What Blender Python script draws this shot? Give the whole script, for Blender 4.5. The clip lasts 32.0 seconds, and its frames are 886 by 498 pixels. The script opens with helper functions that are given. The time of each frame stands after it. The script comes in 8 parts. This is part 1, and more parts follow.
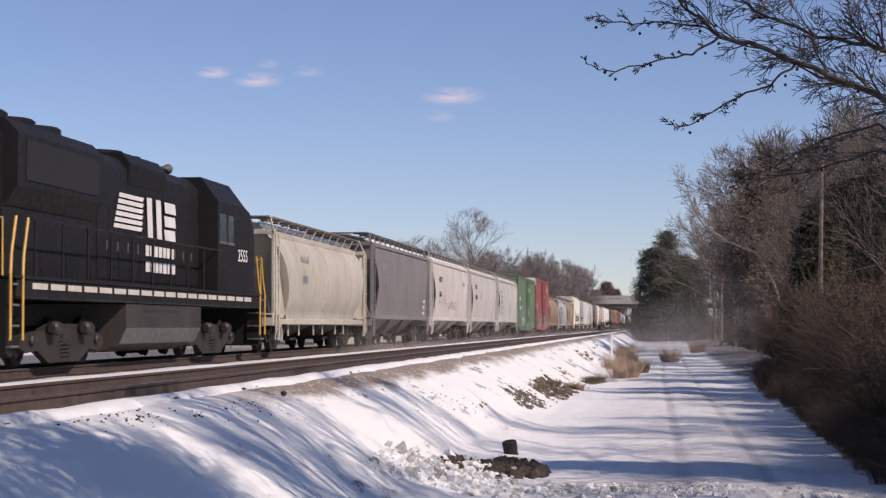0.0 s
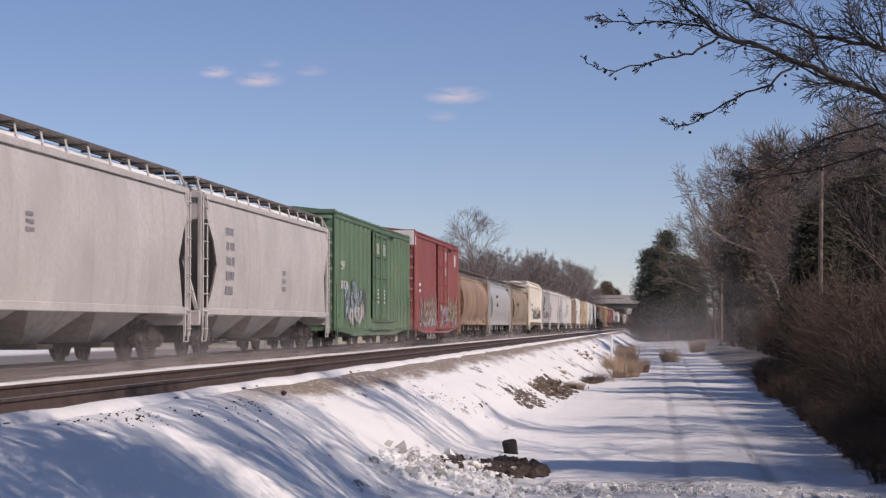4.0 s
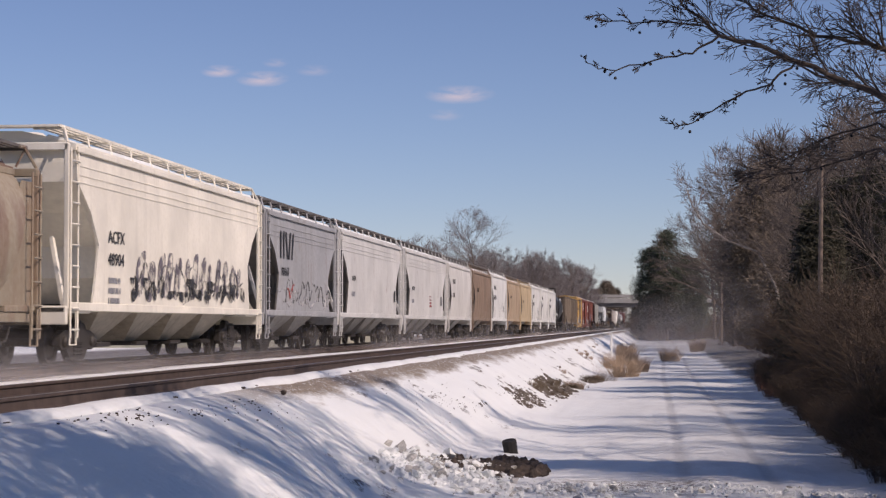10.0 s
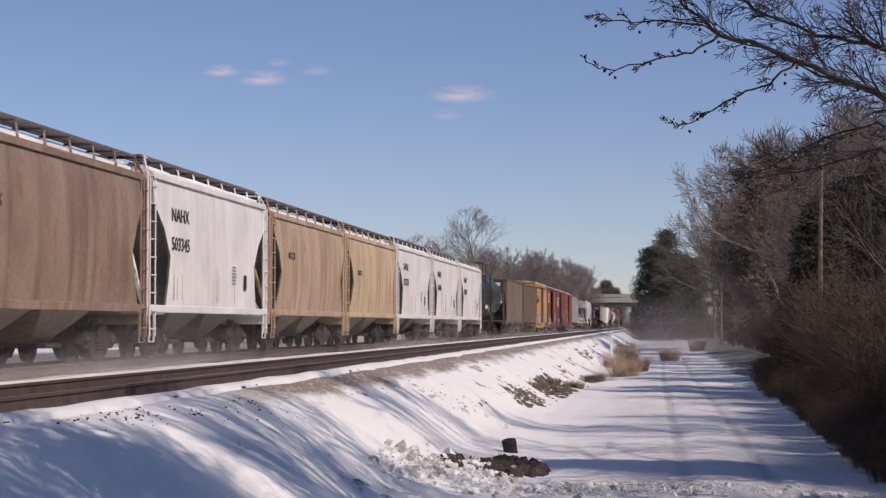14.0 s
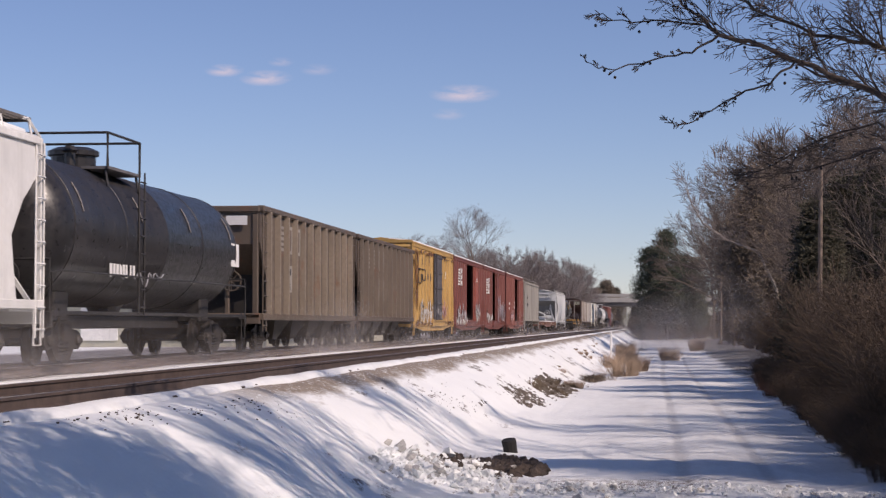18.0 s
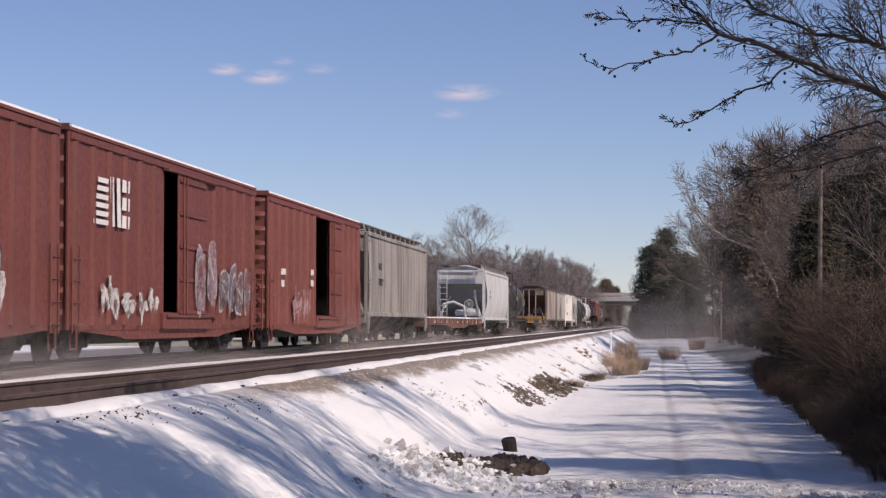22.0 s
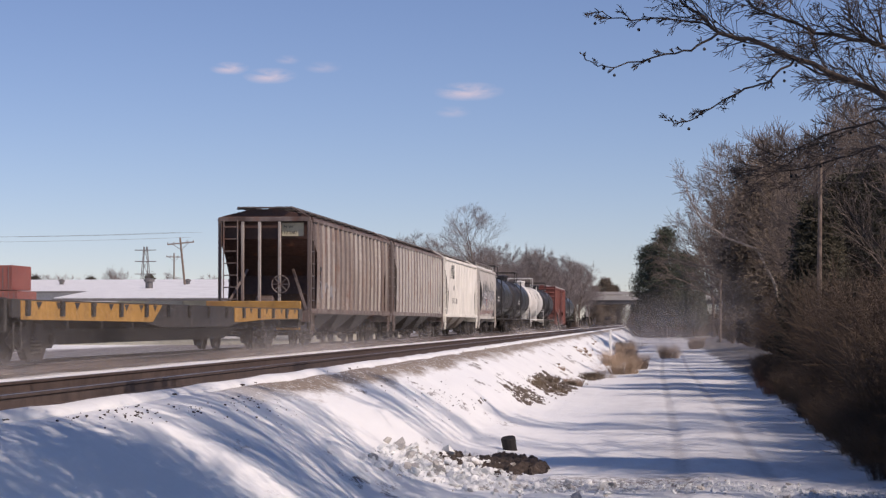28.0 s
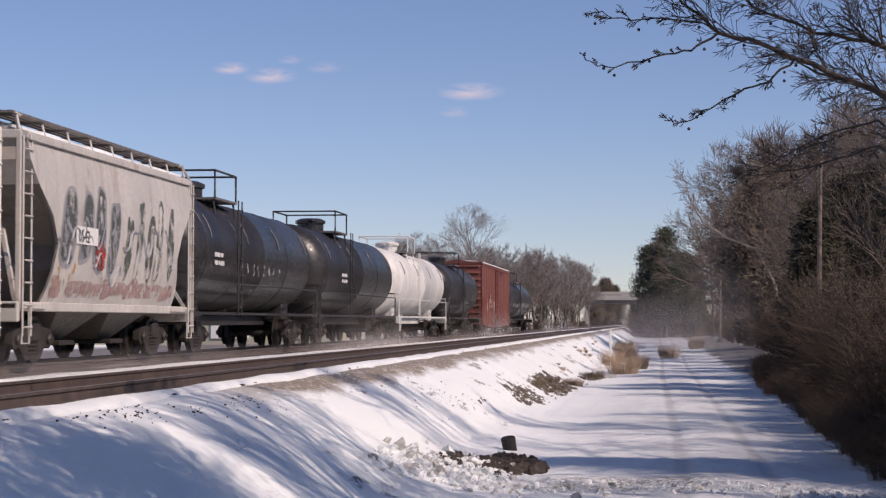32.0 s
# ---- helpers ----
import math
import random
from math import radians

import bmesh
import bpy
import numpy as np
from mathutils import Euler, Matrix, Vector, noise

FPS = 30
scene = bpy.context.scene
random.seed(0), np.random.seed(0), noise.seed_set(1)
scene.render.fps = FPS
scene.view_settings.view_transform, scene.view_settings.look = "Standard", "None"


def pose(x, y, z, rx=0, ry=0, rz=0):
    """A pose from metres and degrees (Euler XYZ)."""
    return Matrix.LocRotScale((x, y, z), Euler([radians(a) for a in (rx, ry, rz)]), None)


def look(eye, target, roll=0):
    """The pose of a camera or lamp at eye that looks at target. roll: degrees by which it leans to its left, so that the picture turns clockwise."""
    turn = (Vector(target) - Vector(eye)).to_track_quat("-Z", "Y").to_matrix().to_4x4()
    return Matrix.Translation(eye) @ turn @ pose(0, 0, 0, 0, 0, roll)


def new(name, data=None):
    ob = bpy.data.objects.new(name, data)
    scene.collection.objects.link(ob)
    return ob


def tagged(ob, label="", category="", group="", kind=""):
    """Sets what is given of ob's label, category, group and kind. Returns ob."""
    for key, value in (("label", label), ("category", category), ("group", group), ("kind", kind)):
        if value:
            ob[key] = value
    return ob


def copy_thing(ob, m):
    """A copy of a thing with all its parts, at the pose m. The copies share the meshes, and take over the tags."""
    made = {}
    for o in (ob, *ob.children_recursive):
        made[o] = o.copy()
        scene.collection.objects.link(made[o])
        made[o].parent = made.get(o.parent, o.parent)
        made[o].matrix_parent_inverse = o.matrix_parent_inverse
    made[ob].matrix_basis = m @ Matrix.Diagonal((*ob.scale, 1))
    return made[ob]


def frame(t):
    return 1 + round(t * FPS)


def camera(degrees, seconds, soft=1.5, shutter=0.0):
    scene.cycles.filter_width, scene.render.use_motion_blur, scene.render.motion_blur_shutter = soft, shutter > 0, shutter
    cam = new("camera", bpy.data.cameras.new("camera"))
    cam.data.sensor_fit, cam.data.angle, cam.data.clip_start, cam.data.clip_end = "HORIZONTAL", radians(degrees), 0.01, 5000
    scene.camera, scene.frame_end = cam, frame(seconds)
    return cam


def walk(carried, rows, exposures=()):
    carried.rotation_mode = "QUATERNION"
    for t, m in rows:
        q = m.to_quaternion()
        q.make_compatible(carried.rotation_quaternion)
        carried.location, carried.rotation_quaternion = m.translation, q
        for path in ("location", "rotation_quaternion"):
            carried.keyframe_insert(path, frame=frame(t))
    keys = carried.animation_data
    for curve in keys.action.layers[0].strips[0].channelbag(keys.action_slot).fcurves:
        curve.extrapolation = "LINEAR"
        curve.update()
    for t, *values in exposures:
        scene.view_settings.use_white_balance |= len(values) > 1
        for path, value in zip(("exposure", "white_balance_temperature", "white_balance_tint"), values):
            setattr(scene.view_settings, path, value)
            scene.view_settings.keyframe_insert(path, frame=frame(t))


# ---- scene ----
# Plan: the tracks run along +y, rail tops at z = 0; the camera stands beside them at the origin.
EYE = (0.0, 0.0, 0.8)
TRACK_FAR, TRACK_NEAR = -12.55, -7.85      # centre lines of the two tracks
SPEED = 21.5                               # of the train, towards -y
SECONDS = 32.0
cam = camera(25.80, SECONDS, soft=1.32, shutter=0.08)
walk(cam, [(t, pose(*EYE, 90 + up, 0, turn)) for t, up, turn in (
    (0.0, 2.273, 6.395), (3.5, 2.262, 6.395), (9.0, 2.247, 6.392), (14.0, 2.230, 6.386), (18.0, 2.222, 6.380),
    (21.0, 2.212, 6.375), (23.0, 2.176, 6.372), (24.0, 2.196, 6.368), (25.5, 2.160, 6.366), (28.0, 2.158, 6.362),
    (32.0, 2.158, 6.360))], exposures=[(t, e + 0.05, 6890, 29.0) for t, e in ((0.0, 0.02), (3.0, -0.14), (7.0, -0.12), (12.0, -0.24), (16.0, -0.12), (20.0, -0.02), (28.0, -0.06), (32.0, -0.06))])

# ---- light ----
SUN_UP, SUN_SIDE = 40.0, 28.0              # degrees above the horizon, degrees from +x towards -y
world = bpy.data.worlds.new("sky")
scene.world = world
world.use_nodes = True
wn = world.node_tree.nodes
wl = world.node_tree.links
sky = wn.new("ShaderNodeTexSky")
sky.sky_type, sky.sun_disc = "NISHITA", False
sky.sun_elevation, sky.sun_rotation = radians(SUN_UP), radians(90 + SUN_SIDE)
sky.altitude, sky.air_density, sky.dust_density, sky.ozone_density = 1500, 1.0, 0.0, 5.6
wn["Background"].inputs["Strength"].default_value = 0.094
wl.new(sky.outputs[0], wn["Background"].inputs[0])
sun = new("sun", bpy.data.lights.new("sun", "SUN"))
sun.data.energy, sun.data.angle, sun.data.color = 3.7, radians(0.55), (1.0, 0.945, 0.80)
su, ss = radians(SUN_UP), radians(SUN_SIDE)
sun_from = Vector((math.cos(su) * math.cos(ss), -math.cos(su) * math.sin(ss), math.sin(su)))
sun.matrix_world = look(sun_from * 50, (0, 0, 0))

# ---- materials ----
def material(name, rough=0.6, metal=0.0):
    m = bpy.data.materials.new(name)
    m.use_nodes = True
    n, l = m.node_tree.nodes, m.node_tree.links
    b = n["Principled BSDF"]
    b.inputs["Roughness"].default_value, b.inputs["Metallic"].default_value = rough, metal
    return m, n, l, b


def noise_node(n, l, vec, scale, detail=4.0, stretch=None, rough=0.55):
    t = n.new("ShaderNodeTexNoise")
    t.inputs["Scale"].default_value, t.inputs["Detail"].default_value = scale, detail
    t.inputs["Roughness"].default_value = rough
    if stretch:
        mp = n.new("ShaderNodeMapping")
        mp.inputs["Scale"].default_value = stretch
        l.new(vec, mp.inputs[0])
        vec = mp.outputs[0]
    l.new(vec, t.inputs["Vector"])
    return t.outputs[0]


def ramp(n, l, fac, lo, hi, a=0.0, b=1.0):
    r = n.new("ShaderNodeMapRange")
    r.inputs[1].default_value, r.inputs[2].default_value = lo, hi
    r.inputs[3].default_value, r.inputs[4].default_value = a, b
    l.new(fac, r.inputs[0])
    return r.outputs[0]


def blend(n, l, fac, a, b, mode="MIX"):
    x = n.new("ShaderNodeMix")
    x.data_type, x.blend_type = "RGBA", mode
    for sock, val in ((x.inputs[0], fac), (x.inputs[6], a), (x.inputs[7], b)):
        if isinstance(val, (int, float)):
            sock.default_value = val
        elif isinstance(val, tuple):
            sock.default_value = (*val, 1.0)
        else:
            l.new(val, sock)
    return x.outputs[2]


def bumped(n, l, b, height, strength, distance):
    u = n.new("ShaderNodeBump")
    u.inputs["Strength"].default_value, u.inputs["Distance"].default_value = strength, distance
    l.new(height, u.inputs["Height"])
    l.new(u.outputs[0], b.inputs["Normal"])


def where(n, seed=0.0):
    """Object coordinates, shifted from car to car by the object's random number."""
    tc = n.new("ShaderNodeTexCoord")
    return tc.outputs["Object"]


PAINTS = {}


def paint(name, color, dirt=(0.13, 0.10, 0.075), grime=0.45, rust=0.0, rough=0.55, streak=0.5, wob=0.12, shine=0.5, broad=1.0):
    """Weathered car paint: large fading, fine grain, streaks that run down, rust blotches."""
    if name in PAINTS:
        return PAINTS[name]
    m, n, l, b = material(name, rough)
    v = where(n)
    seed = n.new("ShaderNodeObjectInfo").outputs["Random"]
    off = n.new("ShaderNodeVectorMath")
    off.operation = "ADD"
    comb = n.new("ShaderNodeCombineXYZ")
    l.new(ramp(n, l, seed, 0, 1, 0, 3.0), comb.inputs[1])
    l.new(v, off.inputs[0])
    l.new(comb.outputs[0], off.inputs[1])
    v = off.outputs[0]
    big = noise_node(n, l, v, 0.55, 3)
    fine = noise_node(n, l, v, 9.0, 5)
    run = noise_node(n, l, v, 1.0, 4, stretch=(1.2, 1.9 * broad, 0.13 if broad == 1 else 0.08), rough=0.6)
    dark = tuple(c * (1 - wob * 1.6) for c in color)
    lite = tuple(min(1, c * (1 + wob)) for c in color)
    c = blend(n, l, ramp(n, l, big, 0.3, 0.7), dark, lite)
    c = blend(n, l, ramp(n, l, run, 0.50 - 0.06 * (broad < 1), 0.78 - 0.12 * (broad < 1), 0, streak), c, dirt)
    spots = n.new("ShaderNodeMath")
    spots.operation = "MULTIPLY"
    l.new(ramp(n, l, fine, 0.42, 0.72), spots.inputs[0])
    l.new(ramp(n, l, big, 0.35, 0.75, 0, grime), spots.inputs[1])
    c = blend(n, l, spots.outputs[0], c, dirt)
    if rust:
        rn = noise_node(n, l, v, 1.7, 6, stretch=(1, 1, 0.45), rough=0.7)
        c = blend(n, l, ramp(n, l, rn, 0.62 - 0.2 * rust, 0.80 - 0.15 * rust, 0, 0.85), c, (0.20, 0.075, 0.035))
    l.new(c, b.inputs["Base Color"])
    l.new(ramp(n, l, fine, 0.3, 0.7, rough - 0.12, rough + 0.15), b.inputs["Roughness"])
    b.inputs["Specular IOR Level"].default_value = shine
    bumped(n, l, b, big, 0.25, 0.03)
    PAINTS[name] = m
    return m


def plain(name, color, rough=0.6, metal=0.0, var=0.25, scale=6.0, bump=0.1):
    if name in PAINTS:
        return PAINTS[name]
    m, n, l, b = material(name, rough, metal)
    v = where(n)
    f = noise_node(n, l, v, scale, 6)
    g = noise_node(n, l, v, scale * 0.13, 3)
    c = blend(n, l, ramp(n, l, f, 0.3, 0.7), tuple(x * (1 - var) for x in color), tuple(min(1, x * (1 + var)) for x in color))
    c = blend(n, l, ramp(n, l, g, 0.35, 0.7, 0, 0.35), c, tuple(x * 0.6 for x in color))
    l.new(c, b.inputs["Base Color"])
    if bump:
        bumped(n, l, b, f, bump * 3, 0.02)
    PAINTS[name] = m
    return m


def ground_material():
    """Wind-packed snow; bare ballast on the track bed and its shoulder, earth showing on the bank."""
    m, n, l, b = material("snow_and_ballast", 0.6)
    v = where(n)
    sep = n.new("ShaderNodeSeparateXYZ")
    l.new(v, sep.inputs[0])
    x, y = sep.outputs[0], sep.outputs[1]
    grain = noise_node(n, l, v, 9.0, 6)
    mid = noise_node(n, l, v, 1.1, 5, stretch=(1.0, 0.45, 1.0))
    patch = noise_node(n, l, v, 0.5, 6, stretch=(2.2, 0.5, 1.0), rough=0.7)
    snow = blend(n, l, ramp(n, l, mid, 0.3, 0.7), (0.815, 0.835, 0.83), (0.88, 0.90, 0.885))
    vor = n.new("ShaderNodeTexVoronoi")
    vor.inputs["Scale"].default_value = 14.0
    l.new(v, vor.inputs["Vector"])
    stone = blend(n, l, ramp(n, l, vor.outputs["Distance"], 0.0, 0.7), (0.10, 0.078, 0.058), (0.36, 0.29, 0.215))
    stone = blend(n, l, ramp(n, l, grain, 0.3, 0.75, 0, 0.5), stone, (0.20, 0.155, 0.11))
    earth = blend(n, l, ramp(n, l, grain, 0.3, 0.7), (0.045, 0.034, 0.026), (0.16, 0.12, 0.085))

    def add(a, c):
        q = n.new("ShaderNodeMath")
        q.operation = "ADD"
        l.new(a, q.inputs[0])
        if isinstance(c, float):
            q.inputs[1].default_value = c
        else:
            l.new(c, q.inputs[1])
        return q.outputs[0]

    def times(a, c):
        q = n.new("ShaderNodeMath")
        q.operation = "MULTIPLY"
        l.new(a, q.inputs[0])
        l.new(c, q.inputs[1])
        return q.outputs[0]

    # shoulder strip of gravel on the near side of the near track, thinning out downhill and towards the viewer
    wave = ramp(n, l, patch, 0.3, 0.7, -0.35, 0.35)
    xs = add(x, wave)
    strip = times(ramp(n, l, xs, -6.62, -6.50), ramp(n, l, xs, -5.98, -5.62, 1.0, 0.0))
    strip = times(strip, ramp(n, l, y, 26.0, 31.0))
    strip = times(strip, ramp(n, l, grain, 0.36, 0.41))
    # the bed of the far track and its lee, darkened for the train's shade
    bed = times(ramp(n, l, x, -11.3, -11.0, 1.0, 0.0), ramp(n, l, add(x, ramp(n, l, mid, 0.3, 0.7, -1.0, 1.0)), -43.0, -39.0))
    bed = times(bed, ramp(n, l, grain, 0.25, 0.42))
    near_bed = times(ramp(n, l, x, -8.9, -8.7), ramp(n, l, x, -7.0, -6.9, 1.0, 0.0))
    c = blend(n, l, strip, snow, stone)
    c = blend(n, l, bed, c, blend(n, l, ramp(n, l, vor.outputs["Distance"], 0.0, 0.7), (0.045, 0.038, 0.034), (0.19, 0.165, 0.145)))
    c = blend(n, l, near_bed, c, stone)
    # earth and dead grass on the bank
    spots = times(ramp(n, l, patch, 0.585, 0.63), times(ramp(n, l, x, -6.3, -5.6), ramp(n, l, x, -3.9, -3.3, 1.0, 0.0)))
    spots = times(spots, ramp(n, l, y, 19.0, 27.0))
    spots = times(spots, ramp(n, l, grain, 0.40, 0.52))
    c = blend(n, l, spots, c, earth)
    # leaf litter under the wood beside the road
    wood = times(ramp(n, l, add(x, ramp(n, l, mid, 0.3, 0.7, -0.5, 0.5)), 3.75, 4.3), ramp(n, l, grain, 0.35, 0.5))
    c = blend(n, l, wood, c, (0.07, 0.048, 0.032))
    # packed wheel tracks along the lane
    sway = n.new("ShaderNodeMath")
    sway.operation = "SINE"
    l.new(ramp(n, l, y, 0.0, 1000.0, 0.0, 45.0), sway.inputs[0])
    lane = add(x, ramp(n, l, sway.outputs[0], -1.0, 1.0, 0.12, -0.12))
    lane = add(lane, ramp(n, l, patch, 0.3, 0.7, -0.05, 0.05))
    trodden = times(times(ramp(n, l, x, -1.9, -0.6), ramp(n, l, x, 3.0, 3.9, 1.0, 0.0)), ramp(n, l, noise_node(n, l, v, 0.8, 6, stretch=(1.0, 0.22, 1.0), rough=0.65), 0.38, 0.62, 0.15, 0.75))
    c = blend(n, l, trodden, c, (0.58, 0.58, 0.57))
    for rut in (0.28, 1.75):
        off = n.new("ShaderNodeMath")
        off.operation = "ABSOLUTE"
        l.new(add(lane, -rut), off.inputs[0])
        worn = times(ramp(n, l, off.outputs[0], 0.06, 0.17, 1.0, 0.0), ramp(n, l, grain, 0.3, 0.6, 0.15, 0.6))
        c = blend(n, l, worn, c, (0.40, 0.39, 0.38))
    # grit and bark crumbs trodden into the snow by the heap
    grit = times(times(ramp(n, l, x, -2.6, -1.6), ramp(n, l, x, 0.4, 1.3, 1.0, 0.0)), times(ramp(n, l, y, 29.6, 31.0), ramp(n, l, y, 32.4, 33.6, 1.0, 0.0)))
    c = blend(n, l, times(grit, ramp(n, l, grain, 0.46, 0.54, 0.0, 0.85)), c, earth)
    l.new(c, b.inputs["Base Color"])
    h = n.new("ShaderNodeMath")
    h.operation = "ADD"
    l.new(mid, h.inputs[0])
    crust = noise_node(n, l, v, 2.6, 6, stretch=(1.0, 0.7, 1.0), rough=0.62)
    l.new(add(ramp(n, l, grain, 0, 1, 0, 0.18), ramp(n, l, crust, 0, 1, 0, 0.75)), h.inputs[1])
    bumped(n, l, b, h.outputs[0], 0.60, 0.10)
    return m


M_GROUND = ground_material()
M_SNOW = plain("snow", (0.845, 0.865, 0.855), 0.6, var=0.05, scale=5.0, bump=0.25)
M_RAIL = plain("rusty_rail_steel", (0.085, 0.060, 0.050), 0.7, 0.1, 0.3, 4.0)
M_RAILTOP = plain("polished_rail_head", (0.45, 0.42, 0.40), 0.28, 0.9, 0.1, 3.0, 0)
M_TIE = plain("creosoted_wood", (0.060, 0.045, 0.035), 0.8, 0, 0.4, 5.0, 0.4)
M_BLACK = plain("black_running_gear", (0.026, 0.023, 0.021), 0.6, 0, 0.4, 3.0)
M_GEAR = plain("brown_dusty_truck", (0.024, 0.019, 0.016), 0.75, 0, 0.45, 3.0)
M_WHEEL = plain("wheel_steel", (0.034, 0.028, 0.024), 0.5, 0.4, 0.35, 3.0)
M_BRIGHT = plain("bearing_cap_steel", (0.050, 0.043, 0.038), 0.5, 0.3, 0.15, 6.0, 0)
M_BARK = plain("grey_bark", (0.16, 0.125, 0.10), 0.85, 0, 0.4, 7.0, 0.5)
M_PALEBARK = plain("pale_smooth_bark", (0.27, 0.235, 0.20), 0.8, 0, 0.4, 3.0, 0.3)
# far twigs paler and greyer, distance haze put into their colour
M_TWIG = plain("bare_twigs", (0.215, 0.185, 0.175), 0.85, 0, 0.3, 2.0, 0)
M_NEARTWIG = plain("wood_twigs", (0.155, 0.122, 0.100), 0.85, 0, 0.35, 2.0, 0)
M_DARKBARK = plain("dark_limb_bark", (0.085, 0.066, 0.055), 0.85, 0, 0.5, 9.0, 0.5)
M_OAKLEAF = plain("dead_oak_leaves", (0.165, 0.128, 0.094), 0.8, 0, 0.4, 1.2, 0)
M_PINE = plain("pine_needles", (0.048, 0.058, 0.036), 0.7, 0, 0.45, 1.4, 0)
M_CEDAR = plain("cedar_foliage", (0.058, 0.053, 0.032), 0.75, 0, 0.5, 1.1, 0)
M_BRUSH = plain("brown_brush", (0.088, 0.060, 0.040), 0.85, 0, 0.4, 1.3, 0)
M_STRAW = plain("dead_grass", (0.34, 0.25, 0.18), 0.8, 0, 0.3, 4.0, 0)
M_POLE = plain("weathered_pole_wood", (0.19, 0.145, 0.115), 0.85, 0, 0.3, 6.0, 0.3)
M_CONC = plain("bridge_concrete", (0.38, 0.36, 0.33), 0.8, 0, 0.12, 0.6, 0.1)
M_WHITE = plain("white_lettering", (0.78, 0.77, 0.74), 0.55, 0, 0.08, 4.0, 0)
M_INK = plain("black_lettering", (0.03, 0.03, 0.035), 0.6, 0, 0.2, 4.0, 0)
M_YELLOW = plain("yellow_handrail", (0.62, 0.36, 0.07), 0.5, 0, 0.15, 4.0, 0)
M_EARTH = plain("churned_earth", (0.050, 0.036, 0.028), 0.9, 0, 0.6, 6.0, 0.6)
M_TURF = plain("dead_turf", (0.105, 0.082, 0.062), 0.9, 0, 0.6, 5.0, 0.6)
M_BOARD = plain("weathered_walkway_steel", (0.15, 0.135, 0.125), 0.65, 0.1, 0.3, 6.0, 0)
M_STEEL = plain("galvanised_grating", (0.16, 0.15, 0.145), 0.6, 0.3, 0.25, 6.0, 0)


# ---- mesh building ----
class Mesh:
    """Collects faces; x across (towards the viewer's side), y along, z up."""

    def __init__(self):
        self.v, self.f = [], []

    def add(self, verts, faces):
        k = len(self.v)
        self.v.extend(verts)
        self.f.extend([tuple(i + k for i in q) for q in faces])
        return self

    def box(self, x0, x1, y0, y1, z0, z1, c=0.0):
        x0, x1, y0, y1, z0, z1 = min(x0, x1), max(x0, x1), min(y0, y1), max(y0, y1), min(z0, z1), max(z0, z1)
        c = min(c, (x1 - x0) * 0.4, (y1 - y0) * 0.4, (z1 - z0) * 0.4)
        if c <= 0:
            p = [(x, y, z) for z in (z0, z1) for y in (y0, y1) for x in (x0, x1)]
            return self.add(p, [(0, 2, 3, 1), (4, 5, 7, 6), (0, 1, 5, 4), (2, 6, 7, 3), (0, 4, 6, 2), (1, 3, 7, 5)])

        def ring(z, i):
            a, b, d, e = x0 + i, x1 - i, y0 + i, y1 - i
            k = c
            return [(a + k, d, z), (b - k, d, z), (b, d + k, z), (b, e - k, z), (b - k, e, z), (a + k, e, z), (a, e - k, z), (a, d + k, z)]
        return self.loft([ring(z0, c), ring(z0 + c, 0), ring(z1 - c, 0), ring(z1, c)])

    def loft(self, rings, caps=True, closed=True):
        n = len(rings[0])
        v = [p for r in rings for p in r]
        f = []
        for i in range(len(rings) - 1):
            for j in range(n if closed else n - 1):
                k = (j + 1) % n
                f.append((i * n + j, i * n + k, (i + 1) * n + k, (i + 1) * n + j))
        if caps and closed:
            f.append(tuple(range(n - 1, -1, -1)))
            f.append(tuple((len(rings) - 1) * n + j for j in range(n)))
        return self.add(v, f)

    def prism(self, pts, y0, y1):
        """A profile of (x, z) points drawn out along y."""
        return self.loft([[(x, y0, z) for x, z in pts], [(x, y1, z) for x, z in pts]])

    def slab(self, pts, x0, x1):
        """A profile of (y, z) points drawn out along x."""
        return self.loft([[(x0, y, z) for y, z in pts], [(x1, y, z) for y, z in pts]])

    def tube(self, path, radius, n=6):
        """A round bar along a path of points; radius may be a list."""
        path = [Vector(p) for p in path]
        rings = []
        for i, p in enumerate(path):
            d = (path[min(i + 1, len(path) - 1)] - path[max(i - 1, 0)]).normalized()
            u = d.cross(Vector((0, 0, 1)) if abs(d.z) < 0.9 else Vector((1, 0, 0))).normalized()
            w = d.cross(u)
            r = radius[i] if isinstance(radius, (list, tuple)) else radius
            rings.append([tuple(p + u * (r * math.cos(6.28318 * j / n)) + w * (r * math.sin(6.28318 * j / n))) for j in range(n)])
        return self.loft(rings)

    def bar(self, a, b, w=0.04):
        return self.tube([a, b], w * 0.6, 4)

    def turned(self, pts, centre, n=20, axis="x"):
        """A profile of (radius, along) points turned about an axis through centre."""
        rings = []
        for r, s in pts:
            q = []
            for j in range(n):
                a = 6.28318531 * j / n
                cs, sn = r * math.cos(a), r * math.sin(a)
                q.append({"x": (s, cs, sn), "y": (sn, s, cs), "z": (cs, sn, s)}[axis])
            rings.append([(centre[0] + x, centre[1] + y, centre[2] + z) for x, y, z in q])
        return self.loft(rings)

    def data(self, name, mat, smooth=False):
        me = bpy.data.meshes.new(name)
        me.from_pydata(self.v, [], self.f)
        me.materials.append(mat)
        if smooth:
            me.polygons.foreach_set("use_smooth", [True] * len(me.polygons))
        me.update()
        return me


def normals_out(me):
    bm = bmesh.new()
    bm.from_mesh(me)
    bmesh.ops.recalc_face_normals(bm, faces=bm.faces)
    bm.to_mesh(me)
    bm.free()


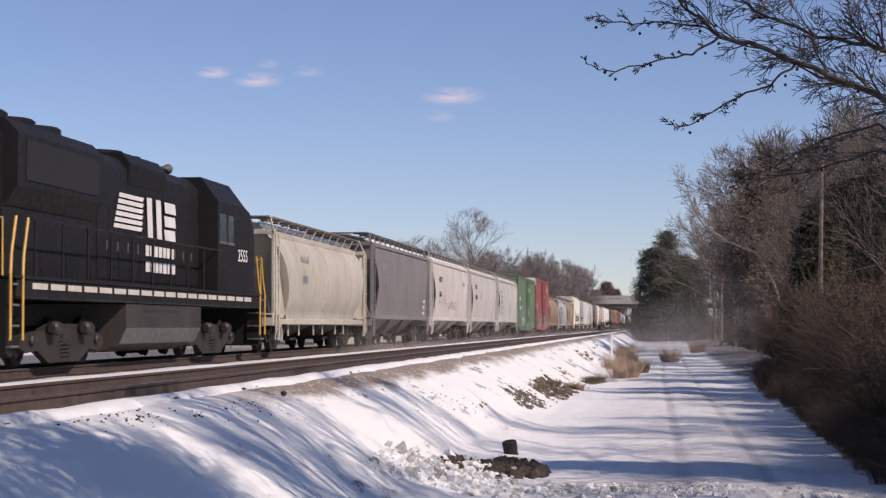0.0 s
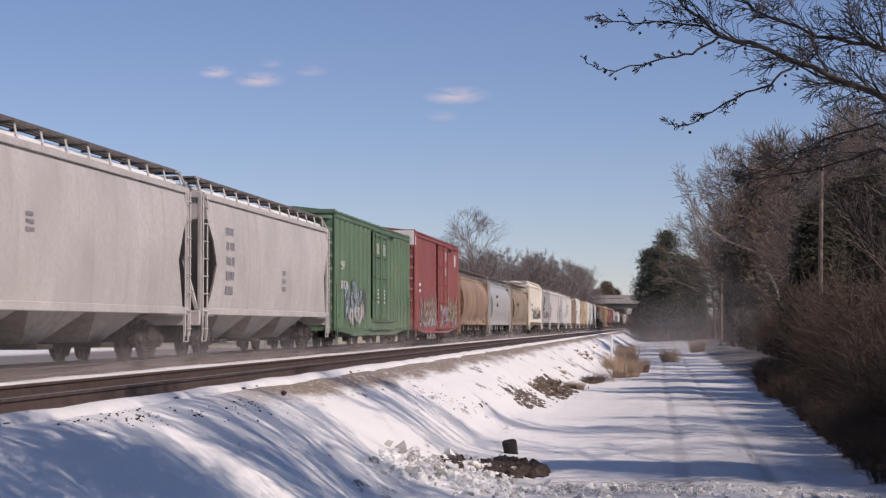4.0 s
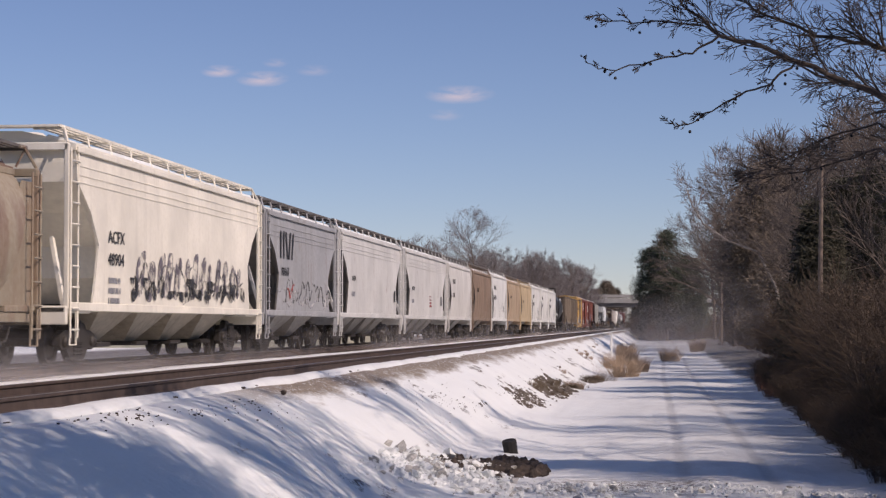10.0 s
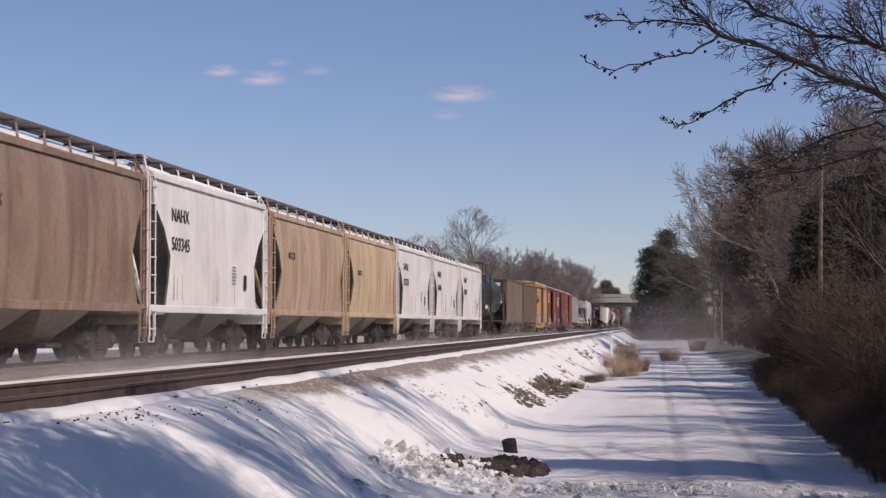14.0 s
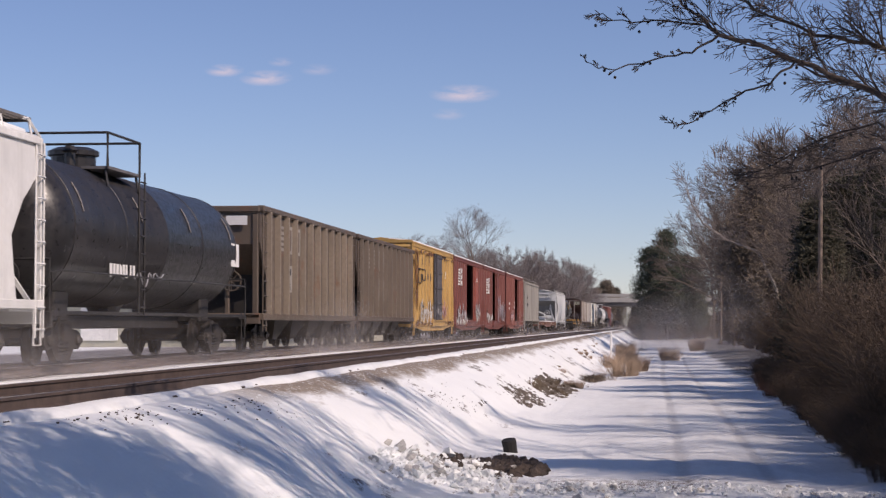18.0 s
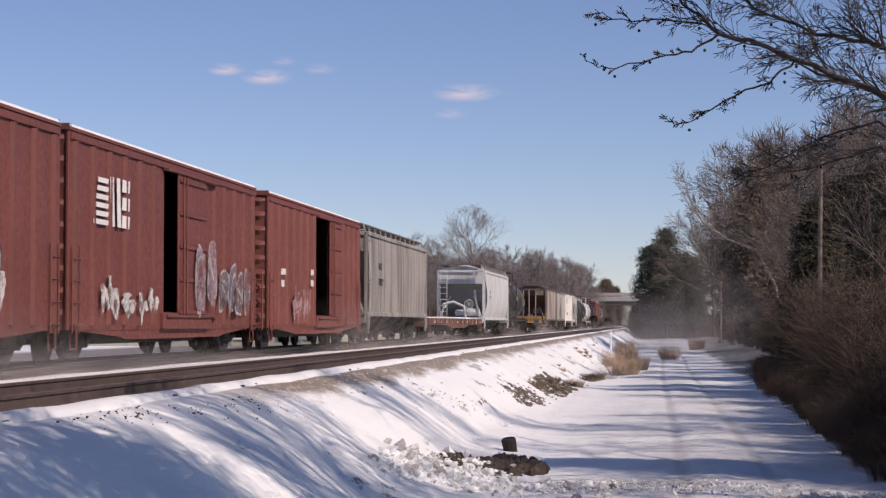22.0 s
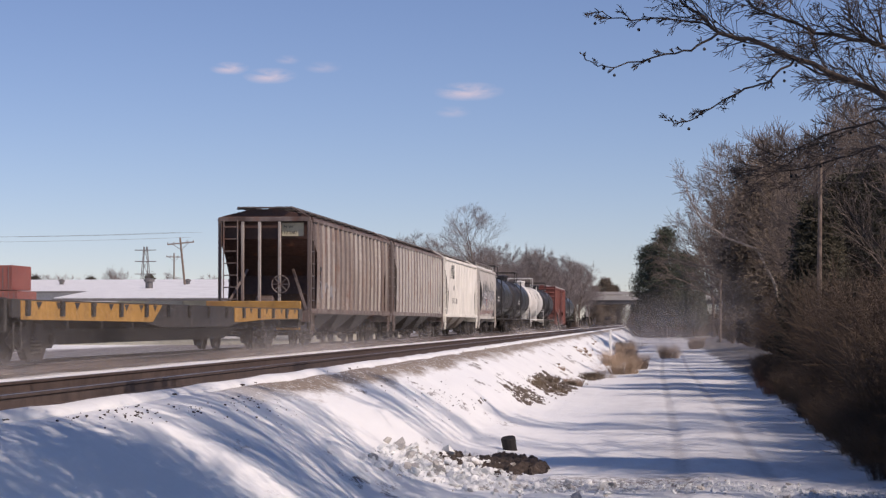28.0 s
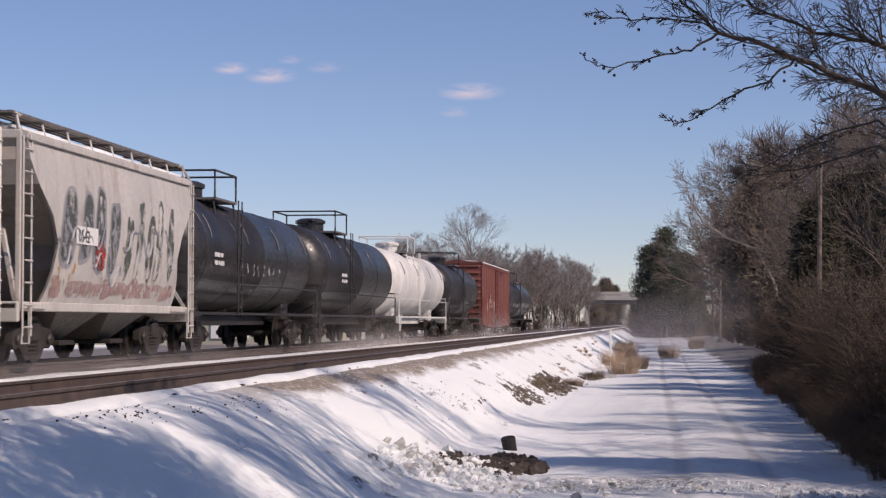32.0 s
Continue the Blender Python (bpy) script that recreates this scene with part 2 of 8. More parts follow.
def part(name, mesh, mat=None, parent=None, label="", smooth=False):
    """One mesh object under a thing or a part; mesh is a Mesh or finished mesh data."""
    if isinstance(mesh, Mesh):
        me = mesh.data(name, mat, smooth)
        normals_out(me)
    else:
        me = mesh
    ob = new(name, me)
    ob.parent = parent
    if label:
        ob["label"] = label
    return ob


def thing(name, label, category, at=(0, 0, 0), group="", kind=""):
    ob = new(name)
    ob.location = at
    ob.empty_display_size = 0.3
    return tagged(ob, label, category, group, kind)


def lettering(text, size, mat):
    """Mesh data of a line of text that faces +x and reads along +y, its lower left corner at the origin."""
    cu = bpy.data.curves.new("lettering", "FONT")
    cu.body, cu.size, cu.extrude, cu.resolution_u = text, size, 0.004, 2
    ob = bpy.data.objects.new("lettering", cu)
    scene.collection.objects.link(ob)
    me = bpy.data.meshes.new_from_object(ob.evaluated_get(bpy.context.evaluated_depsgraph_get()))
    bpy.data.objects.remove(ob)
    bpy.data.curves.remove(cu)
    me.transform(Matrix(((0, 0, 1, 0), (1, 0, 0, 0), (0, 1, 0, 0), (0, 0, 0, 1))))
    me.materials.clear()
    me.materials.append(mat)
    return me


def word(text, size, mat, parent, x, y, z, wide=1.0, name="lettering"):
    me = lettering(text, size, mat)
    ob = part(name, me, parent=parent)
    ob.matrix_basis = Matrix.Translation((x, y, z)) @ Matrix.Diagonal((1, wide, 1, 1))
    return ob


# ---- ground, tracks and what stands beside them ----
PROFILE_X = (-3000, -60, -30, -22, -17, -15.2, -14.5, -6.6, -6.25, -5.8, -5.2, -3.9, -3.2, -2.2, 0.5, 3.5, 5.5, 9.0, 30, 3000)
PROFILE_Z = (-1.2, -1.2, -1.05, -0.95, -0.85, -0.55, -0.20, -0.20, -0.24, -0.40, -0.74, -1.60, -1.80, -1.86, -1.80, -1.82, -1.66, -1.45, -1.3, -1.3)


def ground_z(x, y):
    """Height of the ground: a track bed on a low bank, a ditch at its toe, a dirt road beside it."""
    z = float(np.interp(x, PROFILE_X, PROFILE_Z))
    if -6.5 < x < 12 and 5 < y < 400:
        on_bank = max(0.0, 1 - abs(x + 4.6) / 1.7)
        z += on_bank * 0.22 * noise.noise((x * 0.35, y * 0.06, 3.0)) + on_bank * 0.10 * noise.noise((x * 0.9, y * 0.22, 8.0))
        on_road = max(0.0, min(1.0, (x + 3.4) / 1.0))
        z += on_road * (0.05 * noise.noise((x * 0.5, y * 0.10, 5.0)) + 0.014 * noise.noise((x * 1.6, y * 0.5, 1.0)))
        for rut in (0.28, 1.75):                       # wheel tracks pressed into the snow
            z -= 0.035 * math.exp(-((x - rut - 0.12 * math.sin(y * 0.045)) / 0.16) ** 2)
        if 3.4 < x:
            z += min(1.0, x - 3.4) * 0.12 * noise.noise((x * 0.8, y * 0.3, 2.0))
    return z


def steps(*spans):
    out = []
    for a, b, n in spans:
        out += [a + (b - a) * i / n for i in range(n)]
    return out + [spans[-1][1]]


def build_ground():
    xs = steps((-3000, -400, 3), (-400, -60, 4), (-60, -15.5, 16), (-15.5, -14, 6), (-14, -6.8, 8), (-6.8, 6.2, 92), (6.2, 14, 12), (14, 60, 8), (60, 400, 4), (400, 3000, 3))
    ys = steps((-200, 0, 8), (0, 14, 8), (14, 60, 190), (60, 130, 140), (130, 330, 120), (330, 800, 40), (800, 4800, 12))
    m = Mesh()
    nx = len(xs)
    m.v = [(x, y, ground_z(x, y)) for y in ys for x in xs]
    m.f = [(j * nx + i, j * nx + i + 1, (j + 1) * nx + i + 1, (j + 1) * nx + i) for j in range(len(ys) - 1) for i in range(nx - 1)]
    ob = new("ground", m.data("ground", M_GROUND, True))
    tagged(ob, "snow-covered ground with a low bank, ballast and a rutted lane", "ground", kind="structure")


RAIL_SECTION = ((-0.072, -0.172), (0.072, -0.172), (0.072, -0.160), (0.014, -0.140), (0.012, -0.045), (0.036, -0.034),
                (0.037, -0.006), (0.030, 0.0), (-0.030, 0.0), (-0.037, -0.006), (-0.036, -0.034), (-0.012, -0.045), (-0.014, -0.140), (-0.072, -0.160))


def build_track(name, xc, label, first, last):
    track = thing(name, label, "railway track", (xc, 0, 0), kind="structure")
    for side in (-0.7535, 0.7535):
        rail = Mesh()
        ends = [first + (last - first) * i / 40 for i in range(41)]
        rail.loft([[(side + x, y, z) for x, z in RAIL_SECTION] for y in ends])
        r = part("rail", rail, M_RAIL, track, "rust-brown steel rail")
        part("rail_head", Mesh().box(side - 0.028, side + 0.028, first, last, 0.0005, 0.003), M_RAILTOP, r, "bright worn running surface")
    tie = Mesh().box(-1.30, 1.30, -0.115, 0.115, -0.33, -0.174, 0.012).data("tie", M_TIE)
    normals_out(tie)
    random.seed(4)
    for i in range(200):
        t = part("tie", tie, parent=track)
        t.matrix_basis = pose(random.uniform(-0.04, 0.04), 12 + i * 0.53, random.uniform(-0.008, 0.004), 0, 0, random.uniform(-0.8, 0.8))
    rest = Mesh()
    y = 12 + 200 * 0.53
    while y < 620:
        rest.box(-1.3, 1.3, y - 0.115, y + 0.115, -0.33, -0.174)
        y += 0.53
    y = first
    while y < 11.8:
        rest.box(-1.3, 1.3, y - 0.115, y + 0.115, -0.33, -0.174)
        y += 0.53
    tagged(part("distant_ties", rest, M_TIE, track), kind="stuff")


def build_snow_strips():
    """Blown snow lying along the rails."""
    for x0, x1, z, nm in ((-11.05, -9.35, -0.135, "snow_drift"), (-6.98, -6.40, -0.142, "snow_drift")):
        m = Mesh()
        rings = []
        y = 8.0
        while y < 700:
            w = noise.noise((y * 0.25, x0, 0.0)) * 0.10 + noise.noise((y * 1.1, x0, 4.0)) * 0.05
            hh = z + 0.025 * noise.noise((y * 0.6, x1, 0.0))
            rings.append([(x0 + w * 0.5, y, -0.26), (x0 + 0.18 + w * 0.5, y, hh), ((x0 + x1) / 2, y, hh + 0.03), (x1 - 0.14 + w, y, hh - 0.01), (x1 + w, y, -0.28)])
            y += 0.45 + y * 0.004
        m.loft(rings)
        tagged(part(nm, m, M_SNOW, None, smooth=True), "strip of blown snow lying along the rails", "snow", kind="structure")


def build_overpass():
    o = thing("overpass", "concrete road bridge over the tracks with a pale parapet", "bridge", (0, 660, 0))
    part("deck", Mesh().box(-75, 32, -6, 6, 8.1, 9.7, 0.1), M_CONC, o)
    # girder colour darkened to carry the shade under the deck
    part("girder", Mesh().box(-75, 32, -5.4, -4.8, 6.7, 8.1, 0.05), plain("dark_girder", (0.10, 0.09, 0.085), 0.7), o, "dark girder in shade")
    part("girder", Mesh().box(-75, 32, 4.8, 5.4, 6.7, 8.1, 0.05), PAINTS["dark_girder"], o, "dark girder in shade")
    for yy in (-5.9, 5.7):
        part("parapet", Mesh().box(-75, 32, yy, yy + 0.25, 10.05, 10.95, 0.05), M_CONC, o, "pale concrete parapet")
        for i in range(18):
            part("parapet_post", Mesh().box(-74 + i * 6.2, -73.6 + i * 6.2, yy - 0.08, yy - 0.01, 9.7, 11.05), M_CONC, o)
    for x in (-24, -2.5):
        for yy in (-4, 0, 4):
            part("pier", Mesh().box(x - 0.55, x + 0.55, yy - 0.55, yy + 0.55, -2.2, 6.0, 0.1), M_CONC, o)
        part("pier_cap", Mesh().box(x - 0.8, x + 0.8, -5.6, 5.6, 6.0, 6.7, 0.1), M_CONC, o)
    for x0, x1 in ((-78, -36), (12, 40)):
        flip = 1 if x0 < 0 else -1
        hi, lo = (x0, x1) if x0 < 0 else (x1, x0)
        e = Mesh().loft([[(hi, -9, -3), (hi, 9, -3), (hi, 7, 8.0), (hi, -7, 8.0)], [(lo, -9, -3), (lo, 9, -3), (lo, 7, -2.0), (lo, -7, -2.0)]])
        part("abutment_slope", e, plain("abutment_grass", (0.20, 0.16, 0.11), 0.9, 0, 0.35, 0.8), o, "brown grassy approach slope")


def build_post():
    p = thing("marker_post", "slim white marker post standing in the snow", "post", (-3.62, 146, -1.72))
    part("post", Mesh().turned([(0.08, -0.3), (0.08, 1.74), (0.06, 1.80)], (0, 0, 0), 10, "z"), M_WHITE, p)
    part("cap", Mesh().turned([(0.09, 1.80), (0.09, 1.87), (0.04, 1.90)], (0, 0, 0), 10, "z"), M_WHITE, p)


def utility_pole(at, h, arm, lean=0.0, turn=0.0, r=1.0):
    p = thing("utility_pole", "tall weathered wooden utility pole", "utility pole", at, "utility poles")
    p.rotation_euler = (0, radians(lean), radians(turn))
    part("pole", Mesh().turned([(0.16 * r, -0.5), (0.145 * r, h * 0.5), (0.11 * r, h), (0.02 * r, h + 0.03)], (0, 0, 0), 10, "z"), M_POLE, p, smooth=False)
    if arm:
        part("crossarm", Mesh().box(-arm, arm, -0.06, 0.06, h - 0.75, h - 0.60, 0.01), M_POLE, p)
        for s in (-0.95, -0.5, 0.5, 0.95):
            part("insulator", Mesh().turned([(0.03, 0), (0.06, 0.05), (0.03, 0.12), (0.055, 0.16), (0.02, 0.22)], (s * arm, 0, h - 0.6), 8, "z"), M_STEEL, p)
        for s in (-1, 1):
            part("brace", Mesh().bar((s * arm * 0.6, 0.05, h - 0.72), (0, 0.12, h - 1.5), 0.05), M_STEEL, p)
    return p


def build_wires():
    """Wires that run from the crossarm pole to the one beyond the frame of the yard."""
    w = thing("overhead_wires", "sagging overhead wires between poles", "wires")
    for dx, z in ((-1.3, 11.6), (0.0, 11.0), (1.3, 11.6)):
        pts = []
        for i in range(17):
            u = i / 16
            pts.append((-56 - 70 * u + dx, 228 - 8 * u, z - 7.0 * u * (1 - u) * 0.5 + 0.6 * u))
        part("wire", Mesh().tube(pts, 0.013, 4), M_STEEL, w)


def build_yard():
    """Low buildings, stacked containers and a lorry seen beyond the train, between and under the cars."""
    beige = plain("beige_cladding", (0.42, 0.41, 0.33), 0.7, 0, 0.08, 0.5)

    def shed(label, x0, x1, y0, y1, h, wall, doors, rise):
        s = thing("warehouse", label, "building", (0, 0, -1.2))
        part("wall", Mesh().box(x0, x1, y0, y1, 0, h, 0.05), wall, s)
        ym = (y0 + y1) / 2
        part("roof", Mesh().slab([(y0 - 0.5, h - 0.02), (y0 - 0.5, h + 0.12), (ym, h + rise), (y1 + 0.5, h + 0.12), (y1 + 0.5, h - 0.02)], x0 - 0.4, x1 + 0.4), M_SNOW, s, "snow-covered pitched roof")
        part("eaves_gutter", Mesh().box(x0 - 0.5, x1 + 0.5, y0 - 0.72, y0 - 0.52, h - 0.15, h + 0.06), M_STEEL, s)
        for i in range(doors):
            dx = x0 + (x1 - x0) * (i + 0.6) / (doors + 0.2)
            part("dock_door", Mesh().box(dx - 1.6, dx + 1.6, y0 - 0.12, y0 - 0.02, 0.6, 3.9, 0.03), plain("dock_door_grey", (0.34, 0.35, 0.33), 0.6) if i % 2 else M_WHITE, s)
        for i in range(9):
            xx = x0 + (x1 - x0) * i / 8
            part("wall_rib", Mesh().box(xx - 0.08, xx + 0.08, y0 - 0.08, y0 - 0.015, 0, h - 0.2), wall, s)
        for i in range(3):
            xx = x0 + (x1 - x0) * (i + 0.5) / 3
            part("roof_vent", Mesh().turned([(0.35, h + 0.6), (0.35, h + 1.7), (0.5, h + 1.75), (0.5, h + 1.95), (0.1, h + 2.1)], (xx, y0 + 14, 0), 10, "z"), M_STEEL, s)
    shed("long beige warehouse with a snow-covered low roof", -50, -26.5, 158, 198, 3.9, beige, 4, 1.6)
    shed("long grey warehouse with a snow-covered roof", -118, -60, 268, 320, 6.3, plain("grey_cladding", (0.30, 0.30, 0.30), 0.7, 0, 0.08, 0.5), 6, 2.3)
    cols = ((0.26, 0.07, 0.05), (0.30, 0.085, 0.055), (0.26, 0.07, 0.05), (0.30, 0.085, 0.055), (0.10, 0.16, 0.26), (0.28, 0.08, 0.06))
    for i, (x, z) in enumerate(((-67.6, 4.0), (-70.3, 4.0), (-67.0, 1.4), (-69.7, 1.4), (-67.0, -1.2), (-69.7, -1.2))):
        c = thing("shipping_container", "ribbed steel shipping container in a yard stack", "container", (x, 190, z), "stacked containers")
        mat = paint("container_%d" % i, cols[i], grime=0.3)
        part("box", Mesh().box(0, 2.44, 0, 6.05, 0.05, 2.55, 0.03), mat, c)
        for k in range(4):
            part("door_bar", Mesh().bar((0.35 + k * 0.58, -0.05, 0.15), (0.35 + k * 0.58, -0.05, 2.45), 0.05), M_STEEL, c)
        for xx in (0, 2.34):
            part("corner_post", Mesh().box(xx, xx + 0.1, -0.04, 0.06, 0, 2.59), mat, c)
    v = thing("box_truck", "red and white lorry standing in the yard", "lorry", (-46, 200, -1.15))
    red = plain("lorry_red", (0.42, 0.05, 0.04), 0.4, 0, 0.1, 2.0, 0)
    part("cargo_box", Mesh().box(-1.2, 1.2, 0, 6, 0.9, 3.3, 0.06), M_WHITE, v)
    part("cab", Mesh().slab([(-2.3, 0.6), (-0.1, 0.6), (-0.1, 2.5), (-1.6, 2.5), (-2.1, 1.6), (-2.3, 1.5)], -1.1, 1.1), red, v)
    part("windscreen", Mesh().slab([(-2.12, 1.62), (-1.66, 2.42), (-1.63, 2.40), (-2.09, 1.60)], -0.95, 0.95), plain("cab_glass", (0.02, 0.025, 0.03), 0.1), v)
    for yy in (-1.3, 4.6):
        for sx in (-1.1, 0.82):
            part("wheel", Mesh().turned([(0.2, 0), (0.45, 0.02), (0.45, 0.26), (0.2, 0.28)], (sx, yy, 0.45), 14), M_BLACK, v)
    part("chassis", Mesh().box(-0.5, 0.5, -2.0, 6, 0.55, 0.9), M_BLACK, v)


build_ground()
build_track("track_near", TRACK_NEAR, "empty railway track with rusty rails and snow along it", -40, 1400)
build_track("track_far", TRACK_FAR, "railway track that carries the train", -60, 1400)
build_snow_strips()
build_overpass()
build_post()
utility_pole((5.3, 66, -1.7), 7.9, 0, 1.0, 0, 0.55)
utility_pole((7.0, 225, -1.6), 10.6, 0, 0.6)
utility_pole((-56, 228, -1.2), 12.2, 1.6, -6.0, 15)
utility_pole((-84, 330, -1.2), 14.0, 1.4, 0.0, 30)
build_wires()
build_yard()


def build_tower():
    """A lattice transmission tower far beyond the yard."""
    t = thing("transmission_tower", "thin steel lattice transmission tower far beyond the yard", "tower", (-121.5, 450, -1.3))
    h = 20.0
    for sx in (-1, 1):
        for sy in (-1, 1):
            part("leg", Mesh().bar((sx * 1.7, sy * 1.7, 0), (sx * 0.35, sy * 0.35, h), 0.16), M_STEEL, t)
    for k in range(6):
        a, b = k / 6, (k + 1) / 6
        w0, w1 = 1.7 - 1.35 * a, 1.7 - 1.35 * b
        for s in (-1, 1):
            part("lattice_bar", Mesh().bar((s * w0, -w0, h * a), (-s * w1, -w1, h * b), 0.10), M_STEEL, t)
    for z in (13.5, 16.5, 19.2):
        part("crossarm", Mesh().bar((-2.6, 0, z), (2.6, 0, z), 0.16), M_STEEL, t)


build_tower()


# ---- running gear, shared by all cars ----
TRAIN = []                                   # (car, distance of its front end ahead of the origin at 0 s)


def gear_meshes():
    wheel = Mesh().turned([(0.09, -0.07), (0.30, -0.05), (0.34, -0.015), (0.40, -0.05), (0.455, -0.062), (0.462, 0.05), (0.485, 0.062), (0.485, 0.078), (0.40, 0.075), (0.30, 0.03), (0.12, 0.06), (0.09, 0.09)], (0, 0, 0), 24)
    w = wheel.data("wheel", M_WHEEL)
    axle = Mesh().turned([(0.06, -0.95), (0.085, -0.8), (0.085, 0.8), (0.06, 0.95)], (0, 0, 0), 10).data("axle", M_GEAR)
    s = Mesh()
    s.slab([(-1.15, 0.40), (-0.98, 0.30), (-0.72, 0.34), (-0.42, 0.10), (0.42, 0.10), (0.72, 0.34), (0.98, 0.30), (1.15, 0.40), (1.13, 0.60), (0.90, 0.68), (0.60, 0.70), (0.45, 0.84), (-0.45, 0.84), (-0.60, 0.70), (-0.90, 0.68), (-1.13, 0.60)], -0.07, 0.07)
    frame_me = s.data("side_frame", M_GEAR)
    sp = Mesh()
    for k in (-0.2, 0.0, 0.2):
        for i in range(5):
            sp.turned([(0.07, 0.20 + i * 0.075), (0.10, 0.215 + i * 0.075), (0.10, 0.245 + i * 0.075), (0.07, 0.26 + i * 0.075)], (0.06, k, 0), 10, "z")
    spring = sp.data("spring_nest", M_BLACK)
    cap = Mesh().turned([(0.105, 0), (0.105, 0.05), (0.08, 0.08), (0.05, 0.09), (0.045, 0.11), (0.02, 0.115)], (0, 0, 0), 12).data("bearing_cap", M_BRIGHT)
    bolt = Mesh().turned([(0.05, 0), (0.05, 0.02), (0.02, 0.03)], (0, 0, 0), 8).data("bearing_bolt_plate", M_BRIGHT)
    bol = Mesh().box(-1.15, 1.15, -0.22, 0.22, 0.42, 0.80, 0.04).data("bolster", M_GEAR)
    shoe = Mesh().box(-0.05, 0.05, -0.04, 0.04, -0.2, 0.2, 0.01).data("brake_shoe", M_BLACK)
    for me in (w, axle, frame_me, spring, cap, bolt, bol, shoe):
        normals_out(me)
    return w, axle, frame_me, spring, cap, bolt, bol, shoe


GEAR = gear_meshes()


def truck(car, y, base=1.78, axles=2, r=0.457):
    w, axle, side, spring, cap, bolt, bol, shoe = GEAR
    tk = part("truck", bol, parent=car, label="dusty brown freight truck")
    tk.matrix_basis = Matrix.Translation((0, y, 0))
    for sx in (-1, 1):
        f = part("side_frame", side, parent=tk)
        f.matrix_basis = Matrix.Translation((sx * 1.0, 0, 0)) @ Matrix.Diagonal((1, base / 1.78, 1, 1))
        f = part("spring_nest", spring, parent=tk)
        f.matrix_basis = Matrix.Translation((sx * 1.03 - 0.06, 0, 0))
    for k in range(axles):
        ay = base * (k / (axles - 1) - 0.5)
        a = part("axle", axle, parent=tk)
        a.matrix_basis = Matrix.Translation((0, ay, r))
        for sx in (-1, 1):
            o = part("wheel", w, parent=tk)
            o.matrix_basis = Matrix.Translation((sx * 0.755, ay, r)) @ Matrix.Diagonal((-sx, 1, 1, 1))
            o = part("bearing_cap", cap, parent=tk)
            o.matrix_basis = Matrix.Translation((sx * 1.07, ay, r + 0.02)) @ Matrix.Diagonal((sx, 1, 1, 1))
    return tk


def coupler(car, y, way, reach):
    m = Mesh()
    m.box(-0.09, 0.09, min(y, y + way * reach), max(y, y + way * reach), 0.78, 0.94, 0.02)
    m.box(-0.17, 0.15, y + way * (reach - 0.28), y + way * (reach + 0.03), 0.72, 1.0, 0.05)
    part("coupler", m, M_GEAR, car)
    part("air_hose", Mesh().tube([(0.35, y, 0.75), (0.36, y + way * 0.25, 0.50), (0.28, y + way * reach * 0.8, 0.42), (0.15, y + way * reach, 0.55)], 0.025, 6), M_BLACK, car)


def ladder(car, x, y0, y1, z0, z1, mat, n=None, face="x"):
    """A ladder with two stiles; rungs along y (on a side) or along x (on an end)."""
    m = Mesh()
    n = n or max(3, int((z1 - z0) / 0.38))
    if face == "x":
        for yy in (y0, y1):
            m.bar((x, yy, z0), (x, yy, z1), 0.034)
        for i in range(n):
            z = z0 + (z1 - z0) * (i + 0.4) / n
            m.bar((x + 0.03, y0, z), (x + 0.03, y1, z), 0.03)
    else:
        for xx in (y0, y1):
            m.bar((xx, x, z0), (xx, x, z1), 0.034)
        for i in range(n):
            z = z0 + (z1 - z0) * (i + 0.4) / n
            m.bar((y0, x, z), (y1, x, z), 0.03)
    part("ladder", m, mat, car)


def stirrup(car, x, y, mat, z0=0.42, z1=1.1):
    part("step", Mesh().tube([(x, y - 0.2, z1), (x, y - 0.2, z0), (x, y + 0.2, z0), (x, y + 0.2, z1)], 0.022, 4), mat, car)


def brake_wheel(car, x, y, z, mat, r=0.28):
    m = Mesh()
    pts = [(x + r * math.cos(a * math.pi / 8), y, z + r * math.sin(a * math.pi / 8)) for a in range(17)]
    m.tube(pts, 0.022, 5)
    for a in range(4):
        m.bar((x - r * math.cos(a * math.pi / 4), y, z - r * math.sin(a * math.pi / 4)), (x + r * math.cos(a * math.pi / 4), y, z + r * math.sin(a * math.pi / 4)), 0.02)
    part("brake_wheel", m, mat, car)


def start_car(name, label, category, at):
    car = thing(name, label, category, (TRACK_FAR, at, 0), "cars of the freight train")
    TRAIN.append((car, at))
    return car


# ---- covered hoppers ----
# bay colour darkened for the shade under the side sill, with grime
M_BAY = paint("shaded_grimy_bay", (0.090, 0.078, 0.070), dirt=(0.04, 0.033, 0.028), grime=0.5, streak=0.5)

# slope sheet darkened for its recess shade, along with real grime
M_SLOPE = paint("shaded_grimy_slope", (0.19, 0.175, 0.16), dirt=(0.08, 0.066, 0.055), grime=0.6, streak=0.6)
# bay paints darker than the sides they go with, grimed and streaked
M_PALEBAY = paint("dull_pale_bay", (0.33, 0.31, 0.285), dirt=(0.10, 0.085, 0.072), grime=0.6, streak=0.7)
M_TANBAY = paint("dull_tan_bay", (0.22, 0.175, 0.135), dirt=(0.07, 0.052, 0.04), grime=0.6, streak=0.7)
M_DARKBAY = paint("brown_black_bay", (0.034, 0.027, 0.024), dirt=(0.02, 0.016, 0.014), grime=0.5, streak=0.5)

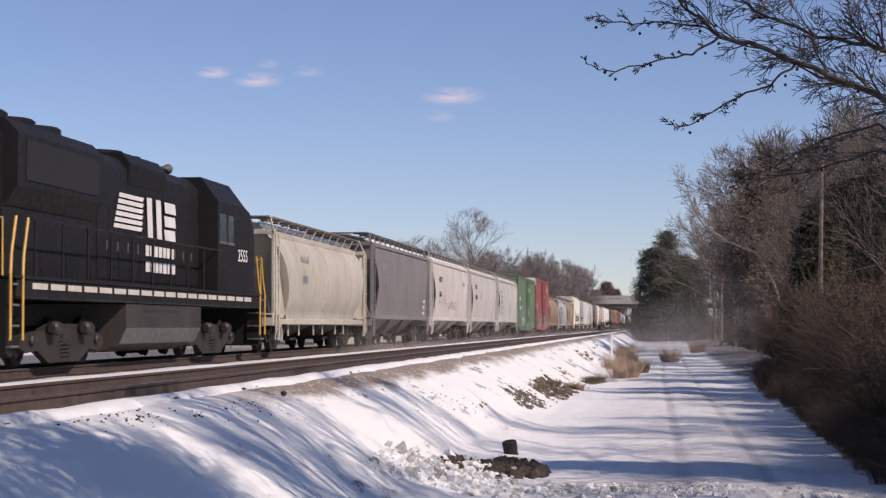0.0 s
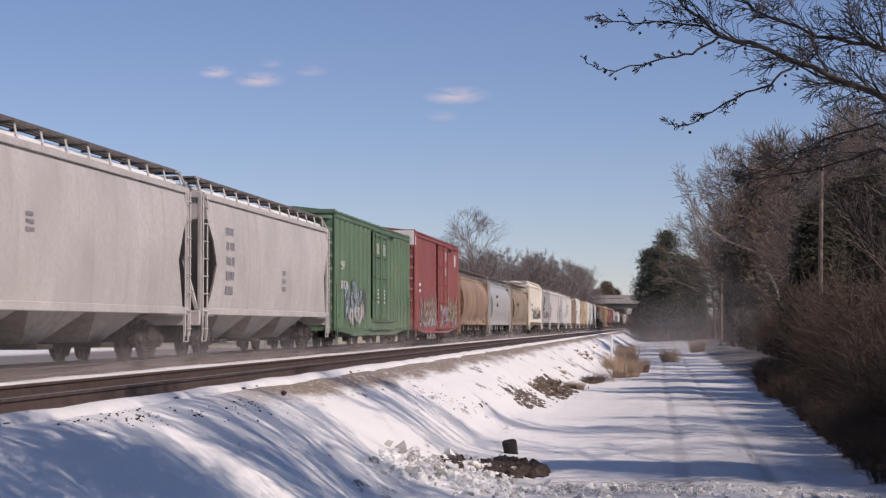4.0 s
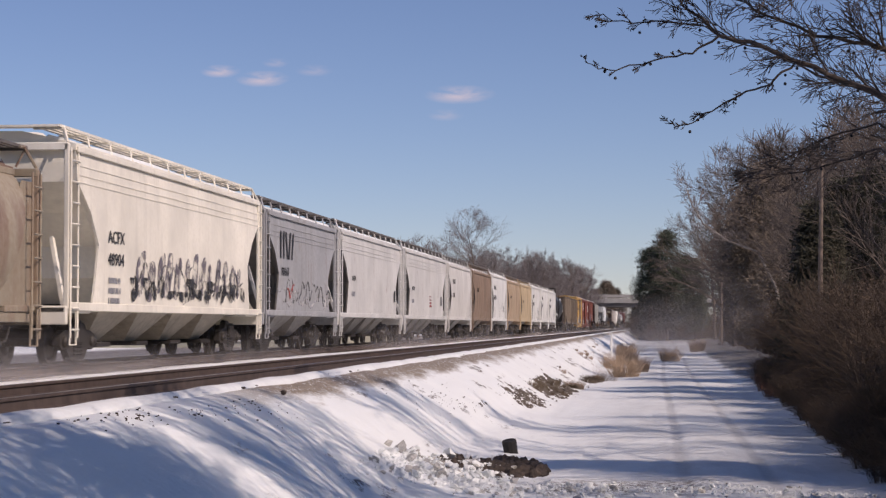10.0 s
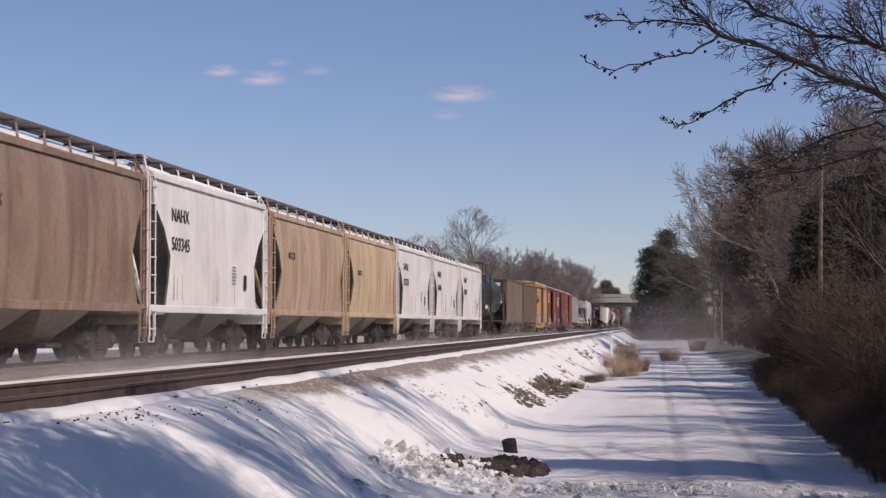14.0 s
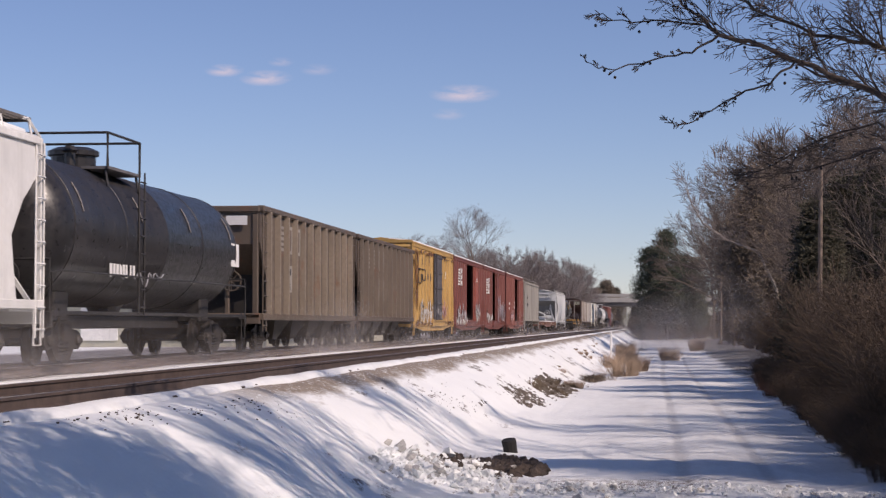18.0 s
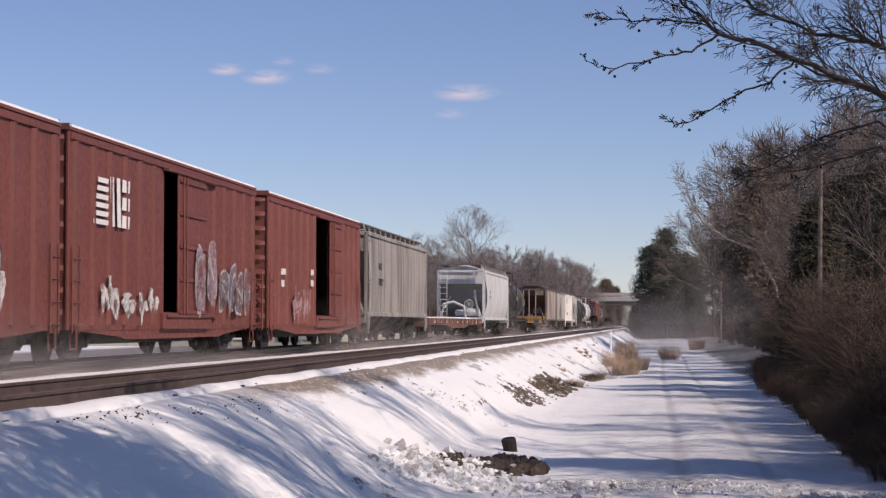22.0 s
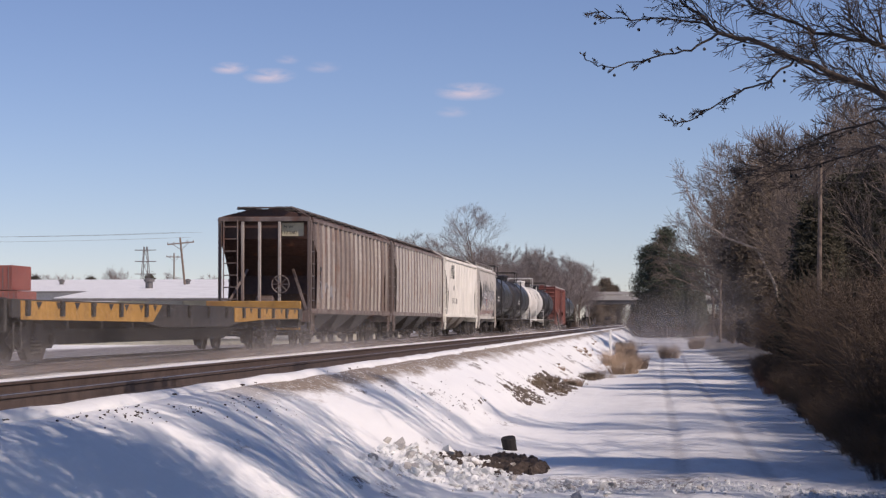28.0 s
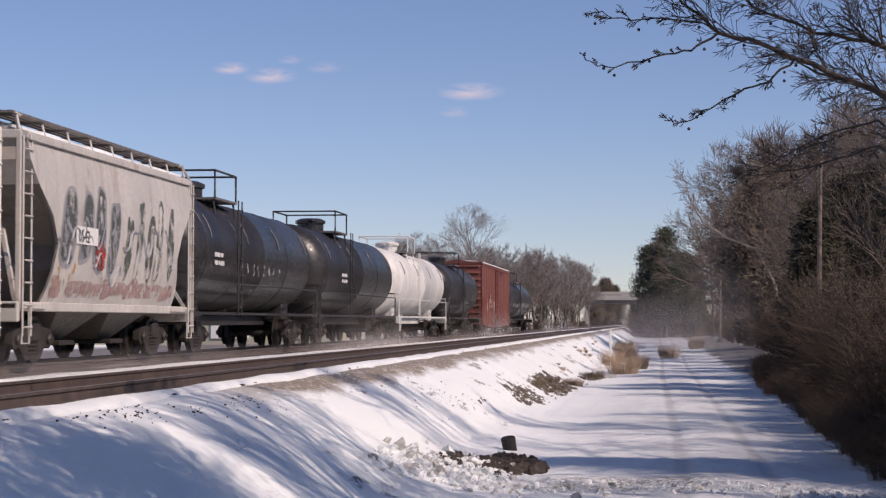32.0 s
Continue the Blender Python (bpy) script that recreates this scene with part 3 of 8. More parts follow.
SECTIONS = {   # half-width at heights, from the side sill to the eaves
    "oval": ((1.00, 1.40), (1.28, 1.41), (1.30, 1.43), (1.55, 1.54), (1.85, 1.61), (2.2, 1.64), (2.55, 1.62), (2.85, 1.55), (3.1, 1.45), (3.32, 1.30), (3.5, 1.13)),
    "belly": ((1.15, 1.36), (1.4, 1.47), (1.75, 1.555), (2.2, 1.605), (2.7, 1.62), (3.2, 1.60), (3.6, 1.56), (3.98, 1.50)),
    "round": ((1.22, 1.50), (1.7, 1.55), (2.3, 1.58), (2.9, 1.58), (3.4, 1.55), (3.75, 1.51), (3.95, 1.47)),
    "flat": ((1.22, 1.52), (1.7, 1.53), (2.3, 1.54), (2.9, 1.54), (3.4, 1.53), (3.75, 1.52), (3.98, 1.50)),
}


def side_x(section, z, lift=0.012):
    zs, ws = zip(*SECTIONS[section]) if isinstance(section, str) else ((0, 9), (section, section))
    return float(np.interp(z, zs, ws)) + lift


def hopper(name, label, at, L, mat, section="round", bays=3, top=4.30, inset=0.45, snow=True, deep=1.0, ribs=0, roof_mat=None, cut=0, end_mat=None, high=1.0, ladder_mat=None, boards="edge", rib_mat=None, seams=True, bay_mat=None, board_mat=M_BOARD, rib_out=0.07):
    """A covered hopper car: lofted body with slope sheets, roof with hatches and running boards, open end platforms."""
    car = start_car(name, label, "hopper car", at)
    sec = [(z if z < 1.6 else 1.22 + (z - 1.22) * high, w) for z, w in SECTIONS[section]]
    low, eave = sec[0][0], sec[-1][0]
    roof_mat, ladder_mat = roof_mat or mat, ladder_mat or mat
    cut = cut or (0.95 if section == "round" else 1.5)
    zc = low + (eave - low) * (0.98 if section == "oval" else 0.80)
    back = 0.75 if section == "round" else 0.25
    rings = []
    for z, w in sec:
        u = max(0.0, (zc - z) / (zc - low))
        ys = inset + cut * math.sin(min(1.0, u * 1.7) * 1.5708) * (1 - back * max(0.0, u - 0.55) / 0.45)
        if section == "oval":                        # plane ends that lean in towards the sill
            ys = inset + 1.75 * (eave - z) / (eave - low)
        yi = ys + 0.05 if section == "oval" else max(ys + 0.45 * min(1.0, u * 3), inset + 0.04 + max(0.0, zc - z) * deep)
        wi, wj = w - 0.05, w * 0.86
        rings.append([(w, ys, z), (w, L - ys, z), (wi, L - ys - 0.01, z), (wj, L - yi, z), (-wj, L - yi, z), (-wi, L - ys - 0.01, z), (-w, L - ys, z), (-w, ys, z), (-wi, ys + 0.01, z), (-wj, yi, z), (wj, yi, z), (wi, ys + 0.01, z)])
    body, ends = Mesh(), Mesh()
    body.loft([[r[k] for k in (0, 1)] for r in rings], closed=False)
    body.loft([[r[k] for k in (6, 7)] for r in rings], closed=False)
    part("body", body, mat, car, smooth=True)
    split = max(i for i, (z, _) in enumerate(sec) if z <= zc + 0.05)
    for a, b in ((7, 12), (1, 6)):
        turn = [[(r + [r[0]])[k] for k in range(a, b + 1)] for r in rings]
        part("slope_sheet", Mesh().loft(turn[:split + 1], closed=False), end_mat or (mat if section == "oval" else M_SLOPE), car, "sloped end sheet")
        part("end_sheet", Mesh().loft(turn[split:], closed=False), end_mat or mat, car)
    if section == "oval":
        for s in (-1, 1):
            for e, way in ((0.0, -1), (L, 1)):       # flat end plates inside the bulge of the tank
                part("end_plate", Mesh().slab([(e - way * 0.12, 1.12), (e - way * 2.26, 1.12), (e - way * 0.72, eave - 0.15), (e - way * 0.12, eave - 0.15)], s * 1.375, s * 1.39), mat, car)
        part("discharge_pipe", Mesh().tube([(1.28, 3.0, 0.88), (1.28, L - 3.0, 0.88)], 0.05, 8), mat, car, "pipe along the lower edge")
        for f in (0.0, 0.17, 0.42, 0.58, 0.83, 1.0):
            y = 3.5 + (L - 7.0) * f
            part("pipe_stub", Mesh().tube([(1.22, y, 0.86), (1.22, y, 0.50)], 0.035, 6), mat, car)
        for y in (0.75, 1.15):
            part("end_pipe", Mesh().tube([(1.40, y, 1.05), (1.42, y + 0.1, 0.80), (1.40, y + 0.45, 0.60), (1.38, y + 0.5, 0.38)], 0.05, 7), mat, car)
    part("body_floor", Mesh().box(-1.3, 1.3, 3.0, L - 3.0, low - 0.01, low + 0.03), M_BLACK, car)
    w = sec[-1][1]
    roof = Mesh()
    pr = [(w + 0.02, eave - 0.02), (w + 0.02, eave + 0.10), (w - 0.12, eave + 0.14), (0.9, top - 0.10), (0.45, top), (-0.45, top), (-0.9, top - 0.10), (-w + 0.12, eave + 0.14), (-w - 0.02, eave + 0.10), (-w - 0.02, eave - 0.02)]
    roof.prism(pr, inset - 0.04, L - inset + 0.04)
    part("roof", roof, roof_mat, car)
    for s in (-1, 1):
        part("eaves_rail", Mesh().box(s * (w + 0.02), s * (w + 0.07), inset, L - inset, eave - 0.06, eave + 0.06, 0.015), mat, car)
    if snow:
        for s in (-1, 1):
            sn = Mesh()
            rr = []
            k = int((L - 1.2) / 0.6)
            for i in range(k + 1):
                y = 0.6 + (L - 1.2) * i / k
                g = 0.5 + 0.5 * noise.noise((y * 0.5, at * 0.37, s))
                q = 0.03 + 0.06 * g
                rr.append([(s * (w - 0.10 - 0.10 * (1 - g)), y, eave + 0.13), (s * (w - 0.16), y, eave + 0.15 + q), (s * 0.92, y, top - 0.08 + q * 0.6), (s * 0.86, y, top - 0.10)])
            sn.loft(rr)
            part("roof_snow", sn, M_SNOW, car, "thin snow left on the roof edge")
    if section == "flat" and not ribs and seams:
        for dz in (0.30, 0.48, 0.62):
            ww = float(np.interp(eave - dz, [z for z, _ in sec], [q for _, q in sec]))
            part("side_seam", Mesh().box(ww - 0.01, ww + 0.014, inset + 0.05, L - inset - 0.05, eave - dz - 0.012, eave - dz + 0.012), mat, car)
    # hatches and running boards
    nh = max(4, int(L / 2.2))
    for i in range(nh):
        y = 1.2 + (L - 2.4) * (i + 0.5) / nh
        part("hatch", Mesh().turned([(0.36, top - 0.02), (0.36, top + 0.08), (0.30, top + 0.13), (0.05, top + 0.15)], (0, y, 0), 12, "z"), roof_mat, car)
    bx = 1.02 if boards == "edge" else 0.62
    bz = top + (0.05 if boards == "edge" else 0.03)
    for s in (-1, 1):
        b = Mesh()
        for k in range(4):
            xx = s * (bx - 0.22 + k * 0.15)
            b.box(xx - 0.045, xx + 0.045, 0.15, L - 0.15, bz, bz + 0.05)
        n = int(L / 1.5)
        for i in range(n + 1):
            y = 0.3 + (L - 0.6) * i / n
            b.box(s * (bx - 0.30), s * (bx + 0.32), y - 0.03, y + 0.03, bz - 0.04, bz)
        part("running_board", b, board_mat, car, "steel grating walkway")
        for i in range(n + 1 if s > 0 and boards == "edge" else 0):
            y = 0.3 + (L - 0.6) * i / n
            part("board_bracket", Mesh().bar((s * (bx + 0.28), y, bz - 0.02), (s * min(w, bx + 0.34), y, eave + 0.12), 0.038), mat, car)
    for y in (0.12, L - 0.42):
        part("end_board", Mesh().box(-bx - 0.25, bx + 0.25, y, y + 0.3, bz, bz + 0.04), board_mat, car)
    # ends
    for e, way in ((0.0, -1), (L, 1)):
        q = lambda d: e - way * d
        part("end_platform", Mesh().box(-1.45, 1.45, q(0.0), q(1.7), 1.02, 1.14, 0.02), mat, car)
        part("end_sill", Mesh().box(-1.48, 1.48, q(0.0), q(0.12), 0.80, 1.16, 0.02), mat, car)
        for s in (-1, 1):
            part("corner_post", Mesh().box(s * 1.40, s * 1.50, q(0.05), q(0.15), 1.1, eave + 0.08, 0.015), mat, car)
            part("end_brace", Mesh().bar((s * 1.35, q(0.25), 1.15), (s * 0.75, q(inset + (zc - 2.4) * deep * 0.8), 2.5), 0.09), mat, car)
        if ribs:
            for xx in (-0.75, -0.2, 0.45):
                part("end_post", Mesh().box(xx, xx + 0.09, q(0.06), q(0.15), 1.1, eave, 0.01), rib_mat or mat, car)
        part("header", Mesh().box(-1.48, 1.48, q(0.05), q(0.16), eave - 0.05, eave + 0.1, 0.015), mat, car)
        part("rail_loop", Mesh().tube([(bx + 0.28, q(0.6), bz), (bx + 0.28, q(0.35), bz + 0.02), (1.45, q(0.10), eave + 0.1)], 0.03, 5), mat, car)
        ladder(car, 1.53, q(0.10), q(0.55), 0.55, eave, ladder_mat)
        ladder(car, q(-0.02), -1.3, -0.85, 0.6, eave, ladder_mat, face="y")
        stirrup(car, 1.50, q(0.35), mat)
        coupler(car, q(0.1), way, 0.75)
    brake_wheel(car, 0.55, -0.02, 2.0, ladder_mat)
    part("brake_cylinder", Mesh().turned([(0.1, -0.3), (0.2, -0.25), (0.2, 0.25), (0.1, 0.3)], (-0.1, 0.75, 1.45), 12), mat, car)
    part("air_reservoir", Mesh().turned([(0.1, -0.5), (0.24, -0.4), (0.24, 0.4), (0.1, 0.5)], (0.2, L - 0.8, 1.42), 12), mat, car)
    # underframe
    part("centre_sill", Mesh().box(-0.25, 0.25, 0, L, 0.72, 1.02, 0.02), M_GEAR, car)
    for s in (-1, 1):
        part("side_sill", Mesh().box(s * (sec[0][1] - 0.06), s * (sec[0][1] + 0.02), 0.1, L - 0.1, low - 0.16, low + 0.01, 0.015), mat, car)
    span = (L - 5.6) / bays
    for i in range(bays):
        y0, y1 = 2.8 + span * i + 0.08, 2.8 + span * (i + 1) - 0.08
        c = (y0 + y1) / 2
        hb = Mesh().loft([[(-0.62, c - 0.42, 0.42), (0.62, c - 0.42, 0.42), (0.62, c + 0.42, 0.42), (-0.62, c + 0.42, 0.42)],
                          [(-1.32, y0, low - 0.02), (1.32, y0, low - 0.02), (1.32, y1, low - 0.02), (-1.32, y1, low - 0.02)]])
        # unless given, bays of oval and four-bay cars take the truck's dark colour
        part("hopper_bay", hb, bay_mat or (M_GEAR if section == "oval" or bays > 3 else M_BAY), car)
        part("outlet_gate", Mesh().box(-0.68, 0.95, c - 0.48, c + 0.48, 0.34, 0.44, 0.015), M_GEAR, car)
    for d in (2.05, L - 2.05):
        truck(car, d)
    if ribs:
        for s in (1,):
            for i in range(ribs):
                y = inset + 0.9 + (L - 2 * inset - 1.8) * i / (ribs - 1)
                rb = Mesh().loft([[(s * (ww - 0.01), y - 0.045, z), (s * (ww + rib_out), y - 0.03, z), (s * (ww + rib_out), y + 0.03, z), (s * (ww - 0.01), y + 0.045, z)] for z, ww in sec])
                part("side_rib", rb, rib_mat or mat, car)
    return car


# ---- box cars ----
def boxcar(name, label, at, L, mat, top=4.5, low=0.68, W=1.52, door=(0.42, 0.62), door_mat=None, open_to=0.0, ribs=14, end_mat=None, roof_mat=None, snow=True, double=False):
    """A box car: hollow body, ribbed sides, a sliding door, corrugated ends, low-pitched roof."""
    car = start_car(name, label, "box car", at)
    door_mat, end_mat, roof_mat = door_mat or mat, end_mat or mat, roof_mat or mat
    d0, d1 = L * door[0], L * door[1]
    floor = 1.05
    t = 0.06
    part("side_wall", Mesh().box(-W, -W + t, 0, L, low, top), mat, car)
    part("side_wall", Mesh().box(W - t, W, 0, d0, low, top), mat, car)
    part("side_wall", Mesh().box(W - t, W, d1, L, low, top), mat, car)
    part("door_header", Mesh().box(W - t, W, d0, d1, top - 0.22, top), mat, car)
    part("door_sill", Mesh().box(W - t - 0.02, W + 0.10, d0 - 0.3, d1 + (d1 - d0) * 0.6, low, floor - 0.02, 0.02), mat, car)
    part("floor", Mesh().box(-W + t, W - t, 0.05, L - 0.05, floor - 0.12, floor), M_TIE, car)
    for e, way in ((0.0, -1), (L, 1)):
        part("end_wall", Mesh().box(-W + 0.001, W - 0.001, e, e - way * 0.05, low, top + 0.10), end_mat, car)
        for i in range(9):
            z = low + 0.30 + (top - low - 0.5) * i / 8
            cor = Mesh().loft([[(-W * 0.94, e, z - 0.10), (-W * 0.94, e + way * 0.02, z), (-W * 0.94, e, z + 0.10)],
                               [(-W * 0.84, e, z - 0.13), (-W * 0.84, e + way * 0.09, z - 0.01), (-W * 0.84, e, z + 0.13)],
                               [(W * 0.84, e, z - 0.13), (W * 0.84, e + way * 0.09, z - 0.01), (W * 0.84, e, z + 0.13)],
                               [(W * 0.94, e, z - 0.10), (W * 0.94, e + way * 0.02, z), (W * 0.94, e, z + 0.10)]])
            part("end_corrugation", cor, end_mat, car)
        coupler(car, e, way, 0.6)
        ladder(car, W + 0.05, e - way * 0.12, e - way * 0.58, low - 0.05, low + 1.6, mat)
        ladder(car, e + way * 0.13, W - 0.62, W - 0.14, low - 0.05, low + 1.6, mat, face="y")
        stirrup(car, W, e - way * 0.35, mat, 0.3, low + 0.1)
        for s in (-1, 1):
            part("corner_post", Mesh().box(s * (W - 0.05), s * (W + 0.012), e - way * 0.09, e + way * 0.035, low, top, 0.012), mat, car)
    part("roof", Mesh().prism([(W + 0.04, top - 0.03), (W + 0.04, top + 0.03), (0, top + 0.20), (-W - 0.04, top + 0.03), (-W - 0.04, top - 0.03)], -0.06, L + 0.06), roof_mat, car)
    for i in range(int(L / 1.1)):
        y = 0.5 + i * 1.1
        part("roof_seam", Mesh().prism([(W, top + 0.03), (W, top + 0.07), (0, top + 0.24), (-W, top + 0.07), (-W, top + 0.03), (0, top + 0.19)], y, y + 0.07), roof_mat, car)
    if snow:
        part("roof_snow", Mesh().prism([(W + 0.03, top + 0.035), (W + 0.02, top + 0.085), (0.6, top + 0.19), (0.3, top + 0.17)], 0.1, L - 0.1), M_SNOW, car, "snow lying on the roof edge")
    part("eaves_rail", Mesh().box(W + 0.005, W + 0.05, 0.05, L - 0.05, top - 0.20, top - 0.06, 0.01), mat, car)
    spots = [y for y in (0.35 + (L - 0.7) * i / (ribs - 1) for i in range(ribs)) if y < d0 - 0.12 or y > d1 + 0.12]
    for y in spots:
        part("side_rib", Mesh().loft([[(W, y - 0.10, z), (W + 0.075, y - 0.055, z), (W + 0.075, y + 0.055, z), (W, y + 0.10, z)] for z in (low + 0.1, top - 0.22)]), mat, car)
    # door, slid along by open_to of its width
    dw = (d1 - d0)
    n = 2 if double else 1
    for k in range(n):
        a = d0 + dw * k / n + open_to * dw
        b = a + dw / n - 0.03
        dr = part("door", Mesh().box(W + 0.06, W + 0.11, a, b, floor - 0.08, top - 0.24, 0.015), door_mat, car)
        for i in range(5):
            z = floor + (top - 0.4 - floor) * i / 4
            part("door_rib", Mesh().box(W + 0.11, W + 0.15, a + 0.06, b - 0.06, z - 0.05, z + 0.05, 0.015), door_mat, dr)
        for yy in ((a + 0.25, a + 0.55) if not double else (a + 0.2, b - 0.2)):
            part("lock_rod", Mesh().bar((W + 0.17, yy, floor - 0.05), (W + 0.17, yy, top - 0.3), 0.035), door_mat, dr)
    for z in (top - 0.26, floor - 0.12):
        part("door_track", Mesh().box(W + 0.03, W + 0.16, d0 - 0.15, min(L - 0.2, d1 + dw * 0.75), z, z + 0.06, 0.01), mat, car)
    part("centre_sill", Mesh().box(-0.3, 0.3, 0, L, 0.62, floor - 0.12, 0.02), M_BLACK, car)
    for s in (-1, 1):
        part("side_sill", Mesh().slab([(0.3, low + 0.02), (L - 0.3, low + 0.02), (L - 3.6, low - 0.14), (L - 4.2, low - 0.20), (4.2, low - 0.20), (3.6, low - 0.14)], s * (W - 0.09), s * (W - 0.02)), mat, car)
    # black beams added to stand for shaded gear below the side sill
    for s in (-0.75, 0.75):
        part("underframe_beam", Mesh().slab([(3.0, 0.66), (L - 3.0, 0.66), (L - 4.2, 0.36), (4.2, 0.36)], s - 0.08, s + 0.08), M_BLACK, car)
    part("brake_reservoir", Mesh().turned([(0.1, -0.5), (0.2, -0.42), (0.2, 0.42), (0.1, 0.5)], (0.7, L * 0.45, 0.62), 10, "y"), M_BLACK, car)
    for d in (1.75, L - 1.75):
        truck(car, d)
    return car


# ---- tank cars ----
def tank(name, label, at, L, mat, R=1.48, zc=2.62, dome=0.5, snow=False, frame_mat=None, strap_mat=None):
    car = start_car(name, label, "tank car", at)
    fm = frame_mat or M_BLACK
    a, b = 0.55, L - 0.55
    pr = [(0.02, a), (R * 0.35, a + 0.03), (R * 0.65, a + 0.13), (R * 0.86, a + 0.32), (R * 0.97, a + 0.58), (R, a + 0.9)]
    pr2 = [(R, L / 2 - 0.04), (R + 0.012, L / 2 - 0.03), (R + 0.012, L / 2 + 0.03), (R, L / 2 + 0.04)]
    part("shell", Mesh().turned(pr + pr2 + [(r, L - y) for r, y in reversed(pr)], (0, 0, zc), 40, "y"), mat, car, smooth=True)
    for y in (a + 0.9, L * 0.3, L * 0.7, b - 0.9):
        part("weld_band", Mesh().turned([(R + 0.002, -0.03), (R + 0.014, -0.02), (R + 0.014, 0.02), (R + 0.002, 0.03)], (0, y, zc), 40, "y"), mat, car, smooth=True)
    yd = L * dome
    zt = zc + R
    part("manway", Mesh().turned([(0.48, zt - 0.12), (0.48, zt + 0.24), (0.55, zt + 0.26), (0.55, zt + 0.36), (0.36, zt + 0.44), (0.05, zt + 0.46)], (0, yd, 0), 18, "z"), mat, car)
    part("valve", Mesh().turned([(0.12, zt - 0.05), (0.12, zt + 0.25), (0.18, zt + 0.30), (0.10, zt + 0.40)], (0.2, yd - 0.9, 0), 10, "z"), mat, car)
    part("valve", Mesh().turned([(0.10, zt - 0.05), (0.10, zt + 0.18), (0.15, zt + 0.22), (0.05, zt + 0.30)], (-0.1, yd + 0.8, 0), 10, "z"), mat, car)
    for s in (-1, 1):
        part("dome_platform", Mesh().box(s * 0.55, s * 1.15, yd - 1.25, yd + 1.25, zt - 0.12, zt - 0.06), M_STEEL, car, "grating platform beside the manway")
        for dy in (-1.2, 1.2):
            part("platform_stay", Mesh().bar((s * 1.05, yd + dy, zt - 0.1), (s * 1.12, yd + dy, zc + math.sqrt(max(0.1, R * R - 1.25))), 0.05), mat, car)
        part("safety_rail", Mesh().tube([(s * 1.12, yd - 1.25, zt - 0.1), (s * 1.12, yd - 1.25, zt + 0.64), (s * 1.12, yd + 1.25, zt + 0.64), (s * 1.12, yd + 1.25, zt - 0.1)], 0.03, 6), fm, car)
        ladder(car, s * 1.52 if s > 0 else -1.52, yd - 0.22, yd + 0.22, 1.0, zt - 0.1, fm)
        part("running_sill", Mesh().box(s * 1.30, s * 1.48, 0.1, L - 0.1, 0.98, 1.05, 0.01), fm, car)
        part("side_handrail", Mesh().tube([(s * 1.46, 0.1, 1.05), (s * 1.46, 0.1, 1.75), (s * 1.5, 0.5, 1.80), (s * 1.53, L - 0.5, 1.80), (s * 1.46, L - 0.1, 1.75), (s * 1.46, L - 0.1, 1.05)], 0.022, 5), fm, car)
        for i in range(4):
            y = 2.0 + (L - 4.0) * i / 3
            ang = [0.9 - 1.1 * k / 8 for k in range(9)]
            part("grab_strap", Mesh().tube([(s * (R + 0.015) * math.cos(q), y, zc + (R + 0.015) * math.sin(q)) for q in ang[2:6]], 0.015, 4), strap_mat or M_STEEL, car)
    part("cross_rail", Mesh().tube([(-1.12, yd - 1.25, zt + 0.64), (1.12, yd - 1.25, zt + 0.64)], 0.03, 6), fm, car)
    part("cross_rail", Mesh().tube([(-1.12, yd + 1.25, zt + 0.64), (1.12, yd + 1.25, zt + 0.64)], 0.03, 6), fm, car)
    for e, way in ((0.0, -1), (L, 1)):
        q = lambda d: e - way * d
        part("end_platform", Mesh().box(-1.48, 1.48, q(0), q(0.9), 0.94, 1.02, 0.01), fm, car)
        part("end_sill", Mesh().box(-1.48, 1.48, q(0), q(0.1), 0.74, 1.04, 0.02), fm, car)
        part("saddle", Mesh().box(-0.9, 0.9, q(2.0), q(2.9), 0.85, zc - R * 0.80, 0.04), fm, car)
        part("end_rail", Mesh().tube([(-1.44, q(0.05), 1.0), (-1.44, q(0.05), 2.0), (1.44, q(0.05), 2.0), (1.44, q(0.05), 1.0)], 0.024, 5), fm, car)
        coupler(car, e, way, 0.6)
        stirrup(car, 1.46, q(0.35), fm)
        truck(car, q(2.05))
    brake_wheel(car, 0.6, -0.03, 1.7, fm)
    part("centre_sill", Mesh().box(-0.3, 0.3, 0, L, 0.70, 0.98, 0.02), fm, car)
    part("bottom_outlet", Mesh().turned([(0.3, zc - R - 0.35), (0.3, zc - R - 0.2), (0.45, zc - R + 0.1)], (0, L / 2, 0), 12, "z"), fm, car)
    if snow:
        m = Mesh()
        rr = []
        for i in range(13):
            y = 1.4 + (L - 2.8) * i / 12
            g = 0.22 + 0.10 * noise.noise((y * 0.7, at, 0))
            rr.append([((R + 0.005) * math.sin(q), y, zc + (R + 0.005 + (0.05 if abs(q - 0.1) < g * 0.8 else 0)) * math.cos(q)) for q in (0.1 - g, 0.1 - g * 0.6, 0.1, 0.1 + g * 0.6, 0.1 + g)])
        m.loft(rr)
        part("top_snow", m, M_SNOW, car, "ridge of snow along the top", smooth=True)
    return car


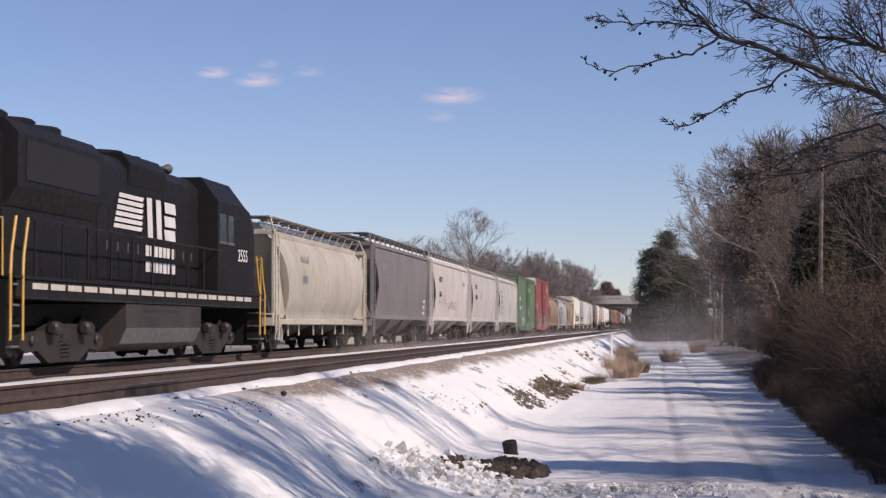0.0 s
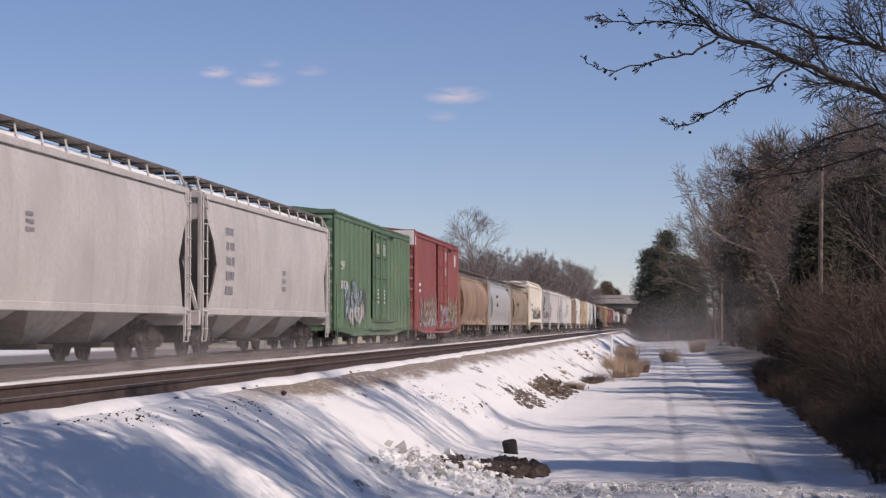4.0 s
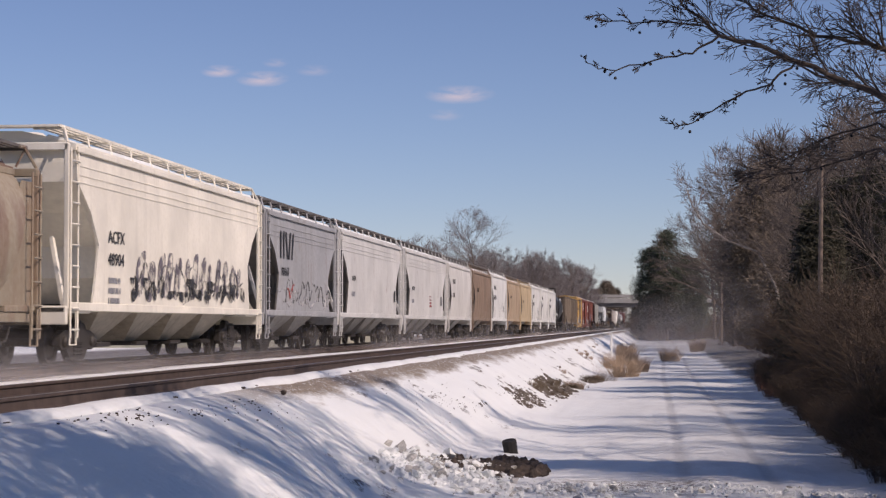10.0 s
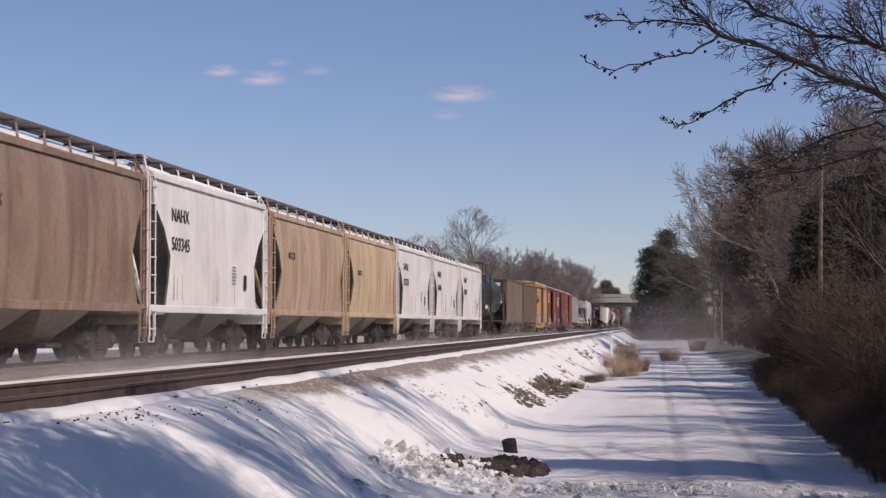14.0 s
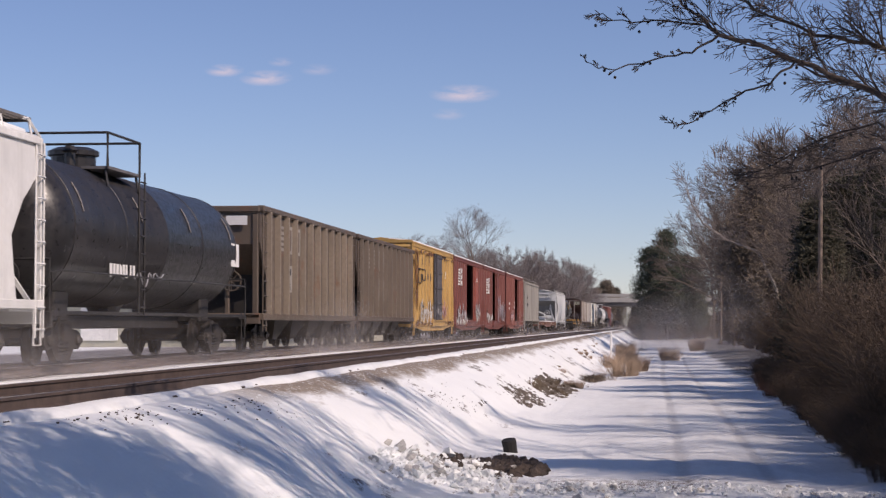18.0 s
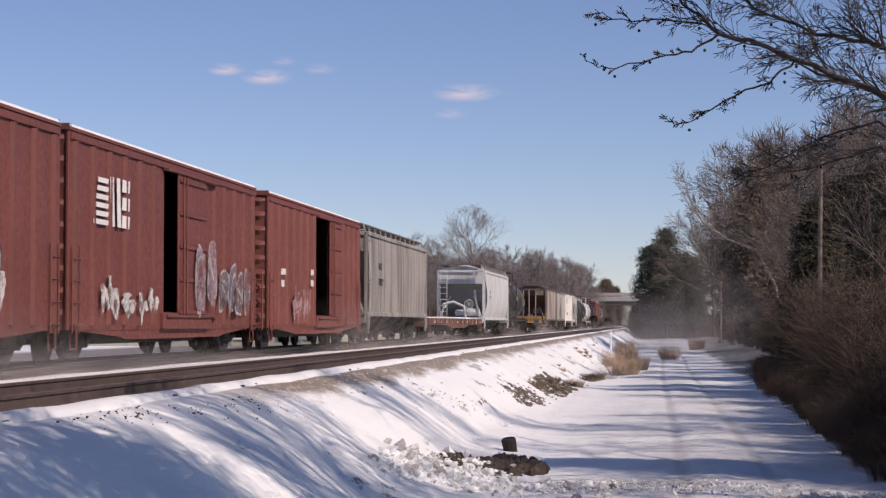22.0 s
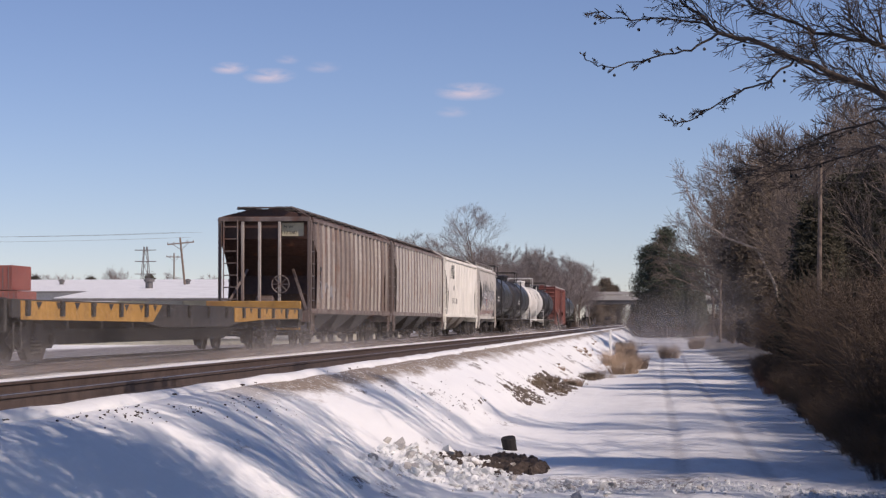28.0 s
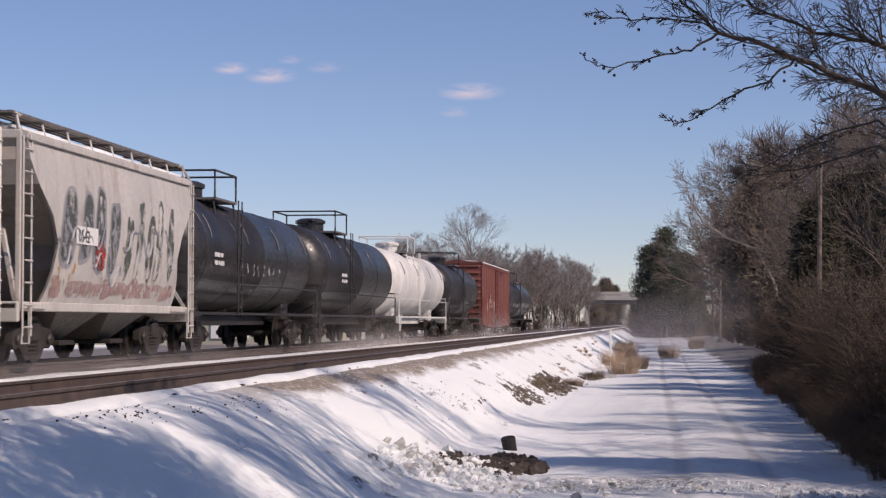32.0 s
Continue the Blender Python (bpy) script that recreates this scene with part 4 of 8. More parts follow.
# ---- open hoppers ----
def coal_hopper(name, label, at, L, mat, post_mat, top=3.98):
    car = start_car(name, label, "open hopper car", at)
    W, low = 1.50, 1.05
    for s in (-1, 1):
        part("side_sheet", Mesh().box(s * W, s * (W - 0.05), 0.9, L - 0.9, low, top), mat, car)
        part("side_wing", Mesh().slab([(0.05, top), (0.9, top), (0.9, top - 1.9), (0.05, top - 0.9)], s * W, s * (W - 0.05)), mat, car)
        part("side_wing", Mesh().slab([(L - 0.05, top), (L - 0.9, top), (L - 0.9, top - 1.9), (L - 0.05, top - 0.9)], s * W, s * (W - 0.05)), mat, car)
        part("top_chord", Mesh().box(s * (W - 0.10), s * (W + 0.13), 0.0, L, top - 0.03, top + 0.13, 0.03), mat, car)
        part("side_sill", Mesh().box(s * (W - 0.08), s * (W + 0.11), 0.1, L - 0.1, low - 0.14, low + 0.05, 0.02), mat, car)
        for i in range(12 if s > 0 else 0):
            y = 0.95 + (L - 1.9) * i / 11
            part("side_post", Mesh().loft([[(s * W, y - 0.11, z), (s * (W + 0.15), y - 0.085, z), (s * (W + 0.15), y + 0.085, z), (s * W, y + 0.12, z)] for z in (low + 0.02, top - 0.02)]), post_mat, car)
    for e, way in ((0.0, -1), (L, 1)):
        q = lambda d: e - way * d
        part("end_chord", Mesh().box(-W, W, q(-0.02), q(0.12), top - 0.06, top + 0.12, 0.03), mat, car)
        part("end_sheet", Mesh().box(-W + 0.05, W - 0.05, q(0.06), q(0.10), top - 0.95, top - 0.05), mat, car)
        part("slope_sheet", Mesh().slab([(q(0.06), top - 0.95), (q(0.12), top - 0.95), (q(3.0), 1.15), (q(2.92), 1.10)], -W + 0.05, W - 0.05), mat, car)
        for s in (-1, 1):
            part("end_post", Mesh().box(s * 1.28, s * 1.44, q(0.02), q(0.18), 1.0, top - 0.1, 0.02), mat, car)
            part("inner_post", Mesh().box(s * 0.5, s * 0.62, q(0.06), q(0.18), 1.0, top - 0.9, 0.02), mat, car)
        part("end_sill", Mesh().box(-W, W, q(0), q(0.2), 0.80, 1.10, 0.02), mat, car)
        part("end_floor", Mesh().box(-W, W, q(0), q(1.5), 0.98, 1.06), mat, car)
        ladder(car, W + 0.06, q(0.15), q(0.62), 0.6, top - 0.1, mat)
        ladder(car, q(-0.03), -1.2, -0.75, 0.6, top - 0.1, mat, face="y")
        coupler(car, e, way, 0.75)
        truck(car, q(2.0))
    brake_wheel(car, 0.7, -0.03, 2.0, mat)
    part("number_board", Mesh().box(0.55, 1.15, -0.05, -0.02, top - 0.42, top - 0.16), M_WHITE, car)
    part("centre_sill", Mesh().box(-0.3, 0.3, 0, L, 0.72, 1.02, 0.02), M_GEAR, car)
    part("coal_load_floor", Mesh().box(-W + 0.06, W - 0.06, 1.2, L - 1.2, 1.10, 2.2), M_BLACK, car)
    span = (L - 5.4) / 4
    for i in range(4):
        c = 2.7 + span * (i + 0.5)
        hb = Mesh().loft([[(-1.1, c - 0.3, 0.34), (1.1, c - 0.3, 0.34), (1.1, c + 0.3, 0.34), (-1.1, c + 0.3, 0.34)], [(-1.40, c - span / 2 + 0.05, 1.02), (1.40, c - span / 2 + 0.05, 1.02), (1.40, c + span / 2 - 0.05, 1.02), (-1.40, c + span / 2 - 0.05, 1.02)]])
        part("hopper_bay", hb, M_GEAR, car)
    return car


# ---- flat cars ----
def flatcar(name, label, at, L, mat, deck=1.05, snow=True, striped=None):
    car = start_car(name, label, "flat car", at)
    W = 1.50
    part("deck", Mesh().box(-W, W, 0.1, L - 0.1, deck - 0.10, deck, 0.02), M_TIE, car, "planked deck")
    for s in (-1, 1):
        belly = [(0.15, deck - 0.01), (L - 0.15, deck - 0.01), (L - 0.15, deck - 0.32), (L * 0.70, deck - 0.36), (L * 0.62, deck - 0.52), (L * 0.38, deck - 0.52), (L * 0.30, deck - 0.36), (0.15, deck - 0.32)]
        part("side_sill", Mesh().slab(belly, s * (W + 0.002), s * (W + 0.06)), mat, car)
        for i in range(14 if s > 0 else 0):
            y = 0.9 + (L - 1.8) * i / 13
            part("stake_pocket", Mesh().box(s * (W + 0.06), s * (W + 0.13), y - 0.09, y + 0.09, deck - 0.30, deck - 0.02, 0.01), mat, car)
    for e, way in ((0.0, -1), (L, 1)):
        q = lambda d: e - way * d
        part("end_sill", Mesh().box(-W, W, q(0), q(0.14), 0.62, deck + 0.02, 0.03), mat, car)
        coupler(car, e, way, 0.6)
        stirrup(car, W + 0.04, q(0.5), mat, 0.3, 0.8)
        truck(car, q(2.9))
    part("centre_sill", Mesh().slab([(0.2, deck - 0.1), (L - 0.2, deck - 0.1), (L - 0.2, 0.62), (L - 4.4, 0.60), (L - 6.0, 0.34), (6.0, 0.34), (4.4, 0.60), (0.2, 0.62)], -0.4, 0.4), M_BLACK, car, "deep fish-bellied sill")
    for i in range(10):
        y = 3.5 + (L - 7) * i / 9
        part("cross_bearer", Mesh().box(-W, W, y - 0.08, y + 0.08, 0.66, deck - 0.1), M_BLACK, car)
    if snow:
        m = Mesh()
        rr = []
        for i in range(25):
            y = 0.25 + (L - 0.5) * i / 24
            g = 0.05 + 0.05 * noise.noise((y * 0.4, at, 0))
            rr.append([(-W + 0.03, y, deck), (-W + 0.25, y, deck + g), (0, y, deck + g + 0.03), (W - 0.25, y, deck + g), (W - 0.02, y, deck + 0.004)])
        m.loft(rr)
        part("deck_snow", m, M_SNOW, car, "snow lying on the deck", smooth=True)
    m = Mesh().tube([(1.2, 0.2, deck), (1.2, 0.2, deck + 1.0), (1.15, 0.05, deck + 1.15), (0.9, -0.02, deck + 1.18)], 0.04, 6)
    part("brake_stand", m, M_BLACK, car)
    brake_wheel(car, 0.9, -0.05, deck + 0.95, M_BLACK, 0.22)
    return car


# ---- locomotive ----
def locomotive(at, flip):
    name = "diesel_locomotive"
    car = start_car(name, "black diesel locomotive with white striped emblem and yellow handrails", "locomotive", at)
    L = 21.6
    black = paint("locomotive_black", (0.013, 0.0125, 0.013), dirt=(0.04, 0.034, 0.030), grime=0.3, rough=0.55, streak=0.2, shine=0.2)
    trim = plain("frame_stripe_white", (0.60, 0.57, 0.50), 0.5, 0, 0.1, 5.0, 0)
    glass = plain("cab_window_glass", (0.05, 0.075, 0.08), 0.08, 0, 0.1, 2.0, 0)
    m = Matrix.Identity(4) if not flip else Matrix.Translation((0, L, 0)) @ Matrix.Rotation(math.pi, 4, "Z")

    def put(nm, mesh, mat, label="", parent=car, smooth=False):
        o = part(nm, mesh, mat, parent, label, smooth)
        if parent is car:
            o.matrix_basis = m
        return o
    put("frame_sill", Mesh().box(-1.52, 1.52, 0.5, L - 0.5, 1.28, 1.62, 0.03), black)
    put("walkway", Mesh().box(-1.54, 1.54, 0.3, L - 0.3, 1.62, 1.68, 0.01), black)
    for s in (-1, 1):
        n = 18
        for i in range(n):
            y0 = 1.3 + (L - 3.0) * i / n
            put("frame_stripe", Mesh().box(s * 1.521, s * 1.528, y0, y0 + (L - 3.0) / n * 0.82, 1.45, 1.56), trim, "white frame stripe segment")
    hw = 0.98
    put("long_hood", Mesh().prism([(-hw, 1.68), (hw, 1.68), (hw, 4.22), (hw - 0.22, 4.46), (-hw + 0.22, 4.46), (-hw, 4.22)], 1.2, 15.9), black)
    put("radiator_section", Mesh().prism([(-1.0, 2.95), (1.0, 2.95), (1.25, 3.3), (1.25, 4.25), (1.0, 4.5), (-1.0, 4.5), (-1.25, 4.25), (-1.25, 3.3)], 1.25, 6.6), black)
    for s in (-1, 1):
        put("radiator_grille", Mesh().box(s * 1.25, s * 1.27, 1.7, 6.2, 3.42, 4.15), plain("grille_dark", (0.012, 0.012, 0.013), 0.7), "dark intake grille")
        for i in range(11):
            y0 = 7.0 + i * 0.82
            put("hood_door", Mesh().box(s * (hw + 0.001), s * (hw + 0.022), y0, y0 + 0.76, 1.78, 3.3, 0.008), black)
            put("door_latch", Mesh().box(s * (hw + 0.022), s * (hw + 0.04), y0 + 0.62, y0 + 0.68, 2.4, 2.6), M_STEEL)
    for i in range(3):
        put("radiator_fan", Mesh().turned([(0.72, 4.5), (0.72, 4.70), (0.66, 4.74), (0.15, 4.74)], (0, 2.1 + i * 1.6, 0), 20, "z"), black)
    put("dynamic_brake_blister", Mesh().prism([(-0.99, 3.9), (0.99, 3.9), (1.05, 4.35), (0.85, 4.6), (-0.85, 4.6), (-1.05, 4.35)], 9.3, 12.4), black)
    for i in range(2):
        put("brake_fan", Mesh().turned([(0.62, 4.5), (0.62, 4.70), (0.1, 4.72)], (0, 10.1 + i * 1.5, 0), 18, "z"), black)
    put("exhaust_stack", Mesh().box(-0.35, 0.35, 7.4, 8.3, 4.4, 4.72, 0.03), black)
    put("horn", Mesh().turned([(0.04, 0), (0.05, 0.4), (0.14, 0.6)], (0.2, 15.2, 4.75), 10, "y"), M_STEEL)
    put("cab", Mesh().prism([(-1.50, 1.68), (1.50, 1.68), (1.50, 3.95), (1.05, 4.55), (-1.05, 4.55), (-1.50, 3.95)], 15.8, 19.0), black)
    put("cab_front", Mesh().loft([[(-1.5, 19.0, 1.68), (1.5, 19.0, 1.68), (1.5, 19.0, 3.95), (1.05, 19.0, 4.55), (-1.05, 19.0, 4.55), (-1.5, 19.0, 3.95)],
                                  [(-1.5, 19.7, 1.68), (1.5, 19.7, 1.68), (1.49, 19.65, 3.85), (1.0, 19.5, 4.35), (-1.0, 19.5, 4.35), (-1.49, 19.65, 3.85)],
                                  [(-1.48, 20.4, 1.68), (1.48, 20.4, 1.68), (1.45, 20.35, 3.45), (0.9, 20.2, 3.75), (-0.9, 20.2, 3.75), (-1.45, 20.35, 3.45)]]), black)
    put("nose", Mesh().loft([[(-1.44, 20.3, 1.68), (1.44, 20.3, 1.68), (1.40, 20.3, 3.2), (0.9, 20.3, 3.5), (-0.9, 20.3, 3.5), (-1.40, 20.3, 3.2)],
                             [(-1.20, 20.95, 1.68), (1.20, 20.95, 1.68), (1.1, 20.9, 3.0), (0.75, 20.85, 3.3), (-0.75, 20.85, 3.3), (-1.1, 20.9, 3.0)]]), black)
    for s in (-1, 1):
        for y0, y1 in ((16.0, 16.75), (17.0, 17.6)):
            w = put("cab_window", Mesh().box(s * 1.495, s * 1.512, y0, y1, 2.95, 3.65, 0.01), glass, "side window glass")
            put("window_frame", Mesh().box(s * 1.49, s * 1.52, y0 - 0.05, y1 + 0.05, 2.88, 2.95), M_STEEL)
        put("windscreen", Mesh().loft([[(s * 0.15, 20.15, 3.80), (s * 0.9, 20.15, 3.80), (s * 0.9, 19.6, 4.28), (s * 0.15, 19.6, 4.28)], [(s * 0.15, 20.22, 3.80), (s * 0.9, 20.22, 3.80), (s * 0.9, 19.66, 4.32), (s * 0.15, 19.66, 4.32)]]), glass)
    put("headlight_box", Mesh().box(-0.3, 0.3, 19.3, 19.6, 4.35, 4.6, 0.03), black)
    for e, way in ((0.0, -1), (L, 1)):
        q = lambda d: e - way * d
        put("pilot", Mesh().slab([(q(0.3), 0.25), (q(0.1), 0.35), (q(0.1), 1.6), (q(0.5), 1.6), (q(0.5), 0.3)], -1.45, 1.45), black)
        put("anticlimber", Mesh().box(-1.2, 1.2, q(-0.12), q(0.2), 1.45, 1.66, 0.02), black)
        put("coupler", Mesh().box(-0.15, 0.15, q(-0.6), q(0.3), 0.72, 0.98, 0.05), M_GEAR)
        for s in (-1, 1):
            for k in range(4):
                put("step", Mesh().box(s * 1.15, s * 1.52, q(0.15), q(0.6), 0.42 + k * 0.36, 0.46 + k * 0.36), M_STEEL)
            for d in (0.1, 0.75):
                put("handrail", Mesh().tube([(s * 1.53, q(d), 0.55), (s * 1.53, q(d), 1.7), (s * 1.50, q(d + 0.12), 2.05), (s * 1.50, q(d + 0.35), 2.7)], 0.028, 6), M_YELLOW, "yellow corner handrail")
        put("end_handrail", Mesh().tube([(-1.4, q(0.05), 1.66), (-1.4, q(0.05), 2.65), (1.4, q(0.05), 2.65), (1.4, q(0.05), 1.66)], 0.025, 6), M_YELLOW, "yellow end handrail")
        for k in range(5):
            put("end_stripe", Mesh().box(-0.8, 0.8, 1.17, 1.195, 2.35 + k * 0.30, 2.51 + k * 0.30) if e == 0 else Mesh().box(-0.7, 0.7, 20.96, 20.975, 1.8 + k * 0.2, 1.9 + k * 0.2), M_WHITE, "white stripe across the end")
    for s in (-1, 1):
        y = 1.5
        put("side_handrail", Mesh().tube([(s * 1.5, 1.3, 2.70), (s * 1.5, 16.3, 2.70)], 0.022, 5), black)
        while y < 16.4:
            put("stanchion", Mesh().bar((s * 1.5, y, 1.66), (s * 1.5, y, 2.70), 0.04), black)
            y += 1.6
    tank_me = Mesh().prism([(-0.8, 0.24), (0.8, 0.24), (1.30, 0.42), (1.46, 0.75), (1.46, 1.26), (-1.46, 1.26), (-1.46, 0.75), (-1.30, 0.42)], 7.6, 14.2)
    put("fuel_tank", tank_me, paint("fuel_tank_grey", (0.042, 0.039, 0.038), grime=0.5, rough=0.38), "dusty grey fuel tank")
    put("air_reservoir", Mesh().turned([(0.1, 0), (0.22, 0.1), (0.22, 3.4), (0.1, 3.5)], (1.25, 8.8, 1.12), 12, "y"), M_BLACK)
    for d in (4.6, L - 4.6):
        truck(car, d if not flip else L - d, base=4.1, axles=3, r=0.51)
        for k in (-1.0, 1.0):
            put("brake_cylinder", Mesh().turned([(0.08, -0.2), (0.14, -0.15), (0.14, 0.15), (0.08, 0.2)], (1.2, d + k, 0.75), 10, "y"), M_BLACK)
    # emblem: five stripes that taper to a blocky pair of shapes, words as bars
    s = 1 if not flip else -1
    y0 = 8.1
    for k in range(6):
        z = 2.90 + k * 0.135
        put("emblem_stripe", Mesh().slab([(y0 + 0.08 * k, z), (y0 + 2.2 + 0.02 * k, z), (y0 + 2.3 + 0.02 * k, z + 0.092), (y0 + 0.04 + 0.08 * k, z + 0.092)], s * 1.024, s * 1.032), M_WHITE, "white emblem stripe")
    e0, z0 = y0 + 2.65, 2.80
    for k in (0.0, 0.80):
        put("emblem_block", Mesh().slab([(e0 + k + 0.14, z0), (e0 + k + 0.56, z0), (e0 + k + 0.42, z0 + 0.90), (e0 + k, z0 + 0.90)], s * 1.024, s * 1.032), M_WHITE, "white emblem block")
    e0 += 1.5
    for k in (0.0, 0.32, 0.64):
        put("emblem_block", Mesh().slab([(e0 + 0.15, z0 + k), (e0 + 1.15, z0 + k), (e0 + 1.05, z0 + k + 0.25), (e0 + 0.05, z0 + k + 0.25)], s * 1.024, s * 1.032), M_WHITE, "white emblem block")
    rnd = random.Random(2)
    for k in range(2):
        yy = y0 + 2.6
        for i in range(7):
            wd = rnd.uniform(0.22, 0.34)
            put("wordmark_bar", Mesh().box(s * 1.024, s * 1.032, yy, yy + wd, 2.02 + k * 0.36, 2.26 + k * 0.36), M_WHITE, "white bar of lettering")
            yy += wd + 0.10
    if flip:
        for k in range(5):
            put("hood_stripe", Mesh().box(-hw - 0.024, -hw - 0.032, 1.25, 2.6, 1.95 + k * 0.24, 2.09 + k * 0.24), M_WHITE, "white stripe on the hood end")
    if not flip:
        word("2555", 0.46, M_WHITE, car, 1.515, 18.1, 2.5, 1.3, "cab_number")
    return car


# ---- marks on the cars ----
def bars(car, section, y, z, n, length, mat=None, size=0.11, gap=1.7, name="stencil_line", seed=1, x=None):
    """Lines of small stencilling that cannot be read: plain bars."""
    rnd = random.Random(seed)
    for i in range(n):
        zz = z - i * size * gap
        xx = x if x is not None else side_x(section, zz)
        end, m, at = y + length * rnd.uniform(0.8, 1.0), Mesh(), y
        while at < end:
            w = size * rnd.uniform(0.45, 0.75)
            m.box(xx, xx + 0.006, at, at + w, zz - size * rnd.uniform(0.85, 1.0), zz)
            at += w + size * (0.22 if rnd.random() < 0.8 else 0.7)
        tagged(part(name, m, mat or M_INK, car), kind="stuff")


def marks(car, section, y, z, text, number, mat, size=0.42, x=None, step=0.62, wide=1.3):
    for i, t in enumerate((text, number)):
        if t:
            zz = z - i * step
            xx = x if x is not None else max(side_x(section, zz + size * k, 0.02) for k in (0.0, 0.35, 0.7))
            word(t, size, mat, car, xx, y, zz, wide, "car_number" if i else "car_mark")


def emblem(car, x, y, z, h, mat, base=None):
    """Railway emblem as plain shapes: tapering stripes, upright blocks and short bars."""
    def piece(pts, nm):
        part(nm, Mesh().slab(pts, x, x + 0.006), mat, car)
    for k in range(6):
        zz = z + h * k / 6
        piece([(y + 0.06 * k, zz), (y + h * 1.0, zz), (y + h * 1.05, zz + h * 0.10), (y + 0.03 + 0.06 * k, zz + h * 0.10)], "emblem_stripe")
    a = y + h * 1.15
    for k in (0.0, 0.46):
        piece([(a + h * (k + 0.08), z), (a + h * (k + 0.34), z), (a + h * (k + 0.24), z + h), (a + h * k, z + h)], "emblem_block")
    b = a + h * 0.86
    for k in (0.0, 0.37, 0.74):
        piece([(b, z + h * k), (b + h * 0.55, z + h * k), (b + h * 0.6, z + h * (k + 0.26)), (b + h * 0.05, z + h * (k + 0.26))], "emblem_block")


GRAFFITI = {"black": M_INK, "white": M_WHITE}
for nm, c in (("pale_blue", (0.42, 0.55, 0.66)), ("violet_grey", (0.16, 0.14, 0.17)), ("lime", (0.38, 0.37, 0.22)), ("pink", (0.55, 0.30, 0.30)), ("cream", (0.45, 0.37, 0.29)),
              ("mauve", (0.34, 0.24, 0.28)), ("bottle_green", (0.085, 0.10, 0.085)), ("orange", (0.60, 0.26, 0.06)), ("red", (0.42, 0.05, 0.04)), ("grey", (0.30, 0.30, 0.32)), ("faded_pink", (0.43, 0.27, 0.25)), ("silver", (0.52, 0.50, 0.50)), ("black_drip", (0.05, 0.05, 0.055)), ("rust", (0.17, 0.075, 0.04)), ("chalk", (0.66, 0.64, 0.61)), ("worn_panel", (0.33, 0.305, 0.275))):
    GRAFFITI[nm] = plain("spray_" + nm, c, 0.5, 0, 0.25, 3.0, 0)
    if nm not in ("grey", "worn_panel"):              # flaked and washed thin, the side shows through
        gn, gl = GRAFFITI[nm].node_tree.nodes, GRAFFITI[nm].node_tree.links
        flake = noise_node(gn, gl, where(gn), 2.6, 8, stretch=(1.0, 1.2, 1.0), rough=0.72)
        bare = gn.new("ShaderNodeBsdfTransparent")
        over = gn.new("ShaderNodeMixShader")
        gl.new(ramp(gn, gl, flake, 0.44, 0.56, 0.05, 0.9), over.inputs[0])
        gl.new(bare.outputs[0], over.inputs[1])
        gl.new(gn["Principled BSDF"].outputs[0], over.inputs[2])
        gl.new(over.outputs[0], gn["Material Output"].inputs[0])


